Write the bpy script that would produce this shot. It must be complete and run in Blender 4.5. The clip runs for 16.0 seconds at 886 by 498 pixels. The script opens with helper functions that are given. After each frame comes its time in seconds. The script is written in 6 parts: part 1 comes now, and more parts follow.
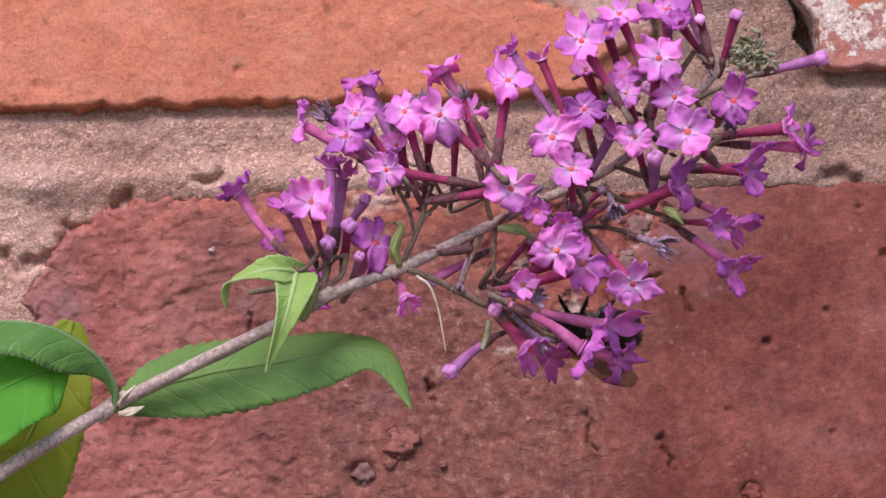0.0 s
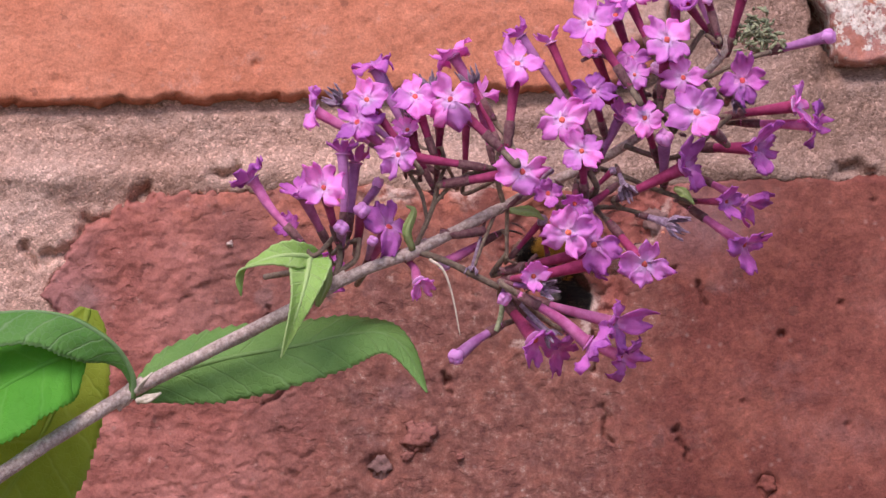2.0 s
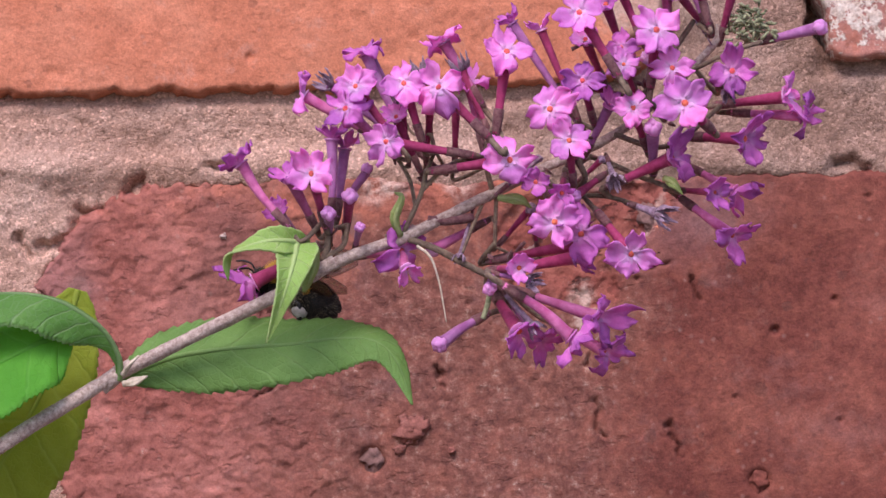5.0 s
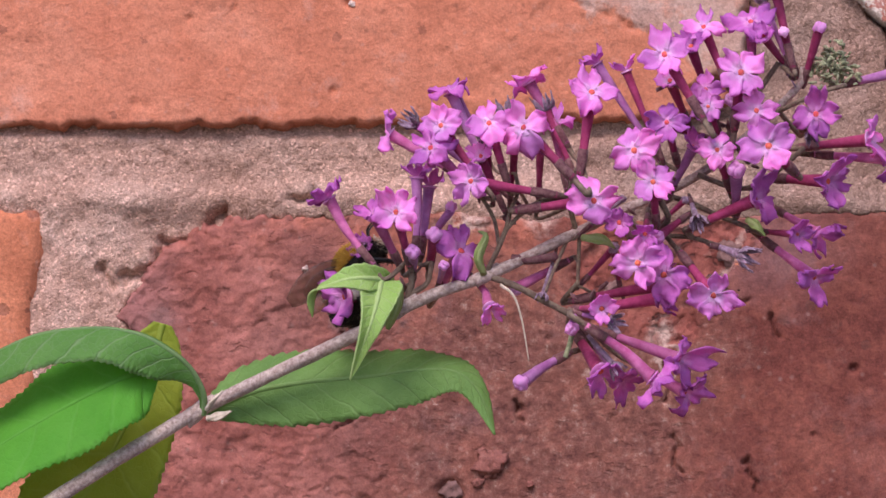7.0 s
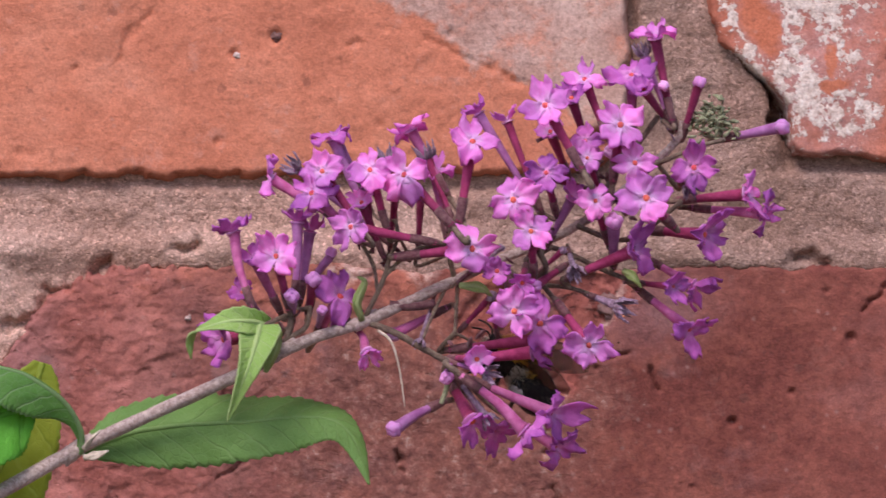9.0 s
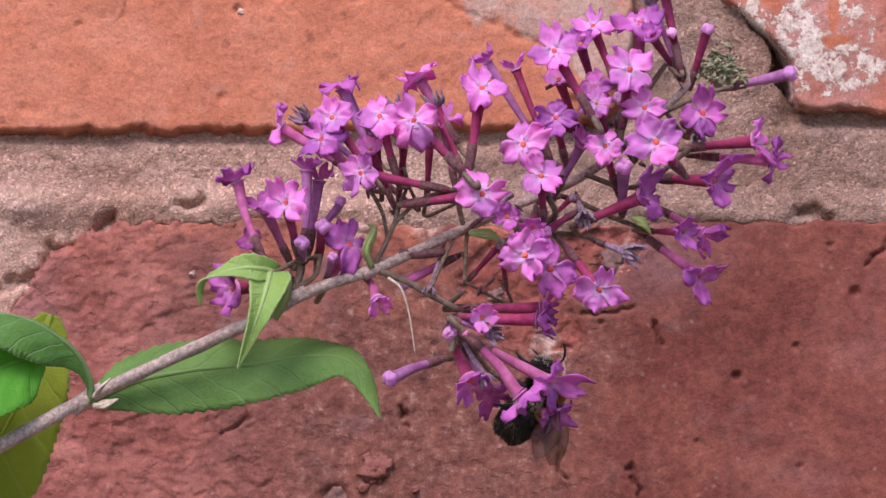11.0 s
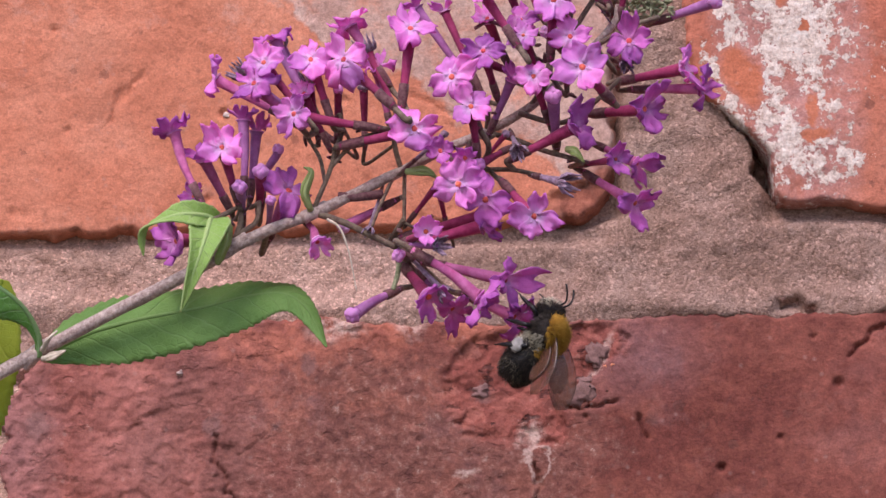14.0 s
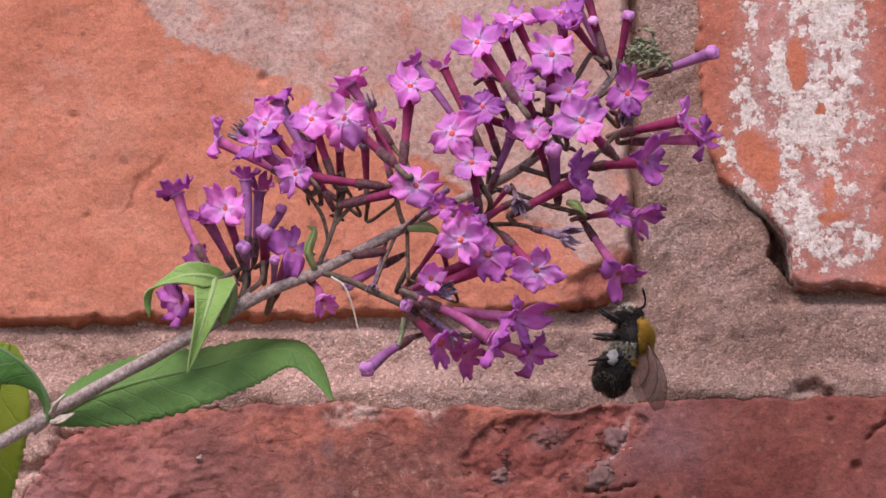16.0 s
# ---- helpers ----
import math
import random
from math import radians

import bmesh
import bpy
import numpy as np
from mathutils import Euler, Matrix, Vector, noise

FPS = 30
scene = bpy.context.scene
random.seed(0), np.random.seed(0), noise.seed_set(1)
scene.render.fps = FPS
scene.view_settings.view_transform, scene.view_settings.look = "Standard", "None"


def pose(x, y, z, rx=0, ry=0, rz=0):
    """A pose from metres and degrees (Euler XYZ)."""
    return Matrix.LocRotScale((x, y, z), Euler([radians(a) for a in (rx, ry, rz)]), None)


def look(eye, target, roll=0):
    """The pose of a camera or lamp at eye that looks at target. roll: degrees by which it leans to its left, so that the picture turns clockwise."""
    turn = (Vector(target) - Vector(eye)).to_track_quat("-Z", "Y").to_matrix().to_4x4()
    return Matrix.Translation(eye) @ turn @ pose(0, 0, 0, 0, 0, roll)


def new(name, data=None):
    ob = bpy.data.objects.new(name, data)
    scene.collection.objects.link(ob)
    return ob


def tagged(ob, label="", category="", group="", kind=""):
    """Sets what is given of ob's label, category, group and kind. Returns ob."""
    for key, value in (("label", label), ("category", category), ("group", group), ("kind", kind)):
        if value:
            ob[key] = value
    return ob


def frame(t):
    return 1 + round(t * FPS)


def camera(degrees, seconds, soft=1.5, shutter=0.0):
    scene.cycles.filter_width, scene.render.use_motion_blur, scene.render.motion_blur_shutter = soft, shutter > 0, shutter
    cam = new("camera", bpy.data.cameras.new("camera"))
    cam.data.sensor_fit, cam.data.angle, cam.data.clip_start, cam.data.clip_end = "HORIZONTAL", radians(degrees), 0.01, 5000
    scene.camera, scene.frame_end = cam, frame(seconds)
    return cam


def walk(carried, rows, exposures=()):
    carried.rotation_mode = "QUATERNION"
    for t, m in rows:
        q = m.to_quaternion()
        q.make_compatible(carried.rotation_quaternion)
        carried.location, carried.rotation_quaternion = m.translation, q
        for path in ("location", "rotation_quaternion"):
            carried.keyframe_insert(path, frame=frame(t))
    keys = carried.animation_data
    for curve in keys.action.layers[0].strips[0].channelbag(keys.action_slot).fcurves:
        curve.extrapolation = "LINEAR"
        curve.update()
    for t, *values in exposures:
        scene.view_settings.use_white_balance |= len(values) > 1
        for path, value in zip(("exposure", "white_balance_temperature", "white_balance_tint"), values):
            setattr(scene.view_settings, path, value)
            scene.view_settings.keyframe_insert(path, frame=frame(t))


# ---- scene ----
cam = camera(10.71, 16.0, soft=1.5, shutter=0.25)
Z0 = 1.2                      # height of the flower spray above the ground
walk(cam, [
    (0, look((0.03840, -0.98835, Z0 + 0.02881), (0.05916, 0.01111, Z0 + 0.05445), -0.615)),
    (0.5, look((0.04075, -0.98937, Z0 + 0.03208), (0.05925, 0.01018, Z0 + 0.05572), -0.575)),
    (1, look((0.03727, -0.98971, Z0 + 0.04321), (0.05813, 0.00999, Z0 + 0.05583), -0.567)),
    (1.5, look((0.03742, -0.99074, Z0 + 0.04233), (0.05546, 0.00903, Z0 + 0.05403), -0.583)),
    (2, look((0.04077, -0.99383, Z0 + 0.04290), (0.05548, 0.00601, Z0 + 0.05285), -0.602)),
    (2.5, look((0.04464, -0.99503, Z0 + 0.03096), (0.05409, 0.00456, Z0 + 0.05799), -0.472)),
    (3, look((0.04170, -0.99565, Z0 + 0.03299), (0.05382, 0.00402, Z0 + 0.05570), -0.429)),
    (3.2, look((0.04204, -0.99624, Z0 + 0.03475), (0.05336, 0.00351, Z0 + 0.05379), -0.366)),
    (5.3, look((0.06810, -0.99362, Z0 + 0.06484), (0.05340, 0.00621, Z0 + 0.05367), -0.370)),
    (5.5, look((0.06784, -0.99354, Z0 + 0.06664), (0.05068, 0.00626, Z0 + 0.05645), -0.372)),
    (6, look((0.06351, -0.99502, Z0 + 0.07544), (0.04444, 0.00463, Z0 + 0.05702), -0.252)),
    (6.5, look((0.06236, -0.99826, Z0 + 0.08535), (0.04271, 0.00110, Z0 + 0.05545), -0.173)),
    (7, look((0.06451, -0.99838, Z0 + 0.07369), (0.03967, 0.00120, Z0 + 0.05862), 0.329)),
    (7.5, look((0.06077, -0.99905, Z0 + 0.07282), (0.03781, 0.00062, Z0 + 0.06108), 0.703)),
    (8, look((0.05945, -1.00035, Z0 + 0.08152), (0.03681, -0.00076, Z0 + 0.06397), 0.796)),
    (8.5, look((0.05808, -1.00126, Z0 + 0.07708), (0.04443, -0.00138, Z0 + 0.07037), 0.875)),
    (9, look((0.07086, -1.00483, Z0 + 0.07042), (0.06457, -0.00485, Z0 + 0.06975), 0.787)),
    (9.2, look((0.07325, -1.00548, Z0 + 0.06987), (0.06965, -0.00549, Z0 + 0.06601), 0.772)),
    (11.3, look((0.05313, -1.00444, Z0 + 0.01559), (0.06403, -0.00544, Z0 + 0.05897), 0.426)),
    (11.5, look((0.05181, -1.00597, Z0 + 0.01044), (0.06364, -0.00717, Z0 + 0.05797), 0.098)),
    (12, look((0.05177, -1.00523, Z0 + -0.00852), (0.05910, -0.00710, Z0 + 0.05214), 0.457)),
    (12.5, look((0.06461, -1.00123, Z0 + -0.04298), (0.06087, -0.00557, Z0 + 0.05000), 0.370)),
    (13, look((0.09365, -1.00077, Z0 + -0.05644), (0.06381, -0.00956, Z0 + 0.07243), 0.194)),
    (13.5, look((0.10405, -1.00488, Z0 + -0.06089), (0.06841, -0.01561, Z0 + 0.08082), 0.067)),
    (14, look((0.10355, -1.00451, Z0 + -0.06066), (0.06751, -0.01500, Z0 + 0.07920), 0.144)),
    (14.5, look((0.10161, -1.00452, Z0 + -0.06057), (0.06663, -0.01577, Z0 + 0.08489), 0.063)),
    (15, look((0.11282, -1.00589, Z0 + -0.05426), (0.06967, -0.01758, Z0 + 0.09202), 0.045)),
    (15.5, look((0.10904, -1.00650, Z0 + -0.05038), (0.06710, -0.01791, Z0 + 0.09427), 0.131)),
    (16, look((0.10741, -1.00939, Z0 + -0.04967), (0.06392, -0.02110, Z0 + 0.09659), -0.025)),
], exposures=[(0, 0.44, 6450, 25), (2, 0.45, 6450, 25), (3.2, 0.45, 6450, 25), (5.5, 0.47, 6450, 25), (6, 0.42, 6450, 25), (7, 0.39, 6450, 25), (8, 0.32, 6450, 25), (8.5, 0.30, 6450, 25), (9.2, 0.25, 6450, 25), (11.3, 0.41, 6450, 25), (12, 0.47, 6450, 25), (12.5, 0.50, 6450, 25), (13, 0.51, 6450, 25), (13.5, 0.38, 6450, 25), (14.2, 0.38, 6450, 25), (15, 0.31, 6450, 25), (15.5, 0.30, 6450, 25), (16, 0.24, 6450, 25)])

# ---- light: bright overcast sky, broad soft sun from above the viewer's shoulder ----
world = bpy.data.worlds.new("sky")
scene.world = world
world.use_nodes = True
wn = world.node_tree.nodes
sky = wn.new("ShaderNodeTexSky")
sky.sky_type = "NISHITA"
sky.sun_disc = False
sky.sun_elevation = radians(52)
sky.sun_rotation = radians(200)
sky.air_density = 1.0
sky.dust_density = 1.2
world.node_tree.links.new(sky.outputs[0], wn["Background"].inputs[0])
wn["Background"].inputs[1].default_value = 0.15
sun = new("sun", bpy.data.lights.new("sun", "SUN"))
sun.data.energy = 2.3
sun.data.angle = radians(28)
sun.data.color = (1.0, 0.96, 0.93)
sun.matrix_world = look((-0.35, -1.0, 1.35 + Z0), (0, 0, Z0))

# ---- materials ----
def mat(name, rough=0.7, spec=0.3):
    m = bpy.data.materials.new(name)
    m.use_nodes = True
    nt = m.node_tree
    b = nt.nodes["Principled BSDF"]
    b.inputs["Roughness"].default_value = rough
    b.inputs["Specular IOR Level"].default_value = spec
    return m, nt, b


def nd(nt, kind, ins=None, **props):
    n = nt.nodes.new("ShaderNode" + kind)
    if "operation" in props:
        n.operation = props["operation"]
    if "blend" in props:
        n.blend_type = props["blend"]
    if "feature" in props:
        n.feature = props["feature"]
    for key, v in (ins or {}).items():
        if isinstance(v, bpy.types.NodeSocket):
            nt.links.new(v, n.inputs[key])
        else:
            n.inputs[key].default_value = v
    return n


def ramp(nt, fac, stops):
    n = nt.nodes.new("ShaderNodeValToRGB")
    nt.links.new(fac, n.inputs[0])
    e = n.color_ramp.elements
    while len(e) < len(stops):
        e.new(0.5)
    for el, (p, c) in zip(e, stops):
        el.position = p
        el.color = (*c, 1) if len(c) == 3 else (c[0], c[0], c[0], 1)
    return n.outputs[0]


def mix(nt, fac, a, b, blend="MIX"):
    n = nt.nodes.new("ShaderNodeMix")
    n.data_type = "RGBA"
    n.blend_type = blend
    for idx, v in ((0, fac), (6, a), (7, b)):
        if isinstance(v, bpy.types.NodeSocket):
            nt.links.new(v, n.inputs[idx])
        elif idx:
            n.inputs[idx].default_value = (*v, 1)
        else:
            n.inputs[idx].default_value = v
    return n.outputs[2]


def math1(nt, op, a, b=0.0):
    n = nt.nodes.new("ShaderNodeMath")
    n.operation = op
    for idx, v in ((0, a), (1, b)):
        if isinstance(v, bpy.types.NodeSocket):
            nt.links.new(v, n.inputs[idx])
        else:
            n.inputs[idx].default_value = v
    return n.outputs[0]


def noise_at(nt, co, scale, detail=4.0, rough=0.6):
    return nd(nt, "TexNoise", {"Vector": co, "Scale": scale, "Detail": detail, "Roughness": rough}).outputs[0]


def bump(nt, b, height, strength, dist, under=None):
    n = nd(nt, "Bump", {"Height": height, "Strength": strength, "Distance": dist})
    if under is not None:
        nt.links.new(under, n.inputs["Normal"])
    nt.links.new(n.outputs[0], b.inputs["Normal"])
    return n.outputs[0]


def obj_co(nt):
    return nd(nt, "TexCoord").outputs["Object"]


def mortar_material():
    m, nt, b = mat("mortar", 0.95, 0.15)
    co = obj_co(nt)
    blotch = noise_at(nt, co, 55, 5, 0.65)
    col = ramp(nt, blotch, [(0.3, (0.40, 0.240, 0.182)), (0.5, (0.49, 0.310, 0.245)), (0.7, (0.58, 0.40, 0.33))])
    # wide noise, offset along the wall, that lightens and darkens the mortar
    broad_tone = ramp(nt, noise_at(nt, nd(nt, "Mapping", {"Vector": co, "Location": (0.016, 0.0, -0.02)}).outputs[0], 9, 3, 0.5), [(0.36, (0.80, 0.77, 0.75)), (0.60, (1.12, 1.12, 1.12))])
    col = mix(nt, 1.0, col, broad_tone, "MULTIPLY")
    # mortar tone graded along x: lighter at the left, darker at the right
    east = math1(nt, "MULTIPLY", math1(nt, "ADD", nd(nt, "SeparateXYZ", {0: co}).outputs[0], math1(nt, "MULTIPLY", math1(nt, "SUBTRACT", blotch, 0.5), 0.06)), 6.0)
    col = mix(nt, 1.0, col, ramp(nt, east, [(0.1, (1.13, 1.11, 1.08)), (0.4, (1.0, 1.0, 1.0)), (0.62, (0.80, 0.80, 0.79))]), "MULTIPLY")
    warp = nd(nt, "VectorMath", {0: co, 1: nd(nt, "VectorMath", {0: nd(nt, "TexNoise", {"Vector": co, "Scale": 700.0}).outputs[1], "Scale": 0.0012}, operation="SCALE").outputs[0]}, operation="ADD").outputs[0]
    height = None
    for scale, lo, hi, share in ((1800.0, 0.64, 1.5, 1.0), (3700.0, 0.70, 1.4, 0.7)):
        vor = nd(nt, "TexVoronoi", {"Vector": warp, "Scale": scale})
        tone = nd(nt, "SeparateColor", {0: vor.outputs["Color"]}).outputs[0]
        shade = ramp(nt, tone, [(0.0, (lo, lo * 0.95, lo * 0.92)), (0.22, (0.92, 0.91, 0.90)), (0.8, (1.06, 1.06, 1.06)), (1.0, (hi, hi, hi))])
        col = mix(nt, share, col, shade, "MULTIPLY")
        rim = ramp(nt, vor.outputs["Distance"], [(0.4, (1, 1, 1)), (0.85, (0.78, 0.75, 0.73))])
        col = mix(nt, 0.4 * share, col, rim, "MULTIPLY")
        dome = math1(nt, "MULTIPLY", math1(nt, "SUBTRACT", math1(nt, "ADD", math1(nt, "MULTIPLY", tone, 0.8), 1.0), vor.outputs["Distance"]), share)
        height = dome if height is None else math1(nt, "ADD", height, dome)
    nt.links.new(col, b.inputs["Base Color"])
    height = math1(nt, "ADD", height, math1(nt, "MULTIPLY", noise_at(nt, co, 330, 4, 0.6), 1.1))
    bump(nt, b, height, 0.7, 0.00034)
    return m


def brick_material(name, dark, mid, light, dust=0.15, pits=0.5, extra=None, grit=0.6):
    m, nt, b = mat(name, 0.92, 0.2)
    co = obj_co(nt)
    big = noise_at(nt, co, 34, 6, 0.62)
    col = ramp(nt, big, [(0.28, dark), (0.5, mid), (0.72, light)])
    fine = noise_at(nt, co, 900, 4, 0.7)
    col = mix(nt, 1.0, col, ramp(nt, fine, [(0.3, (0.80, 0.79, 0.79)), (0.5, (1, 1, 1)), (0.7, (1.13, 1.13, 1.13))]), "MULTIPLY")
    streak = noise_at(nt, nd(nt, "Mapping", {"Vector": co, "Scale": (70, 70, 150)}).outputs[0], 1.0, 5, 0.6)
    col = mix(nt, 1.0, col, ramp(nt, streak, [(0.32, (0.90, 0.89, 0.89)), (0.55, (1.01, 1.01, 1.01)), (0.7, (1.06, 1.07, 1.08))]), "MULTIPLY")
    pale = ramp(nt, noise_at(nt, co, 120, 7, 0.72), [(0.56, (0, 0, 0)), (0.72, (1, 1, 1))])
    col = mix(nt, math1(nt, "MULTIPLY", pale, dust), col, (0.62, 0.40, 0.33))
    vor = nd(nt, "TexVoronoi", {"Vector": co, "Scale": 170.0, "Randomness": 1.0})
    pick = nd(nt, "SeparateColor", {0: vor.outputs["Color"]}).outputs[0]
    size = math1(nt, "MULTIPLY", ramp(nt, pick, [(0.72, (0, 0, 0)), (0.98, (1, 1, 1))]), 0.26)
    warped = math1(nt, "ADD", vor.outputs["Distance"], math1(nt, "MULTIPLY", math1(nt, "SUBTRACT", fine, 0.5), 0.25))
    pit = math1(nt, "LESS_THAN", warped, size)
    col = mix(nt, math1(nt, "MULTIPLY", pit, pits), col, (0.12, 0.05, 0.04))
    rise = None
    if extra:
        col, rise = extra(nt, co, col, fine)
    bits = nd(nt, "TexVoronoi", {"Vector": co, "Scale": 640.0})
    kind = nd(nt, "SeparateColor", {0: bits.outputs["Color"]})
    spot = ramp(nt, math1(nt, "ADD", bits.outputs["Distance"], math1(nt, "MULTIPLY", fine, 0.4)), [(0.30, (1, 1, 1)), (0.62, (0, 0, 0))])
    col = mix(nt, math1(nt, "MULTIPLY", math1(nt, "MULTIPLY", spot, ramp(nt, kind.outputs[0], [(0.10, (1, 1, 1)), (0.16, (0, 0, 0))])), grit * 0.7), col, (0.10, 0.04, 0.035))
    col = mix(nt, math1(nt, "MULTIPLY", math1(nt, "MULTIPLY", spot, ramp(nt, kind.outputs[1], [(0.955, (0, 0, 0)), (0.975, (1, 1, 1))])), grit * 0.45), col, (0.56, 0.36, 0.30))
    sand = noise_at(nt, co, 2300, 2, 0.6)
    col = mix(nt, grit, col, ramp(nt, sand, [(0.3, (0.74, 0.72, 0.72)), (0.5, (1, 1, 1)), (0.7, (1.26, 1.25, 1.24))]), "MULTIPLY")
    nt.links.new(col, b.inputs["Base Color"])
    h = math1(nt, "ADD", math1(nt, "MULTIPLY", fine, 0.5), math1(nt, "MULTIPLY", noise_at(nt, co, 260, 6, 0.65), 1.3))
    h = math1(nt, "SUBTRACT", h, math1(nt, "MULTIPLY", pit, 0.7))
    if rise is not None:
        h = math1(nt, "ADD", h, rise)
    bump(nt, b, h, 0.6, 0.0008)
    return m


def lime_wash(nt, co, col, fine):
    """Pale mortar smeared over the upper right of a brick, above a slanting line."""
    s = nd(nt, "SeparateXYZ", {0: co})
    line = math1(nt, "ADD", math1(nt, "MULTIPLY", s.outputs[0], 0.566), s.outputs[2])
    wob = math1(nt, "MULTIPLY", math1(nt, "SUBTRACT", noise_at(nt, co, 90, 5, 0.6), 0.5), 0.022)
    edge = math1(nt, "ADD", math1(nt, "SUBTRACT", line, Z0 + 0.1505), wob)
    mask = ramp(nt, math1(nt, "ADD", math1(nt, "MULTIPLY", edge, 180.0), 0.5), [(0.35, (0, 0, 0)), (0.65, (1, 1, 1))])
    low = math1(nt, "SUBTRACT", s.outputs[2], math1(nt, "ADD", wob, Z0 + 0.0935))
    mask = math1(nt, "MULTIPLY", mask, ramp(nt, math1(nt, "ADD", math1(nt, "MULTIPLY", low, 150.0), 0.5), [(0.2, (0, 0, 0)), (0.8, (1, 1, 1))]))
    patch = ramp(nt, noise_at(nt, co, 150, 6, 0.7), [(0.33, (0.35, 0.35, 0.35)), (0.5, (1, 1, 1))])
    tone = ramp(nt, noise_at(nt, co, 60, 5, 0.6), [(0.35, (0.43, 0.25, 0.195)), (0.65, (0.60, 0.42, 0.345))])
    tone = mix(nt, 1.0, tone, ramp(nt, fine, [(0.33, (0.7, 0.68, 0.66)), (0.5, (1, 1, 1)), (0.68, (1.15, 1.15, 1.15))]), "MULTIPLY")
    col = mix(nt, math1(nt, "MULTIPLY", mask, math1(nt, "MULTIPLY", patch, 0.9)), col, tone)
    rim = ramp(nt, math1(nt, "ABSOLUTE", math1(nt, "MULTIPLY", edge, 900.0)), [(0.0, (0.5, 0.5, 0.5)), (0.8, (0, 0, 0))])
    corner = patches(nt, ragged(nt, co, 150, 0.006), [(98.0, 92.0, 8.5, 4.2, -25), (101.5, 95.5, 3.0, 4.0, 0)], 0.3)
    col = mix(nt, math1(nt, "MULTIPLY", corner, 0.9), col, ramp(nt, noise_at(nt, co, 300, 5, 0.7), [(0.35, (0.13, 0.045, 0.033)), (0.5, (0.30, 0.095, 0.062)), (0.65, (0.42, 0.15, 0.095))]))
    return mix(nt, math1(nt, "MULTIPLY", rim, 0.5), col, (0.34, 0.15, 0.10)), math1(nt, "MULTIPLY", corner, math1(nt, "SUBTRACT", noise_at(nt, co, 350, 5, 0.7), 1.5))


def ragged(nt, co, scale, amount, detail=5.0):
    """Coordinates shaken by noise, for torn outlines."""
    n = nd(nt, "TexNoise", {"Vector": co, "Scale": scale, "Detail": detail, "Roughness": 0.65}).outputs[1]
    n = nd(nt, "VectorMath", {0: n, 1: (0.5, 0.5, 0.5)}, operation="SUBTRACT").outputs[0]
    n = nd(nt, "VectorMath", {0: n, "Scale": amount}, operation="SCALE").outputs[0]
    return nd(nt, "VectorMath", {0: co, 1: n}, operation="ADD").outputs[0]


def patch(nt, co, x, z, rx, rz, turn, soft=0.3):
    """1 inside an oval on the wall (millimetres, degrees clockwise), 0 outside it."""
    n = nd(nt, "Mapping", {"Vector": co, "Location": (x * 0.001, 0, z * 0.001 + Z0), "Rotation": (0, radians(turn), 0), "Scale": (rx * 0.001, 1000, rz * 0.001)})
    n.vector_type = "TEXTURE"
    d = math1(nt, "MULTIPLY", nd(nt, "VectorMath", {0: n.outputs[0]}, operation="LENGTH").outputs["Value"], 0.5)
    return ramp(nt, d, [(0.5 * (1 - soft), (1, 1, 1)), (0.5 * (1 + soft), (0, 0, 0))])


def patches(nt, co, ovals, soft=0.3):
    out = None
    for o in ovals:
        m = patch(nt, co, *o[:5], soft)
        if len(o) > 5:
            m = math1(nt, "MULTIPLY", m, o[5])
        out = m if out is None else math1(nt, "MAXIMUM", out, m)
    return out


# ovals in millimetres along and up the wall: centre, half width, half height, turn (and how thick the paint lies)
PAINT = [(128.9, 133.4, 1.9, 12.1, -4, 0.72), (127.7, 124.1, 1.5, 3.9, 0, 0.7), (130.3, 152, 1.8, 10.9, 0, 0.8), (135.3, 138.9, 2.7, 6.7, 0, 0.9), (143.4, 127.1, 9.4, 10.9, 0, 0.95), (149.4, 137, 3.3, 10.9, 0, 0.85), (146.2, 155.6, 9.1, 14.5, 0, 0.9), (137.5, 114.8, 3.6, 9.7, 0, 0.62), (130.9, 105.6, 2.8, 13.9, -29, 0.85), (145.8, 120.9, 2.7, 8.5, -20, 0.7), (149.3, 111.7, 3.6, 5.4, 0, 0.72), (154.5, 115.3, 3.4, 1.9, -30, 0.55), (145.6, 98.8, 7.5, 5.1, 0, 0.62), (138.9, 98.2, 2.9, 7.3, 0, 0.7), (134.5, 110.5, 3.0, 5.0, -20, 0.9), (144.5, 101.5, 9.0, 9.5, 0, 0.72), (125.5, 118.5, 2.0, 6.0, -20, 0.8)]
BARE = [(139.3, 139.2, 2.5, 6.3, 0), (131.5, 117.9, 3.6, 7, -22), (146.3, 110.8, 1.3, 3.4, 0), (147.1, 105.2, 3.6, 1.5, 10), (144.9, 129.3, 1, 1.3, 0)]
BROKEN = [(79, 50.9, 11.9, 11.1, 0), (87.4, 57.6, 13.9, 5.8, 0), (99.5, 60.6, 6.7, 4.6, -10), (88, 43, 5.8, 5.1, 0)]
WARM = [(23.4, 60.8, 8.5, 5.1, 0), (39.1, 60.8, 13.3, 3.4, -3), (54.8, 62.5, 4.1, 5.4, 0), (7.6, 62.7, 7.3, 2.7, -12), (73, 63.1, 7.3, 2.4, 0)]
GREYS = [(18.2, 43.6, 1.9, 2.4, 0), (-20, 43.3, 2.7, 3.4, 0), (37.9, 56.5, 1.7, 2.2, 0), (74.8, 50.3, 2.2, 1.7, 0), (85.6, 58.2, 3.6, 3.1, 0), (88, 63.9, 3.1, 1.9, 0), (32, 43.2, 1.2, 1, 0)]


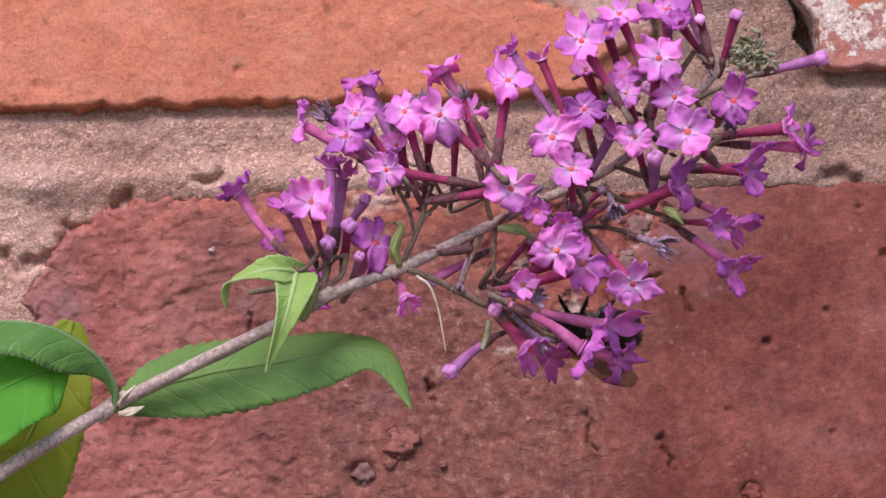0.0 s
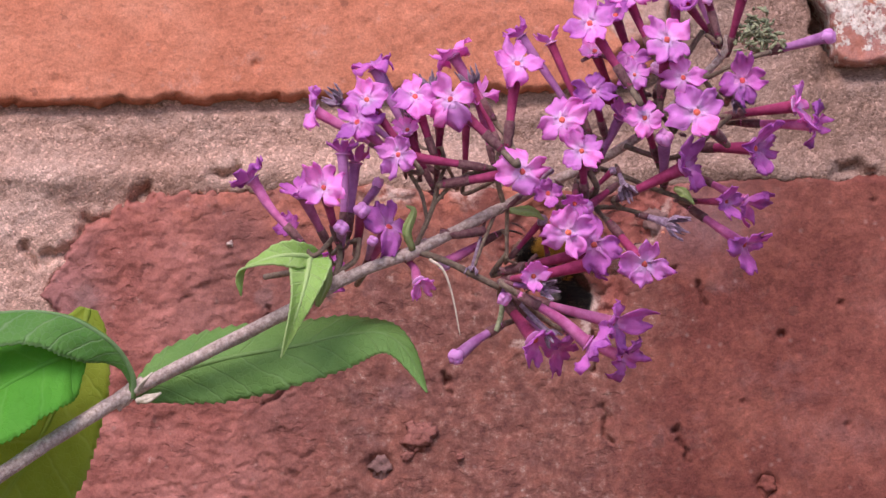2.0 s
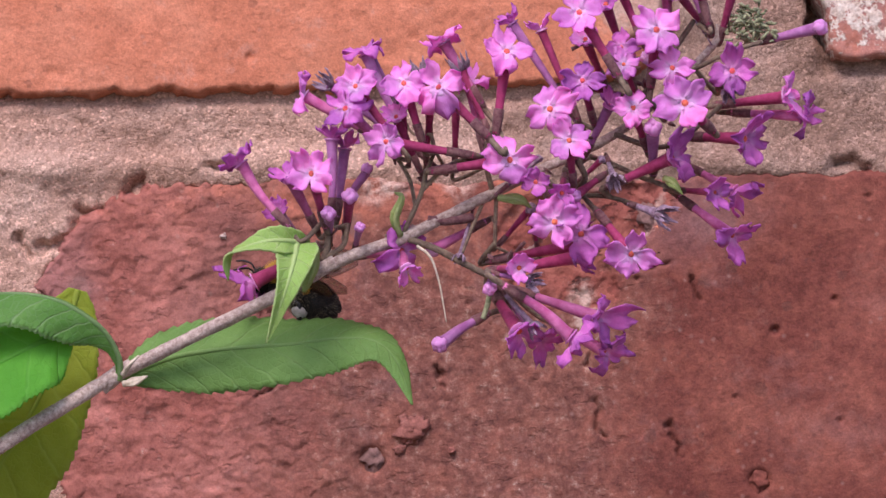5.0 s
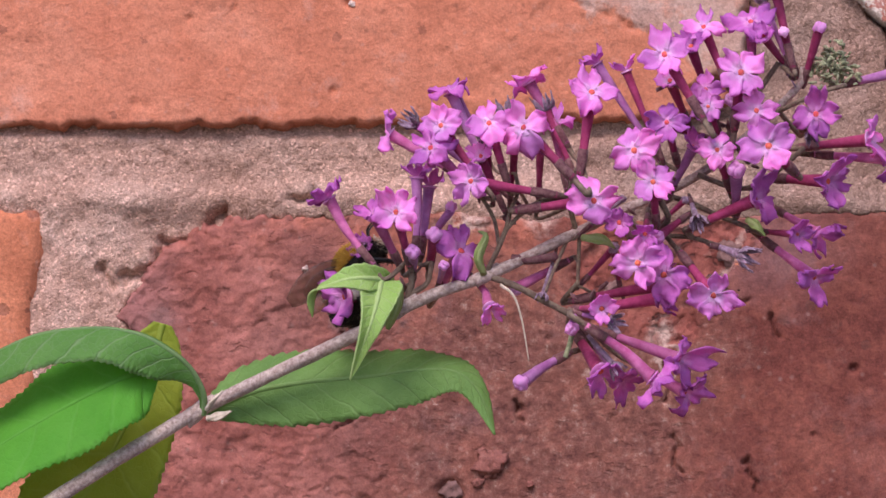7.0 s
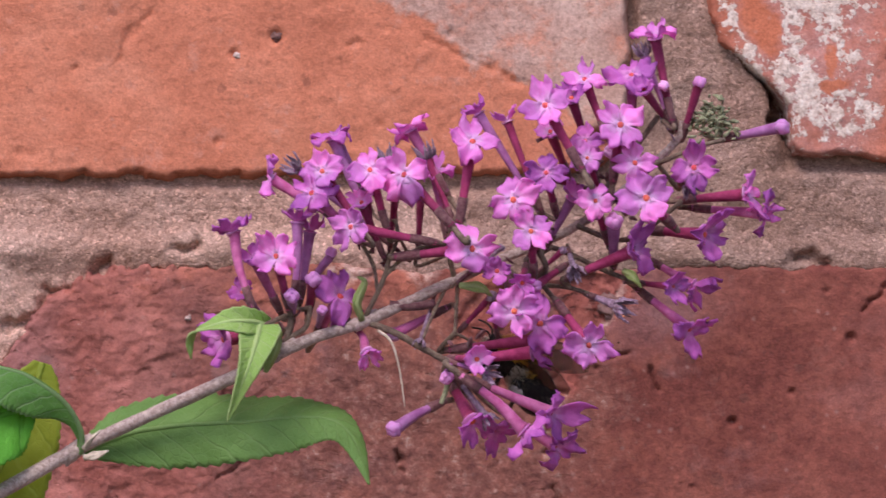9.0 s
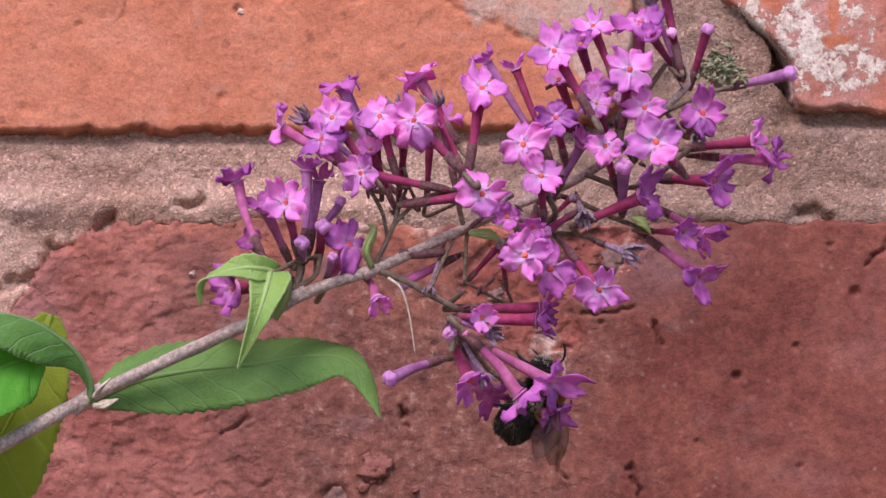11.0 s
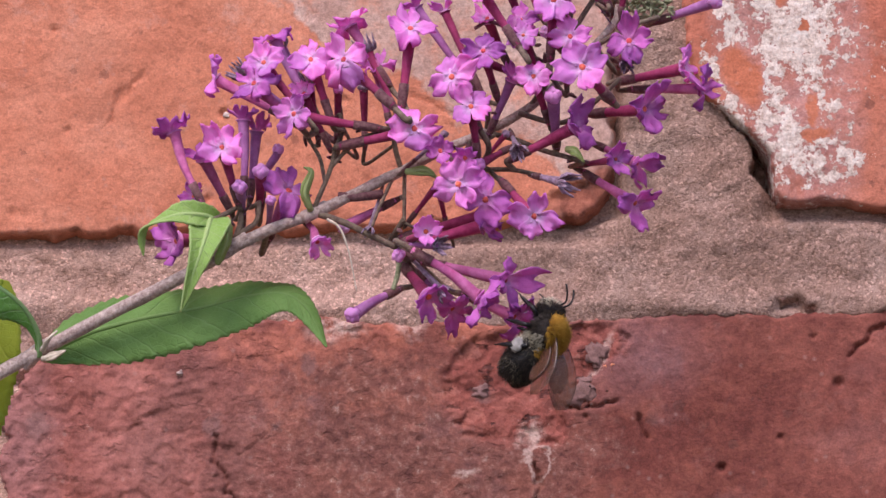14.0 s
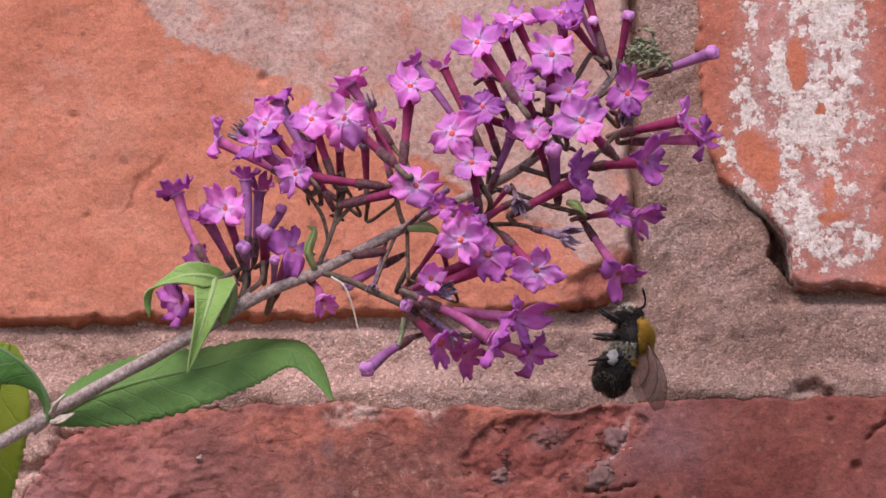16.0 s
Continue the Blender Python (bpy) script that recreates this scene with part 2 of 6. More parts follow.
def old_paint(nt, co, col, fine):
    """Flaking white paint in upright patches, worn down to the orange brick between them."""
    rag = ragged(nt, co, 200, 0.008, 7.0)
    cover = math1(nt, "ADD", patches(nt, rag, PAINT, 0.6), 0.06)
    bare = patches(nt, rag, BARE, 0.2)
    n2 = noise_at(nt, co, 420, 6, 0.72)
    n1 = noise_at(nt, nd(nt, "Mapping", {"Vector": co, "Scale": (1.3, 1.0, 0.7)}).outputs[0], 130, 5, 0.65)
    s = math1(nt, "ADD", math1(nt, "MULTIPLY", math1(nt, "SUBTRACT", cover, math1(nt, "MULTIPLY", bare, 1.2)), 0.6), math1(nt, "MULTIPLY", math1(nt, "SUBTRACT", n2, 0.5), 2.1))
    s = math1(nt, "ADD", s, math1(nt, "MULTIPLY", math1(nt, "SUBTRACT", n1, 0.5), 0.8))
    m = ramp(nt, s, [(0.335, (0, 0, 0)), (0.37, (1, 1, 1))])
    haze = patch(nt, rag, 141.5, 125, 14.5, 60, 0, 0.25)
    film = math1(nt, "MULTIPLY", math1(nt, "MULTIPLY", haze, ramp(nt, n1, [(0.3, (0.25, 0.25, 0.25)), (0.6, (1, 1, 1))])), math1(nt, "SUBTRACT", 1.0, bare))
    col = mix(nt, math1(nt, "MULTIPLY", film, 0.8), col, ramp(nt, n2, [(0.33, (0.36, 0.17, 0.15)), (0.6, (0.60, 0.37, 0.34))]))
    col = mix(nt, math1(nt, "MULTIPLY", bare, 0.4), col, (0.58, 0.17, 0.07))
    white = ramp(nt, noise_at(nt, co, 800, 5, 0.75), [(0.34, (0.46, 0.33, 0.26)), (0.5, (0.76, 0.62, 0.52)), (0.66, (0.87, 0.79, 0.70))])
    col = mix(nt, math1(nt, "MULTIPLY", m, 0.95), col, white)
    return col, math1(nt, "MULTIPLY", m, math1(nt, "ADD", 0.35, math1(nt, "MULTIPLY", n2, 1.4)))


def burnt(nt, co, col, fine):
    """Greyish purple scars and a bleached skin on the dark red brick."""
    n1 = noise_at(nt, co, 48, 6, 0.65)
    xyz = nd(nt, "SeparateXYZ", {0: co})
    wob = math1(nt, "MULTIPLY", math1(nt, "SUBTRACT", n1, 0.5), 0.05)
    u = math1(nt, "MULTIPLY", math1(nt, "ADD", math1(nt, "ADD", xyz.outputs[0], wob), 0.03), 5.0)
    skin = ramp(nt, u, [(0.22, (0, 0, 0)), (0.32, (1, 1, 1)), (0.56, (1, 1, 1)), (0.68, (0, 0, 0))])
    low = ramp(nt, math1(nt, "MULTIPLY", math1(nt, "ADD", math1(nt, "SUBTRACT", xyz.outputs[2], Z0), wob), 12.0), [(0.58, (1, 1, 1)), (0.80, (0, 0, 0))])
    grains = ramp(nt, noise_at(nt, co, 480, 6, 0.75), [(0.36, (0.14, 0.056, 0.046)), (0.5, (0.235, 0.096, 0.072)), (0.60, (0.305, 0.148, 0.112)), (0.70, (0.52, 0.36, 0.29))])
    col = mix(nt, math1(nt, "MULTIPLY", math1(nt, "MULTIPLY", skin, low), 0.75), col, grains)
    col = mix(nt, math1(nt, "MULTIPLY", ramp(nt, n1, [(0.56, (0, 0, 0)), (0.68, (1, 1, 1))]), 0.5), col, (0.20, 0.105, 0.10))
    top = ramp(nt, math1(nt, "MULTIPLY", math1(nt, "ADD", math1(nt, "SUBTRACT", xyz.outputs[2], Z0 + 0.036), wob), 30.0), [(0.25, (0, 0, 0)), (0.75, (1, 1, 1))])
    far = ramp(nt, u, [(0.60, (1, 1, 1)), (0.72, (0, 0, 0))])
    n2 = noise_at(nt, nd(nt, "Mapping", {"Vector": co, "Location": (0.7, 0.2, 0.4)}).outputs[0], 95, 6, 0.7)
    warm = math1(nt, "MULTIPLY", ramp(nt, n2, [(0.46, (0, 0, 0)), (0.62, (1, 1, 1))]), math1(nt, "ADD", math1(nt, "MULTIPLY", math1(nt, "MULTIPLY", top, far), 0.6), 0.2))
    col = mix(nt, warm, col, (0.50, 0.17, 0.105))
    core = ramp(nt, u, [(0.20, (1, 1, 1)), (0.34, (0, 0, 0))])
    col = mix(nt, math1(nt, "MULTIPLY", core, ramp(nt, noise_at(nt, co, 85, 6, 0.7), [(0.32, (0.5, 0.5, 0.5)), (0.6, (0.95, 0.95, 0.95))])), col, ramp(nt, n1, [(0.35, (0.31, 0.100, 0.076)), (0.62, (0.48, 0.19, 0.150))]))
    rag = ragged(nt, co, 150, 0.009)
    bright = ramp(nt, math1(nt, "MULTIPLY", math1(nt, "ADD", xyz.outputs[0], wob), 5.0), [(0.64, (0, 0, 0)), (0.90, (1, 1, 1))])
    col = mix(nt, math1(nt, "MULTIPLY", bright, 0.75), col, ramp(nt, n2, [(0.35, (0.25, 0.075, 0.055)), (0.65, (0.36, 0.125, 0.092))]))
    dusk = patches(nt, rag, [(11, 48, 7, 20, 24), (21, 30, 6, 22, 0)], 0.6)
    col = mix(nt, math1(nt, "MULTIPLY", dusk, 0.5), col, (0.19, 0.083, 0.068))
    ashen = patches(nt, rag, [(-24, 40, 7, 14, 0), (106, 60, 14, 9, 0)], 0.7)
    col = mix(nt, math1(nt, "MULTIPLY", ashen, 0.5), col, (0.30, 0.150, 0.145))
    warm2 = patches(nt, rag, WARM, 0.5)
    col = mix(nt, math1(nt, "MULTIPLY", warm2, ramp(nt, n2, [(0.36, (0.1, 0.1, 0.1)), (0.56, (0.65, 0.65, 0.65))])), col, (0.47, 0.155, 0.10))
    broken = patches(nt, rag, BROKEN, 0.2)
    cells = nd(nt, "TexVoronoi", {"Vector": ragged(nt, co, 500, 0.003), "Scale": 300.0})
    lump = nd(nt, "SeparateColor", {0: cells.outputs["Color"]}).outputs[0]
    bits = nd(nt, "SeparateColor", {0: nd(nt, "TexVoronoi", {"Vector": ragged(nt, co, 900, 0.0016), "Scale": 820.0}).outputs["Color"]}).outputs[1]
    col = mix(nt, math1(nt, "MULTIPLY", broken, 0.88), col, ramp(nt, lump, [(0.0, (0.19, 0.052, 0.040)), (0.5, (0.29, 0.084, 0.062)), (0.9, (0.36, 0.115, 0.085)), (1.0, (0.42, 0.20, 0.15))]))
    rub = math1(nt, "MAXIMUM", math1(nt, "MAXIMUM", broken, math1(nt, "MULTIPLY", core, 0.35)), math1(nt, "ADD", math1(nt, "MULTIPLY", math1(nt, "MULTIPLY", skin, low), 0.28), math1(nt, "MULTIPLY", warm2, 0.5)))
    fl = noise_at(nt, nd(nt, "Mapping", {"Vector": ragged(nt, co, 300, 0.003), "Scale": (230, 230, 520)}).outputs[0], 1.0, 3, 0.55)
    fleck = math1(nt, "MULTIPLY", ramp(nt, fl, [(0.60, (0, 0, 0)), (0.65, (1, 1, 1))]), rub)
    col = mix(nt, math1(nt, "MULTIPLY", fleck, 0.8), col, (0.075, 0.030, 0.026))
    col = mix(nt, math1(nt, "MULTIPLY", patches(nt, rag, GREYS, 0.35), 0.6), col, (0.23, 0.125, 0.11))
    mott = noise_at(nt, co, 420, 6, 0.75)
    col = mix(nt, 1.0, col, ramp(nt, mott, [(0.34, (0.76, 0.74, 0.75)), (0.5, (0.99, 0.99, 0.99)), (0.68, (1.22, 1.20, 1.18))]), "MULTIPLY")
    white = ramp(nt, noise_at(nt, co, 240, 7, 0.8), [(0.645, (0, 0, 0)), (0.70, (1, 1, 1))])
    col = mix(nt, math1(nt, "MULTIPLY", white, math1(nt, "ADD", math1(nt, "MULTIPLY", far, 0.5), 0.1)), col, (0.60, 0.42, 0.34))
    chalk = patches(nt, rag, [(72, 33, 2.0, 0.8, 0), (86, 41, 2.2, 2.6, 0), (60, 67, 3.5, 4.0, 0), (101, 58, 1.0, 5.0, 25), (44, 64, 5, 3, 0)], 0.5)
    col = mix(nt, math1(nt, "MULTIPLY", chalk, ramp(nt, mott, [(0.38, (0, 0, 0)), (0.55, (0.8, 0.8, 0.8))])), col, (0.62, 0.44, 0.36))
    ring = math1(nt, "SUBTRACT", patch(nt, rag, 87.5, 35.2, 2.6, 4.2, 8, 0.1), patch(nt, rag, 87.6, 35.0, 1.9, 3.4, 8, 0.1))
    col = mix(nt, math1(nt, "MULTIPLY", math1(nt, "MAXIMUM", ring, 0.0), 0.75), col, (0.58, 0.40, 0.33))
    relief_ = math1(nt, "ADD", math1(nt, "MULTIPLY", lump, 1.5), math1(nt, "MULTIPLY", bits, 0.6))
    return col, math1(nt, "SUBTRACT", math1(nt, "MULTIPLY", relief_, rub), math1(nt, "MULTIPLY", fleck, 1.6))


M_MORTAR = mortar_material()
M_ORANGE = brick_material("orange_brick", (0.46, 0.150, 0.083), (0.585, 0.206, 0.118), (0.66, 0.27, 0.165), 0.35, 0.35, lime_wash, 0.45)
M_ORANGE2 = brick_material("orange_brick_plain", (0.50, 0.165, 0.085), (0.64, 0.235, 0.125), (0.74, 0.33, 0.19), 0.35, 0.5)
M_PAINTED = brick_material("painted_brick", (0.36, 0.105, 0.065), (0.50, 0.165, 0.10), (0.56, 0.215, 0.14), 0.25, 0.5, old_paint)
M_STONE = brick_material("grey_stone", (0.16, 0.082, 0.070), (0.23, 0.124, 0.108), (0.29, 0.170, 0.150), 0.1, 0.3)
M_LUMP = brick_material("red_lump", (0.19, 0.062, 0.050), (0.26, 0.092, 0.072), (0.33, 0.135, 0.105), 0.2, 0.2)
M_GRIT = brick_material("white_grit", (0.48, 0.34, 0.29), (0.60, 0.46, 0.40), (0.68, 0.56, 0.50), 0.1, 0.1)
M_RED = brick_material("dark_red_brick", (0.140, 0.039, 0.030), (0.185, 0.054, 0.040), (0.235, 0.079, 0.058), 0.14, 0.5, burnt, 0.5)


def petal_material(name, edge, body, heart):
    m, nt, b = mat(name, 0.6, 0.25)
    uv = nd(nt, "SeparateXYZ", {0: nd(nt, "UVMap").outputs[0]})
    rnd = nd(nt, "ObjectInfo").outputs["Random"]
    co = obj_co(nt)
    wob = math1(nt, "MULTIPLY", math1(nt, "SUBTRACT", noise_at(nt, co, 900, 4), 0.5), 0.7)
    along = math1(nt, "ADD", uv.outputs[1], wob)
    col = ramp(nt, along, [(0.0, heart), (0.12, heart), (0.42, body), (0.70, body), (1.0, edge)])
    n = nd(nt, "HueSaturation", {"Color": col, "Hue": math1(nt, "ADD", math1(nt, "MULTIPLY", rnd, 0.03), 0.485),
                                 "Value": math1(nt, "ADD", math1(nt, "MULTIPLY", rnd, 0.3), 0.85)})
    col = n.outputs[0]
    nt.links.new(col, b.inputs["Base Color"])
    tr = nd(nt, "BsdfTranslucent", {"Color": col})
    ms = nd(nt, "MixShader", {0: 0.46, 1: b.outputs[0], 2: tr.outputs[0]})
    nt.links.new(ms.outputs[0], nt.nodes["Material Output"].inputs[0])
    vein = nd(nt, "TexWave", {"Vector": nd(nt, "Mapping", {"Vector": nd(nt, "UVMap").outputs[0], "Scale": (1, 0.12, 1)}).outputs[0], "Scale": 5.0, "Distortion": 2.0}).outputs[1]
    bump(nt, b, math1(nt, "ADD", math1(nt, "MULTIPLY", vein, 0.16), math1(nt, "MULTIPLY", noise_at(nt, co, 1100, 4), 1.6)), 0.7, 0.0003)
    return m


def stalk_material(name, a, c, scale=500, fuzz=0.35, rough=0.75):
    m, nt, b = mat(name, rough, 0.3)
    co = obj_co(nt)
    n1 = noise_at(nt, co, scale, 5, 0.65)
    n2 = noise_at(nt, co, 130, 3, 0.6)
    col = mix(nt, ramp(nt, n1, [(0.35, (0, 0, 0)), (0.65, (1, 1, 1))]), a, c)
    col = mix(nt, 1.0, col, ramp(nt, n2, [(0.3, (0.75, 0.72, 0.74)), (0.7, (1.15, 1.15, 1.12))]), "MULTIPLY")
    rnd = nd(nt, "ObjectInfo").outputs["Random"]
    col = nd(nt, "HueSaturation", {"Color": col, "Value": math1(nt, "ADD", math1(nt, "MULTIPLY", rnd, 0.4), 0.8)}).outputs[0]
    nt.links.new(col, b.inputs["Base Color"])
    b.inputs["Sheen Weight"].default_value = fuzz
    b.inputs["Sheen Roughness"].default_value = 0.5
    bump(nt, b, noise_at(nt, co, scale * 2.2, 3), 0.6, 0.00025)
    return m


def leaf_material(name, deep, mid, vein_col, trans=0.3, rows=9.0):
    m, nt, b = mat(name, 0.62, 0.3)
    uvn = nd(nt, "UVMap").outputs[0]
    uv = nd(nt, "SeparateXYZ", {0: uvn})
    co = obj_co(nt)
    across = math1(nt, "ABSOLUTE", math1(nt, "SUBTRACT", uv.outputs[0], 0.5))
    slant = math1(nt, "SUBTRACT", uv.outputs[1], math1(nt, "MULTIPLY", across, 0.22))
    warp = math1(nt, "MULTIPLY", math1(nt, "SUBTRACT", noise_at(nt, co, 160, 3), 0.5), 0.055)
    saw = math1(nt, "FRACT", math1(nt, "MULTIPLY", math1(nt, "ADD", slant, warp), rows))
    side = math1(nt, "ABSOLUTE", math1(nt, "SUBTRACT", saw, 0.5))
    v1 = ramp(nt, side, [(0.0, (1, 1, 1)), (0.07, (0, 0, 0))])
    v2 = ramp(nt, across, [(0.0, (1, 1, 1)), (0.035, (0, 0, 0))])
    net = nd(nt, "TexVoronoi", {"Vector": co, "Scale": 800.0}, feature="DISTANCE_TO_EDGE").outputs["Distance"]
    v3 = ramp(nt, net, [(0.0, (1, 1, 1)), (0.09, (0, 0, 0))])
    veins = math1(nt, "MAXIMUM", math1(nt, "MAXIMUM", math1(nt, "MULTIPLY", v1, 0.7), v2), math1(nt, "MULTIPLY", v3, 0.25))
    col = mix(nt, ramp(nt, noise_at(nt, co, 110, 5, 0.65), [(0.3, (0, 0, 0)), (0.7, (1, 1, 1))]), deep, mid)
    col = mix(nt, math1(nt, "MULTIPLY", veins, 0.75), col, vein_col)
    rim = ramp(nt, across, [(0.455, (0, 0, 0)), (0.5, (1, 1, 1))])
    col = mix(nt, math1(nt, "MULTIPLY", rim, 0.5), col, vein_col)
    nt.links.new(col, b.inputs["Base Color"])
    tr = nd(nt, "BsdfTranslucent", {"Color": mix(nt, 0.5, col, (0.25, 0.45, 0.04))})
    ms = nd(nt, "MixShader", {0: trans, 1: b.outputs[0], 2: tr.outputs[0]})
    nt.links.new(ms.outputs[0], nt.nodes["Material Output"].inputs[0])
    h = math1(nt, "SUBTRACT", noise_at(nt, co, 500, 4), math1(nt, "MULTIPLY", veins, 0.9))
    bump(nt, b, h, 0.6, 0.0005)
    return m


M_PETAL = petal_material("pink_petal", (0.86, 0.26, 0.74), (0.97, 0.39, 0.86), (0.99, 0.64, 0.94))
M_PURPLE = petal_material("purple_petal", (0.56, 0.145, 0.54), (0.74, 0.23, 0.68), (0.90, 0.45, 0.82))
M_THROAT = stalk_material("orange_throat", (0.58, 0.04, 0.10), (0.80, 0.19, 0.09), 1100, 0.0)
M_TUBE = stalk_material("crimson_tube", (0.21, 0.014, 0.06), (0.38, 0.045, 0.14), 420, 0.08)
M_TUBE_PINK = stalk_material("rose_tube", (0.40, 0.065, 0.20), (0.60, 0.17, 0.37), 420, 0.1)
M_TUBE_VIOLET = stalk_material("violet_tube", (0.30, 0.09, 0.26), (0.46, 0.19, 0.42), 420, 0.1)
M_CALYX = stalk_material("felted_calyx", (0.10, 0.025, 0.038), (0.21, 0.105, 0.10), 1300, 0.12)
M_STEM = stalk_material("woody_stem", (0.30, 0.20, 0.17), (0.66, 0.53, 0.46), 1500, 0.2, 0.85)
M_STALK = stalk_material("green_brown_stalk", (0.11, 0.065, 0.05), (0.24, 0.18, 0.12), 1200, 0.12)
M_DRY = stalk_material("withered_petal", (0.13, 0.07, 0.10), (0.38, 0.26, 0.36), 900, 0.3, 0.9)
M_STRAW = stalk_material("pale_straw", (0.34, 0.28, 0.20), (0.56, 0.48, 0.38), 900, 0.2, 0.8)
M_BUD = stalk_material("green_bud", (0.13, 0.15, 0.075), (0.33, 0.34, 0.20), 1300, 0.1)
M_LEAF_VEINED = leaf_material("veined_leaf", (0.125, 0.34, 0.065), (0.20, 0.44, 0.10), (0.46, 0.60, 0.34), 0.55, 12.0)
M_LEAF_LONG = leaf_material("long_leaf", (0.125, 0.265, 0.055), (0.19, 0.355, 0.09), (0.27, 0.42, 0.15), 0.32, 12.0)
M_BRACT = leaf_material("bract", (0.26, 0.36, 0.09), (0.40, 0.48, 0.16), (0.50, 0.56, 0.26), 0.3)
M_LEAF_DEEP = leaf_material("leaf_in_shade", (0.070, 0.19, 0.032), (0.11, 0.26, 0.05), (0.20, 0.36, 0.11), 0.25, 7.0)
M_LEAF_LIGHT = leaf_material("young_leaf", (0.26, 0.48, 0.08), (0.40, 0.60, 0.17), (0.62, 0.74, 0.36), 0.35)
M_LEAF_BRIGHT = leaf_material("leaf_upper_side", (0.115, 0.49, 0.040), (0.185, 0.61, 0.070), (0.23, 0.62, 0.11), 0.6, 7.0)
M_LEAF_OLIVE = leaf_material("olive_leaf", (0.38, 0.46, 0.04), (0.47, 0.56, 0.07), (0.50, 0.60, 0.11), 0.55, 7.0)
M_CAPSULE = stalk_material("seed_capsule", (0.055, 0.008, 0.010), (0.12, 0.018, 0.020), 500, 0.1, 0.45)
M_HUSK = stalk_material("dry_husk", (0.33, 0.16, 0.12), (0.62, 0.42, 0.34), 1000, 0.2, 0.9)
M_TWIG = stalk_material("reddish_twig", (0.30, 0.10, 0.05), (0.50, 0.22, 0.12), 900, 0.2)


def fur_material(name, a, c):
    m, nt, b = mat(name, 0.65, 0.3)
    r = nd(nt, "NewGeometry").outputs["Random Per Island"]
    nt.links.new(mix(nt, r, a, c), b.inputs["Base Color"])
    return m


M_FUR_BLACK = fur_material("black_fur", (0.008, 0.006, 0.006), (0.070, 0.052, 0.040))
M_FUR_YELLOW = fur_material("tawny_fur", (0.40, 0.19, 0.02), (0.62, 0.36, 0.05))
M_FUR_GREY = fur_material("grey_fur", (0.08, 0.068, 0.045), (0.27, 0.23, 0.16))
M_FUR_CREAM = fur_material("cream_fur", (0.34, 0.30, 0.21), (0.66, 0.60, 0.46))
M_CHITIN = stalk_material("black_chitin", (0.006, 0.006, 0.007), (0.018, 0.016, 0.016), 1500, 0.0, 0.3)
M_POLLEN = stalk_material("pale_pollen", (0.22, 0.21, 0.19), (0.36, 0.34, 0.31), 1500, 0.0, 0.9)


def wing_material():
    m, nt, b = mat("smoky_wing", 0.25, 0.5)
    b.inputs["Base Color"].default_value = (0.13, 0.058, 0.034, 1)
    uvn = nd(nt, "UVMap").outputs[0]
    net = nd(nt, "TexVoronoi", {"Vector": uvn, "Scale": 4.5}, feature="DISTANCE_TO_EDGE").outputs["Distance"]
    v = ramp(nt, net, [(0.0, (1, 1, 1)), (0.035, (0, 0, 0))])
    ms = nd(nt, "MixShader", {0: math1(nt, "ADD", math1(nt, "MULTIPLY", v, 0.25), 0.38), 1: nd(nt, "BsdfTransparent").outputs[0], 2: b.outputs[0]})
    nt.links.new(ms.outputs[0], nt.nodes["Material Output"].inputs[0])
    return m


M_WING = wing_material()


def ground_material():
    m, nt, b = mat("garden_soil", 0.95, 0.1)
    co = obj_co(nt)
    col = ramp(nt, noise_at(nt, co, 9, 8, 0.7), [(0.3, (0.06, 0.05, 0.035)), (0.5, (0.12, 0.10, 0.07)), (0.7, (0.20, 0.17, 0.13))])
    nt.links.new(col, b.inputs["Base Color"])
    bump(nt, b, noise_at(nt, co, 40, 6), 0.8, 0.02)
    return m


M_SOIL = ground_material()


# ---- mesh helpers ----
def part(name, bm, material, parent=None, label="", smooth=True, origin=None):
    """One mesh object under a thing or a part. origin: its own origin, in the parent's space."""
    if origin is not None:
        bmesh.ops.translate(bm, verts=bm.verts, vec=-Vector(origin))
    me = bpy.data.meshes.new(name)
    bm.to_mesh(me)
    bm.free()
    if smooth:
        me.polygons.foreach_set("use_smooth", [True] * len(me.polygons))
    mats = material if isinstance(material, (list, tuple)) else [material]
    for mt in mats:
        me.materials.append(mt)
    ob = new(name, me)
    if parent is not None:
        ob.parent = parent
    if origin is not None:
        ob.location = origin
    if label:
        ob["label"] = label
    return ob


def fnoise(x, y, z, octaves=4, rough=0.55):
    a, s, f = 0.0, 1.0, 1.0
    for _ in range(octaves):
        a += s * noise.noise((x * f, y * f, z * f))
        s *= rough
        f *= 2.03
    return a


def mm(*p):
    return Vector(p) * 0.001


def spline(pts, n):
    """n + 1 points on a smooth curve through pts."""
    P = [Vector(p) for p in pts]
    P = [2 * P[0] - P[1]] + P + [2 * P[-1] - P[-2]]
    out = []
    for k in range(n + 1):
        u = k / n * (len(P) - 3)
        i = min(int(u), len(P) - 4)
        t = u - i
        a, b, c, d = P[i:i + 4]
        out.append(0.5 * (2 * b + (c - a) * t + (2 * a - 5 * b + 4 * c - d) * t * t + (3 * b - a - 3 * c + d) * t ** 3))
    return out


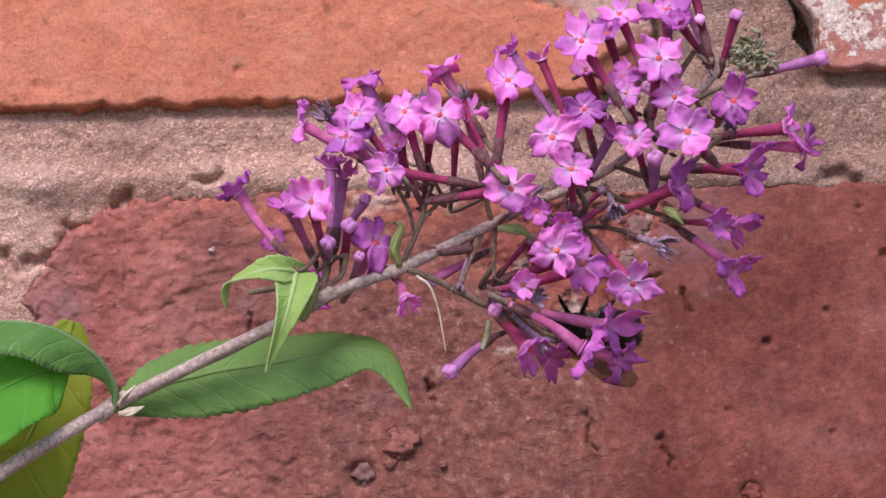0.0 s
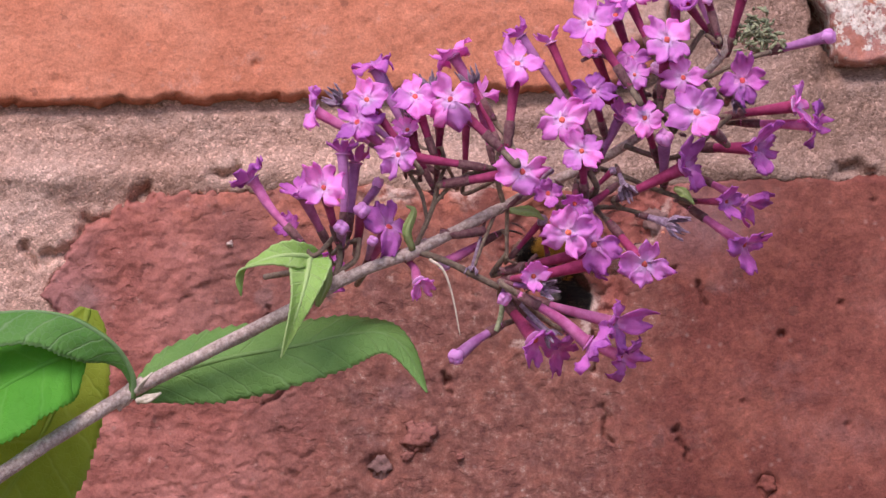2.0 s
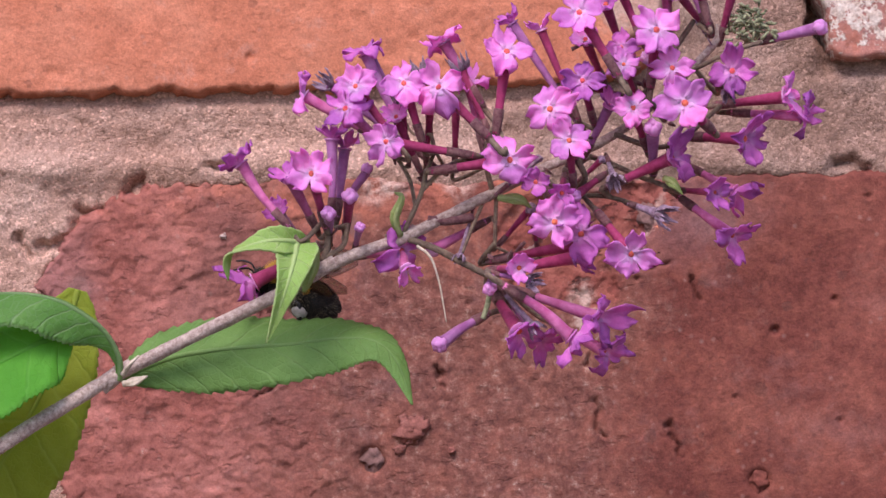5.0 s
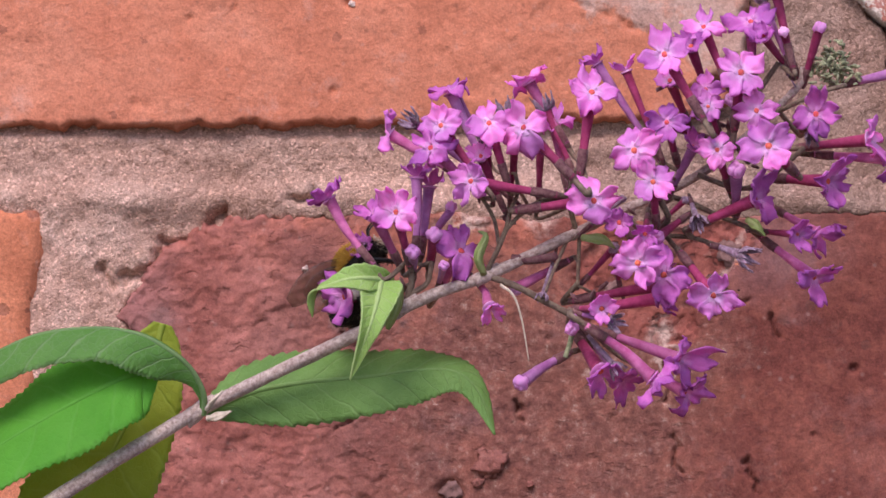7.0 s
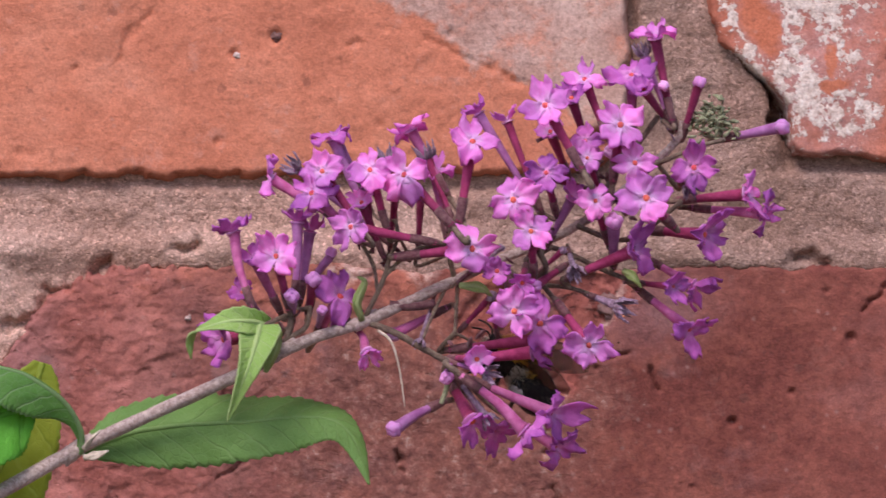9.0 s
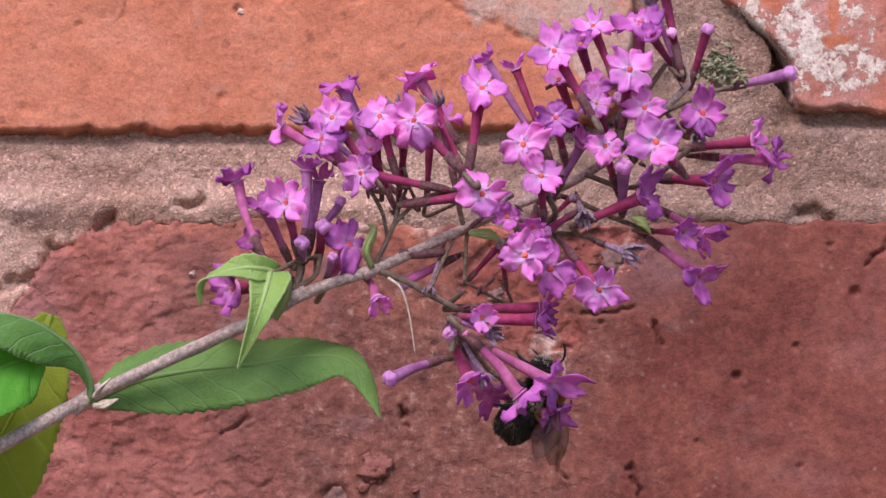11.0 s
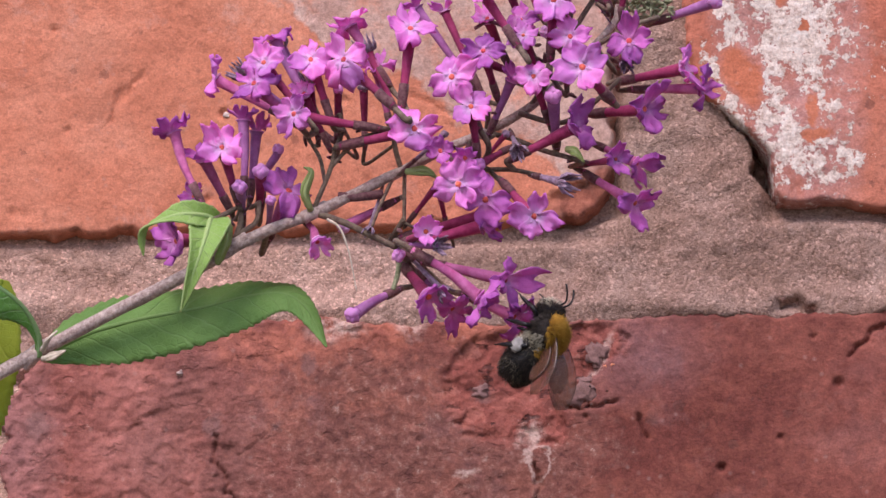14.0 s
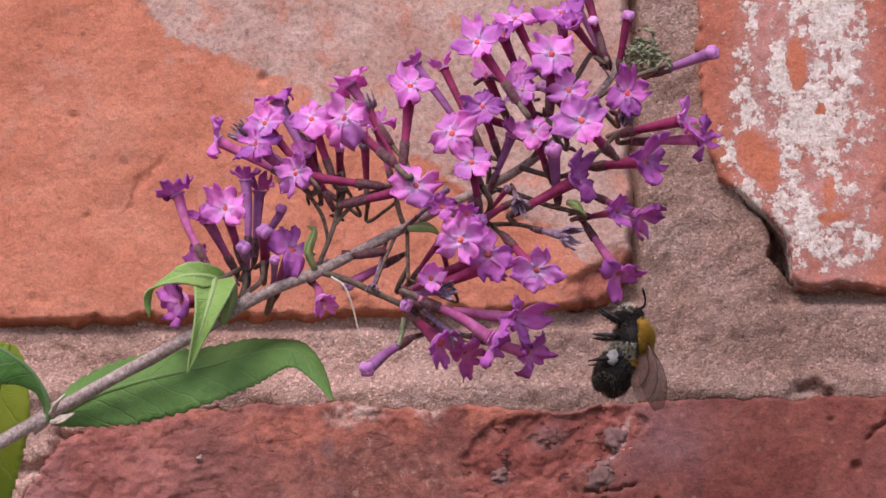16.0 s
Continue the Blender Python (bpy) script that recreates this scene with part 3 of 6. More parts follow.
def add_tube(bm, pts, radius, sides=10, close=True, rough=0.0, mat_index=0):
    """A round stalk along pts; radius(u) in metres for u from 0 to 1."""
    rings, n = [], len(pts)
    ref = Vector((0.3, 0.9, 0.2))
    for i, p in enumerate(pts):
        d = (pts[min(i + 1, n - 1)] - pts[max(i - 1, 0)]).normalized()
        s = d.cross(ref).normalized()
        q = s.cross(d)
        r = radius(i / (n - 1))
        ring = []
        for k in range(sides):
            a = 2 * math.pi * k / sides
            w = r * (1 + rough * fnoise(p.x * 900 + k, p.y * 900, p.z * 900, 2))
            ring.append(bm.verts.new(p + w * (math.cos(a) * s + math.sin(a) * q)))
        rings.append(ring)
    for a, b in zip(rings, rings[1:]):
        for k in range(sides):
            f = bm.faces.new((a[k], a[(k + 1) % sides], b[(k + 1) % sides], b[k]))
            f.material_index = mat_index
    if close:
        bm.faces.new(list(reversed(rings[0]))).material_index = mat_index
        bm.faces.new(rings[-1]).material_index = mat_index
    return rings


def add_sheet(bm, grid, thick, uvs=True):
    """A thin closed shell over a grid of points; UV x runs across, y along."""
    rows, cols = len(grid), len(grid[0])
    nor = []
    for i in range(rows):
        line = []
        for j in range(cols):
            du = grid[i][min(j + 1, cols - 1)] - grid[i][max(j - 1, 0)]
            dv = grid[min(i + 1, rows - 1)][j] - grid[max(i - 1, 0)][j]
            c = du.cross(dv)
            line.append(c.normalized() if c.length > 1e-15 else (line[-1] if line else Vector((0, -1, 0))))
        nor.append(line)
    lay = bm.loops.layers.uv.verify()
    top = [[bm.verts.new(grid[i][j] + nor[i][j] * thick / 2) for j in range(cols)] for i in range(rows)]
    bot = [[bm.verts.new(grid[i][j] - nor[i][j] * thick / 2) for j in range(cols)] for i in range(rows)]
    where = {}
    for side in (top, bot):
        for i in range(rows):
            for j in range(cols):
                where[side[i][j]] = (j / (cols - 1), i / (rows - 1))

    def quad(*v):
        f = bm.faces.new(v)
        for lo in f.loops:
            lo[lay].uv = where[lo.vert]

    for i in range(rows - 1):
        for j in range(cols - 1):
            quad(top[i][j], top[i][j + 1], top[i + 1][j + 1], top[i + 1][j])
            quad(bot[i + 1][j], bot[i + 1][j + 1], bot[i][j + 1], bot[i][j])
    for i in range(rows - 1):
        quad(top[i][0], top[i + 1][0], bot[i + 1][0], bot[i][0])
        quad(top[i + 1][-1], top[i][-1], bot[i][-1], bot[i + 1][-1])
    for j in range(cols - 1):
        quad(top[0][j + 1], top[0][j], bot[0][j], bot[0][j + 1])
        quad(top[-1][j], top[-1][j + 1], bot[-1][j + 1], bot[-1][j])


def add_blob(bm, centre, axes, seg=10, lumps=0.15, mat_index=0):
    """A lumpy ellipsoid; axes: its three half-lengths as vectors."""
    made = bmesh.ops.create_uvsphere(bm, u_segments=seg, v_segments=max(5, seg * 2 // 3), radius=1)
    m = Matrix((axes[0], axes[1], axes[2])).transposed()
    for v in made["verts"]:
        w = 1 + lumps * fnoise(v.co.x * 2 + centre[0] * 3000, v.co.y * 2 + centre[1] * 3000, v.co.z * 2 + centre[2] * 3000, 2)
        v.co = Vector(centre) + m @ (v.co * w)
    for f in {f for v in made["verts"] for f in v.link_faces}:
        f.material_index = mat_index


# ---- ground and brick wall ----
def ground():
    bm = bmesh.new()
    bmesh.ops.create_grid(bm, x_segments=40, y_segments=40, size=1.0)
    for v in bm.verts:
        r = v.co.xy.length
        v.co.x *= 3 + 900 * r ** 6
        v.co.y *= 3 + 900 * r ** 6
        v.co.z = 0.03 * fnoise(v.co.x * 0.8, v.co.y * 0.8, 0) * (1 if r < 0.6 else 0)
    tagged(part("ground", bm, M_SOIL), "brown garden soil at the foot of the wall", "ground", kind="structure")


def line(pts, x):
    """Piecewise straight curve through (x, value) pairs."""
    for (a, va), (b, vb) in zip(pts, pts[1:]):
        if x <= b:
            return va + (vb - va) * max(0.0, (x - a)) / (b - a)
    return pts[-1][1]


def smooth01(t):
    t = min(1.0, max(0.0, t))
    return t * t * (3 - 2 * t)


# lower edge of the orange brick, left end of the red one and so on, in millimetres along and up the wall
UNDER_A = [(-120, 83.5), (-6, 84.0), (80, 85.8), (92, 87.0), (99, 89.2), (103, 93.5), (105, 100)]
LEFT_B = [(89.5, 139.5), (92, 137.6), (100.5, 136.6), (104.5, 133.2), (108.6, 129.3), (114.3, 122), (127, 118.5), (160, 117.5)]
TOP_C = [(-29, 44), (-26, 49), (-20, 57.5), (-12, 63.5), (-6, 65.6), (4, 66.6), (25, 67.4), (56, 66.4), (92, 65.6), (116, 68), (190, 68.6)]
LEFT_C = [(-9, -25), (7, -25.6), (19, -28), (31, -27.2), (44, -29), (70, -29)]
RIGHT_D = [(-9, -46), (41, -46.3), (51, -45.7), (60, -43.6), (66, -45), (68, -49)]


# pits and knocks in the faces of the bricks: place, radius, depth
PITS_A = [(19.6, 110.4, 1.0, 1.3), (28.5, 114.2, 1.5, 1.2), (65.7, 115.5, 0.8, 0.9), (16.5, 91.8, 0.9, 0.8), (-17, 129, 0.7, 0.8), (-14, 107, 0.6, 0.8), (24, 137, 1.1, 1.0), (40, 100, 0.6, 0.6), (-3, 96, 0.6, 0.6), (51, 96, 0.7, 0.7)]
PITS_C = [(126.4, 34.0, 0.9, 1.6), (151.5, 52.0, 1.1, 1.4), (139.0, 40.5, 0.7, 1.0), (56.0, 25.0, 1.0, 1.5), (103.5, 14.0, 0.6, 1.0), (41.5, 6.8, 2.8, 2.2), (122.9, 2.3, 2.2, 1.8), (97.0, 49.5, 2.3, 0.9), (97.5, 45.0, 0.6, 1.0), (75.0, 50.0, 0.9, 1.0), (118, 20, 0.5, 0.8), (62, 40, 0.6, 0.8), (140, 15, 0.6, 0.8), (146, 62, 0.6, 0.8)]
CRACKS_A = [((60.1, 114.5), (67.3, 110.8), (70.9, 109.9)), ((72.1, 109.0), (77.5, 106.4), (84.1, 103.9)), ((-2.3, 116.1), (-3.9, 111.3), (-4.8, 108.6)), ((1.3, 119.6), (-0.3, 116.7), (-1.7, 114.3)), ((-56.7, 97.4), (-53.1, 96.5), (-49.9, 97.5)), ((44.0, 113.1), (47.6, 113.6))]
CRACKS_C = [((92.8, 47.4), (97.5, 46.9), (104.0, 47.8)), ((109, 45), (110.5, 40.5)), ((88.5, 19.5), (89.6, 16.5), (88.6, 13.6), (90.2, 11.8)), ((103.8, 14.8), (106.2, 8.0)), ((18.5, 41.0), (18.8, 34.5), (21.0, 31.5), (20.6, 29.0), (23.2, 27.6), (22.8, 24.6), (20.8, 22.2)), ((20.8, 22.2), (17.8, 20.6)),
            ((55.6, 27.0), (56.2, 22.0)), ((86.6, 35.0), (87.4, 31.0), (87.0, 26.5)), ((153.5, 58.0), (161.0, 65.0))]


def pitted(x, z, pits):
    s = 0.0
    for px, pz, r, d in pits:
        q = ((x - px) ** 2 + (z - pz) ** 2) / (r * r)
        if q < 6:
            s += d * math.exp(-q * q * 0.8)
    return s


def cracked(x, z, cracks, wide=0.36, deep=1.2):
    s = 0.0
    x, z = x + 1.1 * fnoise(x * 0.35, z * 0.35, 61.0, 3), z + 1.1 * fnoise(x * 0.35, z * 0.35, 67.0, 3)
    for pts in cracks:
        for (ax, az), (bx, bz) in zip(pts, pts[1:]):
            t = min(1.0, max(0.0, ((x - ax) * (bx - ax) + (z - az) * (bz - az)) / ((bx - ax) ** 2 + (bz - az) ** 2)))
            q = (x - ax - t * (bx - ax)) ** 2 + (z - az - t * (bz - az)) ** 2
            if q < 4:
                s = max(s, deep * math.exp(-q / (wide * wide)))
    return s


def facets(x, z, scale, k):
    """Broken, angular relief: each lump has its own height and tilt."""
    _, pts = noise.voronoi((x * scale, z * scale * 1.25, k))
    p = pts[0]
    a, b, c = noise.noise(p * 7.7), noise.noise(p * 5.3 + Vector((9, 0, 0))), noise.noise(p * 6.1 + Vector((0, 9, 0)))
    return a + 1.3 * (b * (x * scale - p.x) + c * (z * scale * 1.25 - p.y))


def oval(x, z, ovals):
    """1 well inside any of the ovals, 0 outside them."""
    return max(smooth01((1.15 - math.hypot((x - o[0]) / o[2], (z - o[1]) / o[3])) / 0.22) for o in ovals)


def near_a(x, z):
    w = 1.3 * fnoise(x * 0.13, z * 0.13, 3.1, 4) + 0.55 * fnoise(x * 0.55, z * 0.55, 4.1, 3)
    d = min(z - line(UNDER_A, x), 103.4 - x, 159 - z, x + 112) + w
    f = 0.35 * fnoise(x * 0.05, z * 0.05, 8.0, 3) + 0.18 * fnoise(x * 0.4, z * 0.4, 2.0, 3)
    chip = smooth01((fnoise(x * 0.09, z * 0.09, 5.5, 3) - 0.35) / 0.3) * smooth01((12 - (z - 84)) / 10)
    f -= pitted(x, z, PITS_A) + (cracked(x, z, CRACKS_A, 0.38, 0.9) if -40 < x < 104 else 0)
    nick = oval(x + 1.5 * fnoise(x * 0.3, z * 0.3, 81.0, 3), z + 1.5 * fnoise(x * 0.3, z * 0.3, 83.0, 3), [(99, 91.5, 8, 4)])
    f += nick * (0.7 * facets(x, z, 0.3, 17.0) - 1.5)
    return d, 2.9 + f - 0.9 * chip - 0.8 * smooth01((x - 60) / 40), 1.1


def near_b(x, z):
    w = 1.0 * fnoise(x * 0.15, z * 0.15, 13.1, 4) + 0.45 * fnoise(x * 0.55, z * 0.55, 14.1, 3) - 1.6 * max(0.0, facets(x, z, 0.24, 15.0) - 0.2) * smooth01((97 - z) / 4)
    d = min(x - line(LEFT_B, z), z - 90.8 + 0.05 * (x - 138), 333 - x, 165 - z) + w
    f = 0.5 * fnoise(x * 0.06, z * 0.06, 18.0, 3) + 0.2 * fnoise(x * 0.35, z * 0.35, 12.0, 3)
    return d, 3.2 + f, 0.9


def near_c(x, z):
    w = (1.3 + 1.6 * smooth01((30 - x) / 25)) * fnoise(x * 0.14, z * 0.14, 23.1, 5, 0.62)
    d = min(x - line(LEFT_C, z), line(TOP_C, x) - z, 189 - x, z + 8) + w
    rough = 1 - smooth01((x - 8 - 0.25 * (67 - z)) / 22)
    up = oval(x + 1.6 * fnoise(x * 0.25, z * 0.25, 71.0, 3), z + 1.6 * fnoise(x * 0.25, z * 0.25, 73.0, 3), BROKEN)
    top = 0.7 * smooth01((z - 55) / 9) * smooth01((x - 15) / 10) * smooth01((66 - x) / 8)
    n = fnoise(x * 0.085, z * 0.15, 28.0, 5, 0.6)
    amp = 0.05 + 0.33 * rough + max(0.6 * up, 0.5 * top) + 0.15 * smooth01((90 - x) / 10)
    f = amp * 0.55 * n + 0.08 * fnoise(x * 0.5, z * 0.5, 22.0, 3)
    if amp > 0.1:
        f += amp * (0.85 * facets(x, z, 0.13, 1.0) + 0.75 * facets(x + 3, z, 0.33, 4.0) - 0.25 * max(0.0, facets(x - 7, z, 0.21, 14.0)) + 0.28 * fnoise(x * 0.8, z * 0.9, 27.0, 3, 0.65))
    f -= pitted(x, z, PITS_C) + cracked(x, z, CRACKS_C, 0.44, 1.6)
    f += 0.5 * fnoise(x * 0.03, z * 0.03, 29.0, 2)
    return d, 1.7 + f - 1.1 * up, 1.8


def near_d(x, z):
    w = 1.1 * fnoise(x * 0.15, z * 0.15, 33.1, 4)
    d = min(line(RIGHT_D, z) - x, 67.2 - z, x + 258, z + 8) + w
    f = 0.4 * fnoise(x * 0.08, z * 0.08, 38.0, 4)
    return d, 2.4 + f, 2.2


CRACKS_M = [((-27.7, 52.1), (-24.1, 52.7), (-20.1, 55.1), (-19.7, 58.5)), ((-20.0, 59.7), (-17.5, 58.7), (-15.4, 59.7)), ((-9.8, 62.8), (-8.6, 64.6), (-6.3, 66.5)), ((7.5, 69.6), (9.9, 68.5), (12.3, 70.3)), ((-32.5, 53.5), (-30.0, 50.5)), ((138.9, 68.7), (142.5, 69.3), (146.1, 67.4))]


def mortar_level(x, z):
    f = 0.15 * abs(fnoise(x * 0.33, z * 0.33, 44.0, 3)) + 1.1 * fnoise(x * 0.045, z * 0.06, 41.0, 3) + 0.55 * fnoise(x * 0.2, z * 0.2, 42.0, 4, 0.62) + 0.30 * fnoise(x * 0.6, z * 0.6, 43.0, 3, 0.7) + 0.12 * facets(x, z, 0.45, 9.0)
    under = max(smooth01((z - 81) / 3) * smooth01((106 - x) / 6), 1.9 * smooth01((z - 85.5) / 4.5) * smooth01((x - 134) / 5), 2.2 * smooth01((z - 84.5 - 2.5 * smooth01((x - 96) / 8)) / 2) * smooth01((x - 86) / 6) * smooth01((106 - x) / 2))
    db = near_b(x, z)[0] if x > 108 and z > 82 else -9
    gap = smooth01((db + 0.6 + 3.0 * math.exp(-((z - 99) / 4.5) ** 2) + 0.8 * fnoise(x * 0.3, z * 0.3, 47.0, 3)) / 1.0) * smooth01((z - 91.5) / 2.5) * smooth01((110.5 - z) / 4)
    inside = max(near_c(x, z)[0] if z < 72 and x > -34 else -9, db - 0.8, near_a(x, z)[0] if z > 79 and x < 107 else -9, near_d(x, z)[0] if x < -40 else -9)
    f += 1.6 * math.exp(-((z - 69) / 3.5) ** 2)
    return 0.3 + f - 2.3 * under - cracked(x, z, CRACKS_M, 1.1, 3.2) - 13 * gap - 6 * smooth01((inside - 1.6) / 1.2)


def relief(name, level, x0, x1, z0, z1, step, material, parent, back=60.0):
    """A solid block whose front is a height field; level(x, z) in millimetres towards the viewer."""
    nx, nz = int((x1 - x0) / step), int((z1 - z0) / step)
    verts, faces = [], []
    for i in range(nz + 1):
        for j in range(nx + 1):
            x, z = x0 + (x1 - x0) * j / nx, z0 + (z1 - z0) * i / nz
            verts.append((x * 0.001, -level(x, z) * 0.001, z * 0.001 + Z0))
    w = nx + 1
    for i in range(nz):
        for j in range(nx):
            a = i * w + j
            faces.append((a, a + 1, a + w + 1, a + w))
    b = len(verts)
    verts += [(x * 0.001, back * 0.001, z * 0.001 + Z0) for x, z in ((x0, z0), (x1, z0), (x1, z1), (x0, z1))]
    bottom, topr = list(range(w)), list(range(nz * w, nz * w + w))
    left, right = [i * w for i in range(nz + 1)], [i * w + nx for i in range(nz + 1)]
    faces += [bottom[::-1] + [b, b + 1], topr + [b + 2, b + 3], left + [b + 3, b], right[::-1] + [b + 1, b + 2], (b + 3, b + 2, b + 1, b)]
    me = bpy.data.meshes.new(name)
    me.from_pydata(verts, [], faces)
    me.polygons.foreach_set("use_smooth", [True] * len(me.polygons))
    me.materials.append(material)
    ob = new(name, me)
    ob.parent = parent
    return ob


def brick_level(near, deep=9):
    def level(x, z):
        d, top, r = near(x, z)
        return -deep + (deep + top) * smooth01(d / r * 0.5 + 0.5) ** 0.6 if d < r else top
    return level


def brick_wall():
    wall = tagged(new("wall_brick"), "weathered red and orange brick wall with rough sandy mortar", "wall", kind="structure")
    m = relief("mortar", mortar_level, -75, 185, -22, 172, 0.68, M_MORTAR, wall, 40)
    m["label"] = "sandy pinkish-grey mortar joints"
    relief("brick", brick_level(near_a), -115, 107, 79, 162, 0.65, M_ORANGE, wall)["label"] = "orange brick with a smear of pale mortar"
    relief("brick", brick_level(near_b, 17), 112, 336, 86, 168, 0.75, M_PAINTED, wall)["label"] = "orange brick with flaking white paint"
    relief("brick", brick_level(near_c), -33, 192, -12, 72, 0.46, M_RED, wall)["label"] = "dark red brick with a chipped end"
    relief("brick", brick_level(near_d), -261, -40, -12, 71, 1.6, M_ORANGE2, wall)["label"] = "orange brick with rounded corners"
    for x, z, y, w, t, tone in ((97.6, 50.6, -0.75, 5.2, 2.9, M_STONE), (100.1, 58.3, -0.7, 2.3, 2.6, M_STONE), (85.6, 58.7, -0.3, 2.6, 2.3, M_RED), (102.8, 55.6, -0.6, 1.5, 1.2, M_ORANGE2), (10.7, 54.3, -1.6, 0.75, 0.65, M_GRIT), (75.1, 50.4, -0.2, 1.8, 1.4, M_STONE), (50.0, 13.6, -2.3, 3.6, 2.4, M_LUMP), (42.0, 7.4, -0.2, 2.2, 2.8, M_STONE), (47.5, 9.4, -1.8, 1.2, 0.9, M_LUMP), (58.5, 9.0, -1.8, 0.8, 0.7, M_LUMP), (20.4, 110.2, -2.2, 0.8, 0.7, M_GRIT),
                                (28.6, 114.3, -2.0, 1.1, 1.0, M_STONE), (123.0, 2.4, -0.5, 2.2, 2.4, M_RED)):
        bm = bmesh.new()
        add_blob(bm, (x * 0.001, y * 0.001, z * 0.001 + Z0), (Vector((w, 0, 0.25 * w)) * 0.001, Vector((0, 1.1, 0)) * 0.001, Vector((-0.2 * t, 0, t)) * 0.001), 24, 0.5)
        for v in bm.verts:
            v.co += Vector((fnoise(v.co.x * 900, v.co.z * 900, 1.0, 3), 0.6 * fnoise(v.co.x * 900, v.co.z * 900, 5.0, 3), fnoise(v.co.x * 900, v.co.z * 900, 9.0, 3))) * 0.00022 * w
        part("stone", bm, tone, wall)
    bm = bmesh.new()
    bmesh.ops.create_cube(bm, size=1)
    for v in bm.verts:
        v.co = (v.co.x * 2.3 + 0.04, 0.012 + (v.co.y + 0.5) * 0.2, (v.co.z + 0.5) * 2.15)
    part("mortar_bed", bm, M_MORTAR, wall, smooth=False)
    plain = bmesh.new()
    bmesh.ops.create_cube(plain, size=1)
    for v in plain.verts:
        v.co = (v.co.x * 0.215, v.co.y * 0.10, v.co.z * 0.075)
    bmesh.ops.bevel(plain, geom=plain.edges[:], offset=0.004, segments=2, affect="EDGES")
    first = None
    rng = random.Random(4)
    for row in range(-13, 10):
        for k in range(-5, 5):
            x = 0.231 * k + (0.081 if row % 2 == 0 else -0.004) + rng.uniform(-0.003, 0.003)
            z = 0.0295 + 0.092 * row
            if row in (0, 1) and -0.33 < x < 0.38:
                continue
            if z + Z0 < 0.03:
                continue
            if first is None:
                ob = part("brick", plain, M_ORANGE2, wall, smooth=False)
                first = ob.data
                second = first.copy()
                second.materials.clear()
                second.materials.append(M_RED)
            else:
                ob = new("brick", first if rng.random() < 0.55 else second)
                ob.parent = wall
            ob.matrix_basis = pose(x, 0.048 + rng.uniform(-0.0015, 0.0015), z + Z0, rng.uniform(-0.6, 0.6), rng.uniform(-0.5, 0.5), rng.uniform(-0.4, 0.4))
    return wall


ground()
brick_wall()


# ---- the flowering spray ----
def rot_y(deg, pivot):
    """A turn in the plane of the wall, clockwise as the viewer sees it, round a pivot."""
    return Matrix.Translation(pivot) @ pose(0, 0, 0, 0, deg, 0) @ Matrix.Translation(-Vector(pivot))


def petal(size, width, curl, ruffle, seed, cone=0.0):
    """Grid of one corolla lobe in its own space: x across, y outwards, z up out of the flower."""
    rng = random.Random(seed)
    ph = rng.uniform(0, 6)
    tilt = rng.uniform(-0.16, 0.16)
    k0 = rng.uniform(0, 99)
    notch = rng.uniform(0.0, 0.22)
    rows, cols = 10, 11
    g = []
    for i in range(rows):
        v = i / (rows - 1)
        w = width * (0.42 + 0.58 * smooth01((v - 0.06) / 0.58)) * (1 - 0.30 * smooth01((v - 0.74) / 0.28))
        line_ = []
        for j in range(cols):
            u = j / (cols - 1) * 2 - 1
            out = size * (v - 0.17 * u ** 4 * v - notch * math.exp(-(u - tilt) ** 2 * 9) * v ** 4 + (0.10 * math.sin(u * 4.3 + ph) + 0.05 * math.sin(u * 8.1 + ph * 2) + 0.16 * noise.noise((u * 3.6, k0, 0))) * v ** 3)
            lift = size * (cone * (v - 0.45 * v * v) + curl * v * v + ruffle * v * v * math.sin(u * 4.2 + ph) + 0.13 * u * u * (1 - v) + tilt * u * v + 0.30 * v * noise.noise((u * 2.3 + k0, v * 2.6, 7.7)) + 0.20 * v * noise.noise((u * 5.5 + k0, v * 5.5, 3.3)))
            line_.append(Vector((u * w / 2 + tilt * size * v * v, out, lift)))
        g.append(line_)
    return g


STALKS = []          # points along the stalks, where flowers are joined on


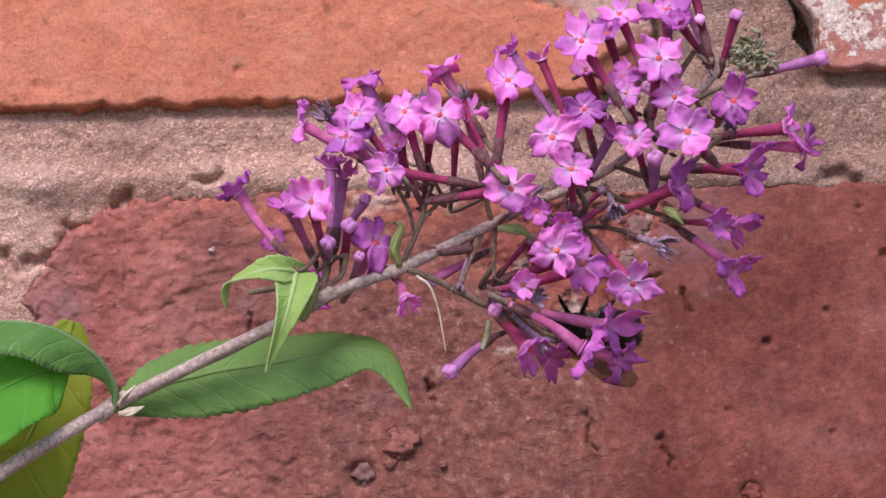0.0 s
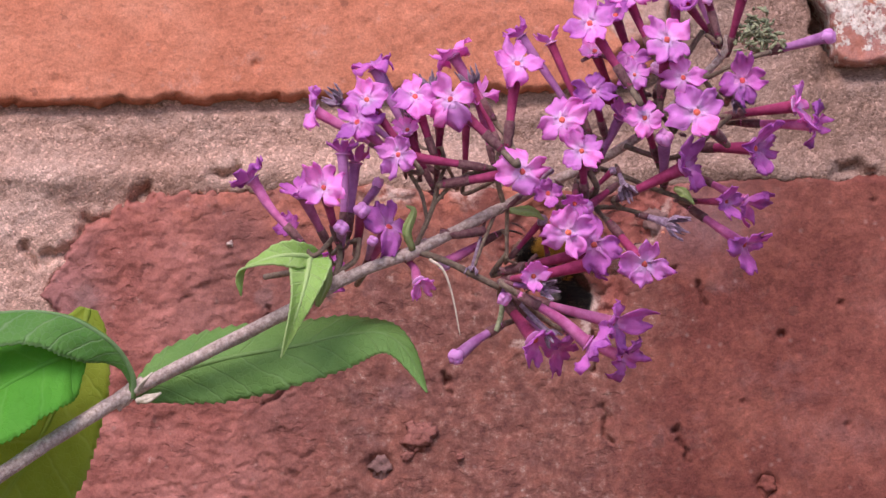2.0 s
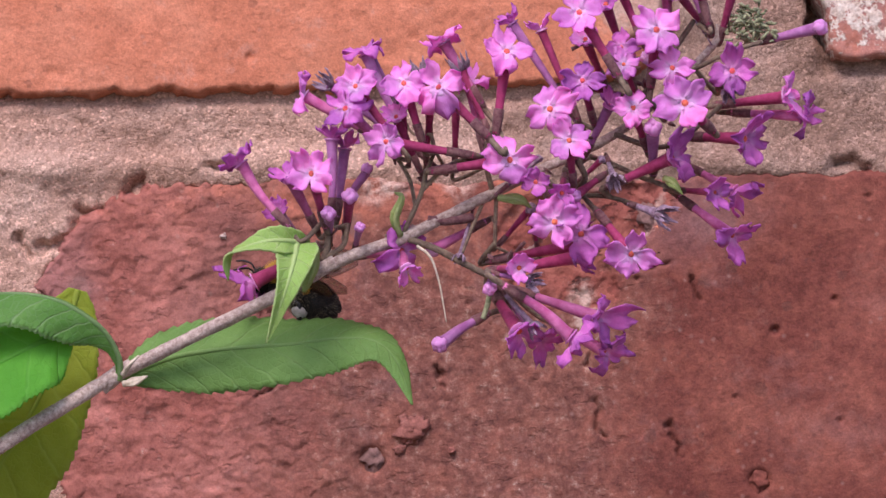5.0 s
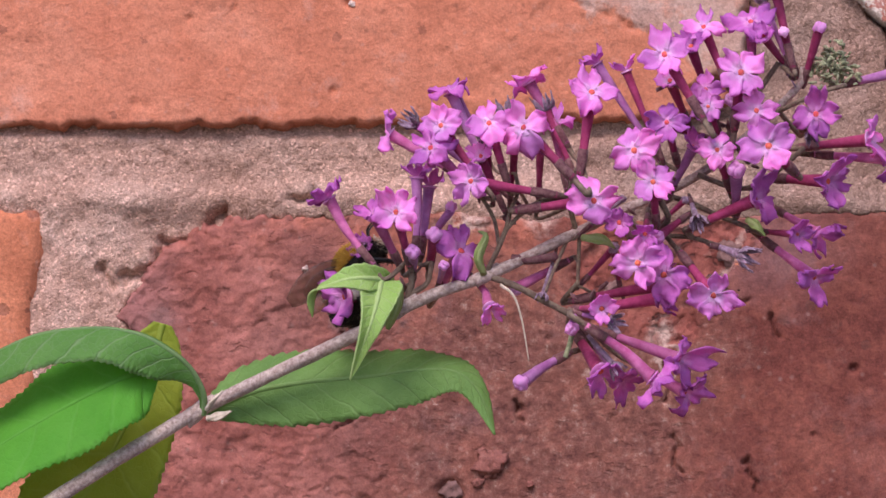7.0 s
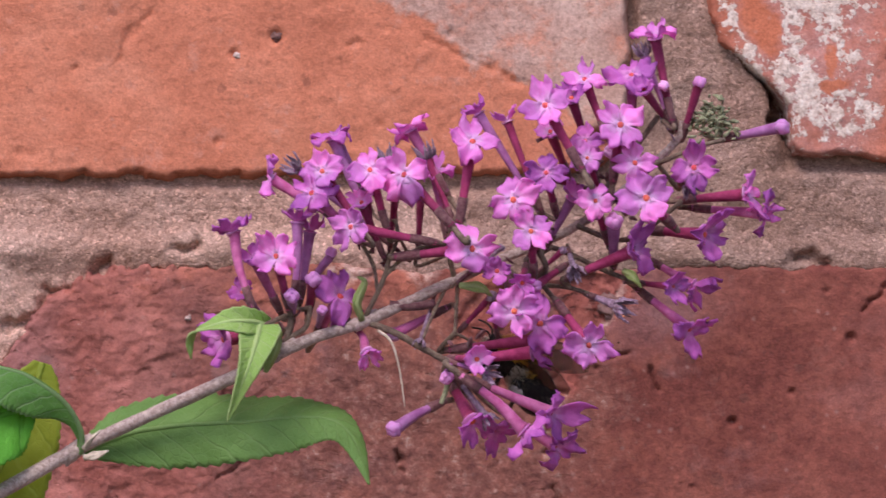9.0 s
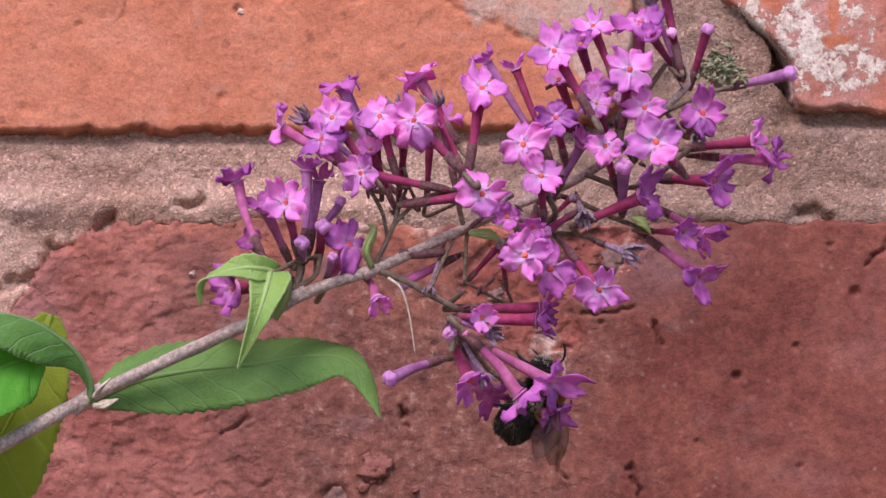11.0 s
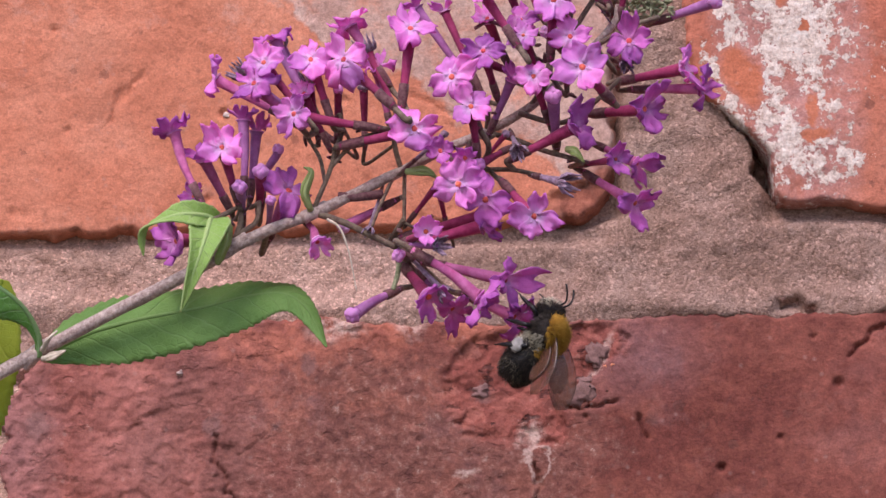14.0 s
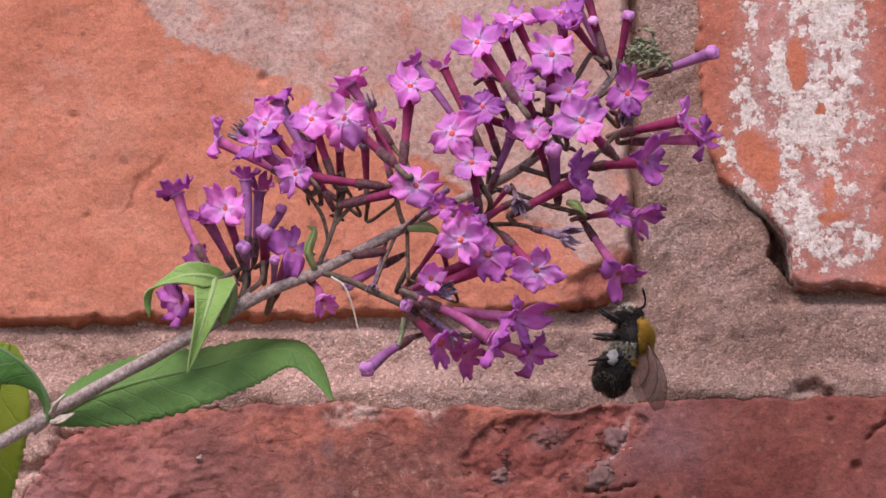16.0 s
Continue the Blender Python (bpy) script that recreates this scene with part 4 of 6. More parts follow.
def bloom(root, base, mouth, look_out=0.0, kind="open", size=1.0, tone="pink", tube_tone="red", spin=0.0, bend=0.0, seed=0, name="flower"):
    """One small trumpet flower from base to mouth (millimetres in the spray's space). look_out: how far its
    face turns to the viewer; kind: open, half, bud or dry. Returns the flower, whose origin is its base."""
    rng = random.Random(seed * 7 + 1)
    b, m = mm(*base), mm(*mouth)
    axis = (m - b).normalized()
    n = (axis * (1 - look_out) + Vector((0, -1, 0)) * look_out).normalized()
    length = (m - b).length
    mid = b + (m - b) * 0.55 + axis.cross(Vector((0, 1, 0))) * length * bend - (n - axis) * length * 0.10
    turned = min(1.0, look_out / 0.5) if kind in ("open", "half") else 0.0
    back_off = 0.0004 * turned
    path = spline([b, mid, m - n * (0.0008 + back_off), m - n * back_off], 12)
    fat = {"open": 1.0, "half": 1.0, "bud": 1.0, "dry": 0.8}[kind] * size
    bm = bmesh.new()
    add_tube(bm, path, lambda u: 0.00093 * fat * (0.72 + 0.42 * u - 0.08 * math.sin(u * 9) + 0.22 * smooth01((u - 0.5) / 0.4) + 0.12 * smooth01((u - 0.7) / 0.15) * (kind in ("open", "half"))) * (1 - 0.45 * turned * smooth01((u - 0.86) / 0.14)), 10)
    tone_map = {"red": M_TUBE, "rose": M_TUBE_PINK, "violet": M_TUBE_VIOLET, "dry": M_DRY}
    fl = part(name, bm, tone_map[tube_tone], root, origin=b)
    bm = bmesh.new()
    d0 = (path[1] - path[0]).normalized()
    cal = [path[0] - d0 * 0.0008, path[0], path[1] * 0.5 + path[0] * 0.5, path[1] * 0.7 + path[2] * 0.3, path[2]]
    add_tube(bm, cal, lambda u: 0.00080 * fat * (0.62 + 0.42 * math.sin(min(1, u * 1.2) * 1.7)), 8, rough=0.12)
    part("calyx", bm, M_CALYX, fl, origin=(0, 0, 0)).location = -b
    near = min(STALKS, key=lambda q: (q - b).length)
    if 0.0012 < (near - b).length < 0.03:
        bm = bmesh.new()
        back = b - d0 * min(0.004, 0.45 * (near - b).length)
        add_tube(bm, spline([b, back, near], 12), lambda u: 0.00052 * fat * (1 - 0.15 * u), 7, rough=0.12)
        part("pedicel", bm, M_STALK, fl).location = -b
    s = n.cross(Vector((0.13, 0.2, 1))).normalized()
    q = n.cross(s)
    frame_ = Matrix((s, q, n)).transposed()
    pm = {"pink": M_PETAL, "purple": M_PURPLE, "dry": M_DRY}[tone]
    L = 0.0035 * size
    if kind in ("open", "half"):
        for k in range(4):
            a = spin + k * math.pi / 2 + rng.uniform(-0.2, 0.2)
            fold = rng.choice((0, 0, 0, 0.45, -0.55))
            if kind == "half":
                grid = petal(L * 0.72, 0.0029 * size, rng.uniform(0.1, 0.6), 0.14, rng.random(), 0.9)
            else:
                grid = petal(L * rng.uniform(0.92, 1.15), 0.0039 * size * rng.uniform(0.85, 1.15), rng.uniform(-0.34, 0.26) + fold, rng.uniform(0.10, 0.26), rng.random(), 0.75 if look_out < 0.35 else 0.18)
            turn = Matrix.Rotation(a, 3, "Z")
            out = [[m + frame_ @ (turn @ (p + Vector((0, 0.00034 * size, 0.00012)))) for p in r] for r in grid]
            bm = bmesh.new()
            add_sheet(bm, out, 0.00013)
            part("petal", bm, pm, fl).location = -b
        bm = bmesh.new()
        add_blob(bm, m + n * 0.00030, (s * 0.00048 * size, q * 0.00048 * size, n * 0.00022), 10, 0.3)
        add_blob(bm, m + n * 0.00012, (s * 0.00150 * size, q * 0.00150 * size, n * 0.00022), 12, 0.2, 1)
        part("throat", bm, [M_THROAT, pm], fl).location = -b
    elif kind == "bud":
        bm = bmesh.new()
        for k in range(4):
            a = spin + k * math.pi / 2
            o = m + frame_ @ Vector((math.cos(a) * 0.0006, math.sin(a) * 0.0006, 0.0005)) * size
            add_blob(bm, o, (s * 0.00085 * size, q * 0.00085 * size, n * 0.0011 * size), 8, 0.3)
        part("petal", bm, pm, fl, "closed petals of a bud").location = -b
    else:
        bm = bmesh.new()
        for k in range(5):
            a = spin + k * 1.26
            grid = petal(L * 0.5, 0.0015 * size, 1.3, 0.6, rng.random())
            turn = Matrix.Rotation(a, 3, "Z")
            add_sheet(bm, [[m + frame_ @ (turn @ (p + Vector((0, 0.0003, 0)))) for p in r] for r in grid], 0.00016)
        part("petal", bm, M_DRY, fl, "shrivelled grey petals").location = -b
    return fl


def stalk(root, pts, r0, r1, material, name="stalk", sides=10, rough=0.10, n=24, label=""):
    bm = bmesh.new()
    if name in ("stem", "stalk", "lower_stalk"):
        STALKS.extend(spline([mm(*p) for p in pts], n))
    add_tube(bm, spline([mm(*p) for p in pts], n), lambda u: 0.001 * (r0 + (r1 - r0) * u), sides, rough=rough)
    return part(name, bm, material, root, label)


def leaf(root, pts, half, side, material, label, cup=0.15, teeth=26, tooth=0.055, wave=0.05, rows=132, cols=15, name="leaf", origin=None, seed=1, far=1.0):
    """A leaf along a curved midrib. half(u): half width in mm; far: how much of it the far half has; side: two directions across the blade, at base and tip."""
    path = spline([mm(*p) for p in pts], rows)
    g = []
    a, b = Vector(side[0]).normalized(), Vector(side[1]).normalized()
    for i, p in enumerate(path):
        u = i / rows
        d = (path[min(i + 1, rows)] - path[max(i - 1, 0)]).normalized()
        s = a.lerp(b, u)
        s = (s - d * s.dot(d)).normalized()
        nrm = d.cross(s)
        row = []
        for j in range(cols):
            v = j / (cols - 1) * 2 - 1
            h = half(u) * 0.001 * (far if v > 0 else 1.0)
            edge = 1 + tooth * (abs(v) ** 6) * (2 * ((u * teeth) % 1) - 1)
            lift = cup * h * abs(v) ** 1.5 + wave * h * math.sin(u * 21 + v * 2.0 + seed) * v * v
            lift += 0.05 * h * math.sin((u - 0.16 * abs(v)) * 9 * 2 * math.pi) * abs(v) * (1 - abs(v)) * 2
            row.append(p + s * v * h * edge + nrm * lift)
        g.append(row)
    bm = bmesh.new()
    add_sheet(bm, g, 0.00035)
    rib = [p + (path[min(i + 1, rows)] - path[max(i - 1, 0)]).normalized().cross(a.lerp(b, i / rows)).normalized() * 0.0 for i, p in enumerate(path)]
    lf = part(name, bm, material, root, label, origin=origin)
    bm = bmesh.new()
    add_tube(bm, rib, lambda u: 0.001 * (0.55 * (1 - u) + 0.06), 8)
    rb = part("midrib", bm, material, lf)
    if origin is not None:
        rb.location = -Vector(origin)
    return lf


def tuft(bm, centre, spread, count, seed, size=1.0):
    """A cluster of tiny felted buds."""
    rng = random.Random(seed)
    for _ in range(count):
        o = mm(*centre) + Vector((rng.gauss(0, 0.5), rng.gauss(0.2, 0.35), rng.gauss(0, 0.5))) * spread * 0.001
        d = Vector((rng.uniform(-1, 1), rng.uniform(-1, 0.4), rng.uniform(-0.4, 1))).normalized()
        s = d.orthogonal().normalized()
        r = rng.uniform(0.28, 0.5) * 0.001 * size
        add_blob(bm, o, (s * r, d.cross(s) * r, d * r * rng.uniform(1.8, 3.6)), 6, 0.5)


S = tagged(new("flower_spray"), "arching butterfly bush spray of small pink-purple trumpet flowers with green leaves", "plant")
S.matrix_basis = pose(-0.06, -0.2, -0.03 + Z0)
# main stem, side stalks and bracts
stalk(S, [(33.4, -9.0, 43.1), (42.8, -8.0, 49.5), (48.6, -6.0, 53.3), (55.7, -2.5, 57.6), (61.9, 0.0, 61.3), (72.3, 0.0, 66.6), (88.5, 0.0, 74.6), (96.0, 0.0, 78.8), (101.7, 0.0, 81.5), (109.3, 0.0, 84.2), (115.0, 1.0, 86.9), (120.7, 2.0, 89.8), (125.0, 3.0, 91.9), (132.1, 4.0, 95.5), (139.8, 5.0, 98.8), (147.4, 6.0, 103.1), (154.0, 6.0, 108.8), (158.2, 5.0, 112.8), (162.4, 4.0, 117.4), (163.2, 4.0, 120.4)], 1.3, 0.62, M_STEM, name='stem', sides=14, rough=0.14, n=90, label='grey-brown felted stem')
stalk(S, [(59.1, 0.0, 59.1), (61.9, 0.0, 61.4), (64.3, 0.0, 62.8)], 1.5, 1.25, M_STEM, name='node')
stalk(S, [(94.1, 0.0, 77.9), (96.3, 0.0, 79.3), (98.4, 0.0, 80.5)], 1.35, 1.15, M_STEM, name='node')
stalk(S, [(107.9, 0.0, 83.6), (109.8, 0.0, 84.5), (112.0, 1.0, 85.8)], 1.2, 1.05, M_STEM, name='node')
stalk(S, [(109.4, 0.0, 84.1), (111.4, -1.0, 88.3), (113.0, -1.0, 92.2), (113.8, -1.0, 95.6)], 0.45, 0.41, M_STALK)
stalk(S, [(113.0, -1.0, 92.2), (116.2, -1.0, 95.6), (118.8, -2.0, 97.2)], 0.37, 0.41, M_STALK)
stalk(S, [(111.9, -1.0, 89.7), (111.0, 0.0, 94.0), (108.9, 0.0, 97.8)], 0.33, 0.37, M_STALK)
stalk(S, [(113.8, -1.0, 95.6), (115.1, 0.0, 99.0), (114.5, 1.0, 101.8)], 0.33, 0.33, M_STALK)
stalk(S, [(110.8, 0.0, 84.2), (115.2, 0.0, 82.6), (119.1, 0.0, 80.6), (124.0, 0.0, 78.1)], 0.61, 0.57, M_STALK, name='lower_stalk')
stalk(S, [(96.0, 0.0, 79.4), (97.1, 0.0, 82.5), (97.3, 0.0, 85.4)], 0.66, 0.49, M_STALK)
stalk(S, [(96.9, 0.0, 81.1), (99.8, 0.0, 83.1), (100.6, 0.0, 86.5)], 0.49, 0.41, M_STALK)
stalk(S, [(125.0, 3.0, 91.9), (123.9, 2.0, 96.4), (124.2, 1.0, 101.2), (125.6, 0.0, 103.6)], 0.49, 0.41, M_STALK)
stalk(S, [(139.8, 5.0, 98.8), (140.1, 3.0, 101.7), (139.1, 1.0, 104.1)], 0.49, 0.41, M_STALK)
stalk(S, [(147.4, 6.0, 103.1), (150.6, 4.0, 107.9), (150.9, 2.0, 111.7)], 0.49, 0.41, M_STALK)
stalk(S, [(145.5, 5.0, 101.9), (152.3, 3.0, 99.7), (156.9, 0.0, 101.3), (163.0, 0.0, 106.5)], 0.49, 0.41, M_STALK)
stalk(S, [(139.8, 5.0, 98.6), (144.6, 3.0, 97.0), (149.5, 2.0, 94.8), (154.3, 0.0, 93.0), (156.3, 0.0, 92.1)], 0.49, 0.41, M_STALK)
stalk(S, [(132.6, 4.0, 95.5), (137.0, 2.0, 92.0), (143.8, 1.0, 91.4), (147.7, 0.0, 90.4), (152.0, 0.0, 88.9)], 0.45, 0.37, M_STALK)
stalk(S, [(125.5, 3.0, 91.9), (125.4, 3.0, 87.7), (125.3, 3.0, 82.9)], 0.37, 0.33, M_STALK)
stalk(S, [(123.6, 3.0, 91.0), (121.3, 1.0, 85.7), (119.8, 0.0, 81.8)], 0.33, 0.29, M_STALK)
stalk(S, [(137.0, 3.0, 93.9), (139.9, 1.0, 91.6), (142.4, -1.0, 88.8)], 0.45, 0.41, M_STALK)
stalk(S, [(157.7, 5.0, 112.3), (160.0, 2.0, 113.4), (165.1, 0.0, 115.8), (169.9, 0.0, 117.3)], 0.41, 0.41, M_STALK)
stalk(S, [(138.2, 0.0, 116.1), (140.5, -1.0, 117.1), (143.0, -1.0, 116.2), (144.9, -1.0, 114.8)], 0.35, 0.3, M_CALYX)
stalk(S, [(114.0, 1.0, 87.4), (117.4, 1.0, 87.2), (121.7, 2.0, 87.8)], 0.75, 0.8, M_CALYX, label='felted violet-grey side stalk')
stalk(S, [(112.3, -2.0, 83.0), (114.5, -3.0, 81.2), (116.0, -3.0, 76.9), (117.2, -3.0, 70.3)], 0.28, 0.1, M_STRAW, name='dry_bract', label='thin pale dry bract')
stalk(S, [(158.8, 2.0, 121.1), (160.3, 3.0, 119.3), (161.8, 3.0, 116.9)], 0.18, 0.15, M_DRY)
stalk(S, [(123.3, 0.0, 70.8), (124.1, 0.0, 73.3), (124.5, 0.0, 75.7)], 0.42, 0.5, M_BUD, name='green_stalk')
# the branch below, out of sight, down to the soil
stalk(S, [(33.4, -9.0, 43.1), (-6.6, -8.0, 14.7), (-76.6, 8.0, -67.3), (-136.6, 12.0, -377.3), (-156.6, 12.0, -1210.0)], 1.3, 4.5, M_STEM, name="lower_stem", n=60)
# left cluster
side_flower = bloom(S, (90.8, -3.0, 86.2), (87.2, -3.0, 98.8), 0.0, "open", 0.95, "purple", "rose", 0.4, 0.04, 1)
bloom(S, (95.2, 3.6, 85.8), (91.0, -1.0, 94.2), 0.15, "half", 1.0, "purple", "rose", 0.2, 0.0, 2)
bloom(S, (97.0, -1.9, 86.1), (94.7, -7.0, 95.0), 0.75, "open", 1.0, "pink", "red", 0.75, 0.0, 3)
bloom(S, (97.7, 0.0, 87.3), (97.9, 0.0, 100.8), 0.0, "half", 0.95, "purple", "violet", 0.3, -0.02, 4)
bloom(S, (98.7, 3.0, 87.8), (99.9, 3.0, 99.3), 0.0, "half", 0.95, "purple", "violet", 0.9, 0.0, 5)
bloom(S, (100.4, 5.9, 86.4), (103.6, 2.0, 95.7), 0.0, "bud", 0.75, "purple", "violet", 0.2, 0.1, 6)
bloom(S, (100.0, 5.9, 85.4), (101.0, -3.0, 91.1), 0.2, "bud", 1.0, "purple", "red", 0.1, 0.0, 7)
bloom(S, (97.2, 4.3, 83.4), (97.6, -5.0, 88.3), 0.3, "bud", 0.95, "purple", "violet", 0.3, 0.0, 8)
bloom(S, (101.5, 5.7, 82.1), (102.7, -4.0, 86.1), 0.5, "bud", 0.7, "purple", "violet", 0.3, 0.0, 9)
swing_flower = bloom(S, (101.4, 8.0, 81.4), (105.4, 1.0, 88.4), 0.1, "open", 1.2, "purple", "rose", 0.2, 0.0, 10)
low_flower = bloom(S, (93.6, 9.8, 81.5), (86.0, 3.0, 80.6), 0.0, "open", 1.25, "purple", "red", 0.5, 0.0, 11)
bloom(S, (92.4, 14.4, 83.6), (88.7, 6.0, 88.6), 0.2, "half", 0.8, "purple", "violet", 0.1, 0.0, 12)
# upper left cluster
bloom(S, (106.1, 0.0, 100.8), (93.4, 0.0, 108.1), 0.0, "open", 0.95, "pink", "rose", 0.7, 0.0, 13)
bloom(S, (109.7, 2.0, 102.2), (103.5, 2.0, 115.2), 0.0, "open", 0.95, "purple", "violet", 0.3, 0.0, 14)
bloom(S, (109.0, -7.0, 100.2), (102.1, -7.0, 109.6), 0.75, "open", 0.95, "pink", "red", 0.5, 0.0, 15)
bloom(S, (107.5, -4.0, 99.2), (100.5, -8.0, 105.8), 0.5, "open", 1.05, "purple", "rose", 0.9, 0.0, 16)
bloom(S, (113.2, -3.7, 100.3), (110.1, -6.0, 110.1), 0.7, "open", 1.0, "pink", "red", 0.35, 0.0, 17)
bloom(S, (124.2, -9.0, 101.2), (116.0, -9.0, 109.4), 0.65, "open", 1.12, "pink", "red", 0.55, 0.0, 18)
bloom(S, (121.6, -4.3, 98.2), (107.3, -8.0, 100.4), 0.55, "open", 1.0, "pink", "red", 1.0, 0.0, 19)
bloom(S, (123.1, 1.0, 106.9), (116.7, 1.0, 117.1), 0.05, "open", 0.95, "pink", "rose", 0.6, 0.0, 20)
bloom(S, (124.7, 1.0, 101.2), (119.8, 1.0, 112.4), 0.0, "dry", 0.9, "dry", "red", 0.2, 0.0, 21)
bloom(S, (114.6, 7.0, 97.0), (97.5, 7.0, 109.9), 0.3, "dry", 0.9, "dry", "violet", 0.2, 0.0, 22)
bloom(S, (109.4, 8.2, 105.6), (104.6, 6.0, 114.7), 0.1, "dry", 0.7, "dry", "violet", 0.5, 0.0, 23)
bloom(S, (114.4, 7.8, 102.4), (112.7, 4.0, 112.0), 0.2, "dry", 0.8, "dry", "red", 0.5, 0.0, 24)
bloom(S, (110.8, 0.8, 96.9), (109.6, -2.0, 107.0), 0.5, "dry", 0.8, "dry", "red", 0.9, 0.0, 25)
bloom(S, (113.6, 5.9, 97.0), (114.4, 0.0, 105.7), 0.2, "bud", 0.7, "purple", "red", 0.9, 0.0, 26)
bloom(S, (112.8, -0.4, 95.5), (108.8, -4.0, 104.5), 0.5, "half", 0.8, "pink", "red", 0.3, 0.0, 27)
bloom(S, (118.5, 7.1, 97.1), (118.7, 2.0, 106.3), 0.0, "bud", 0.75, "dry", "red", 0.3, 0.0, 28)
bloom(S, (123.3, 4.0, 99.2), (121.0, 4.0, 109.8), 0.3, "open", 0.85, "pink", "rose", 0.1, 0.0, 29)
bloom(S, (114.8, -2.6, 95.6), (127.7, -8.0, 97.4), 0.8, "open", 1.12, "pink", "red", 0.35, 0.0, 30)
# middle clusters
bloom(S, (125.4, -4.0, 101.7), (127.2, -4.0, 115.4), 0.55, "open", 1.12, "pink", "red", 0.15, 0.0, 31)
bloom(S, (139.1, 3.0, 104.1), (128.2, 3.0, 120.4), 0.0, "half", 0.85, "purple", "violet", 0.3, 0.0, 32)
bloom(S, (139.3, 0.0, 104.4), (133.1, 0.0, 119.1), 0.0, "half", 0.75, "pink", "red", 0.5, 0.0, 33)
bloom(S, (141.9, -0.4, 103.7), (139.8, -8.0, 110.6), 0.85, "open", 0.9, "purple", "red", 0.2, 0.0, 34)
bloom(S, (138.7, -4.8, 97.8), (134.4, -10.0, 105.8), 0.85, "open", 1.1, "pink", "red", 0.45, 0.0, 35)
bloom(S, (138.4, -2.8, 93.0), (137.6, -10.0, 100.6), 0.8, "open", 0.95, "pink", "red", 0.9, 0.0, 36)
bloom(S, (145.8, -8.0, 111.4), (139.3, -8.0, 121.9), 0.75, "open", 1.08, "pink", "red", 0.6, 0.0, 37)
bloom(S, (150.1, -3.0, 116.9), (146.0, -3.0, 126.6), 0.5, "open", 0.9, "pink", "red", 0.2, 0.0, 38)
bloom(S, (146.9, 1.1, 115.4), (143.8, -5.0, 123.3), 0.3, "half", 0.9, "purple", "red", 0.7, 0.0, 39)
bloom(S, (151.2, -4.3, 109.7), (152.0, -9.0, 119.0), 0.8, "open", 1.12, "pink", "red", 0.8, 0.0, 40)
bloom(S, (154.5, 1.9, 117.6), (153.9, -1.0, 127.6), 0.35, "open", 1.05, "purple", "rose", 0.4, 0.0, 41)
bloom(S, (161.1, 0.0, 120.2), (157.8, 0.0, 134.2), 0.25, "open", 0.95, "pink", "red", 0.5, 0.0, 42)
bloom(S, (161.3, 2.0, 118.8), (156.2, 2.0, 131.2), 0.0, "dry", 0.8, "dry", "violet", 0.5, 0.0, 43)
bloom(S, (162.2, 6.3, 118.9), (159.5, -1.0, 125.9), 0.0, "bud", 0.7, "pink", "red", 0.5, 0.0, 44)
bloom(S, (160.9, 4.5, 119.6), (156.1, -3.0, 125.2), 0.2, "half", 0.8, "purple", "red", 0.5, 0.0, 45)
bloom(S, (163.1, 4.4, 117.5), (165.4, 0.0, 126.6), 0.0, "bud", 0.85, "purple", "red", 0.3, 0.0, 46)
bloom(S, (169.7, 5.1, 117.5), (179.4, 0.0, 119.7), 0.0, "bud", 1.0, "purple", "violet", 0.4, 0.0, 47)
bloom(S, (149.0, 0.8, 108.7), (146.3, -6.0, 116.2), 0.8, "open", 0.72, "purple", "red", 0.2, 0.0, 48)
bloom(S, (149.6, 0.7, 106.8), (146.7, -7.0, 113.3), 0.7, "open", 0.7, "pink", "red", 0.6, 0.0, 49)
bloom(S, (153.9, -0.1, 106.0), (154.7, -8.0, 112.7), 0.85, "open", 0.92, "pink", "red", 0.25, 0.0, 50)
bloom(S, (161.6, -2.7, 102.4), (156.7, -11.0, 106.8), 0.85, "open", 1.22, "pink", "red", 0.5, 0.0, 51)
bloom(S, (150.8, 0.5, 99.2), (148.3, -7.0, 106.1), 0.8, "open", 0.88, "pink", "red", 0.05, 0.0, 52)
bloom(S, (140.2, 2.3, 97.9), (144.4, -2.0, 106.4), 0.1, "half", 0.85, "purple", "violet", 0.4, 0.0, 53)
bloom(S, (151.9, 1.7, 95.3), (151.6, -6.0, 102.5), 0.3, "bud", 1.15, "purple", "violet", 0.4, 0.0, 54)
bloom(S, (148.2, 6.9, 107.8), (139.8, 1.0, 110.4), 0.0, "bud", 0.8, "pink", "red", 0.4, 0.0, 55)
bloom(S, (143.8, 7.1, 110.6), (140.5, 0.0, 117.6), 0.3, "half", 0.9, "pink", "red", 0.4, 0.0, 56)
bloom(S, (153.4, 7.0, 112.8), (150.6, -3.0, 114.5), 0.2, "bud", 0.8, "pink", "red", 0.4, 0.0, 57)
# outer clusters
bloom(S, (163.1, 4.9, 109.7), (164.8, -5.0, 112.3), 0.7, "open", 1.0, "purple", "red", 0.25, 0.0, 58)
bloom(S, (162.7, 3.8, 106.8), (173.8, 0.0, 108.1), 0.05, "open", 1.05, "pink", "red", 0.6, 0.0, 59)
bloom(S, (165.2, 5.0, 105.6), (176.7, 2.0, 105.0), 0.0, "open", 0.95, "purple", "rose", 0.2, 0.0, 60)
bloom(S, (158.1, 5.1, 101.5), (167.0, -1.0, 101.1), 0.15, "open", 1.15, "purple", "red", 0.4, 0.0, 61)
bloom(S, (144.2, -0.5, 93.0), (154.8, -3.0, 97.8), 0.25, "open", 1.08, "purple", "red", 0.3, 0.0, 62)
bloom(S, (155.5, 5.1, 92.5), (161.9, -3.0, 92.1), 0.2, "open", 0.7, "purple", "red", 0.3, 0.0, 63)
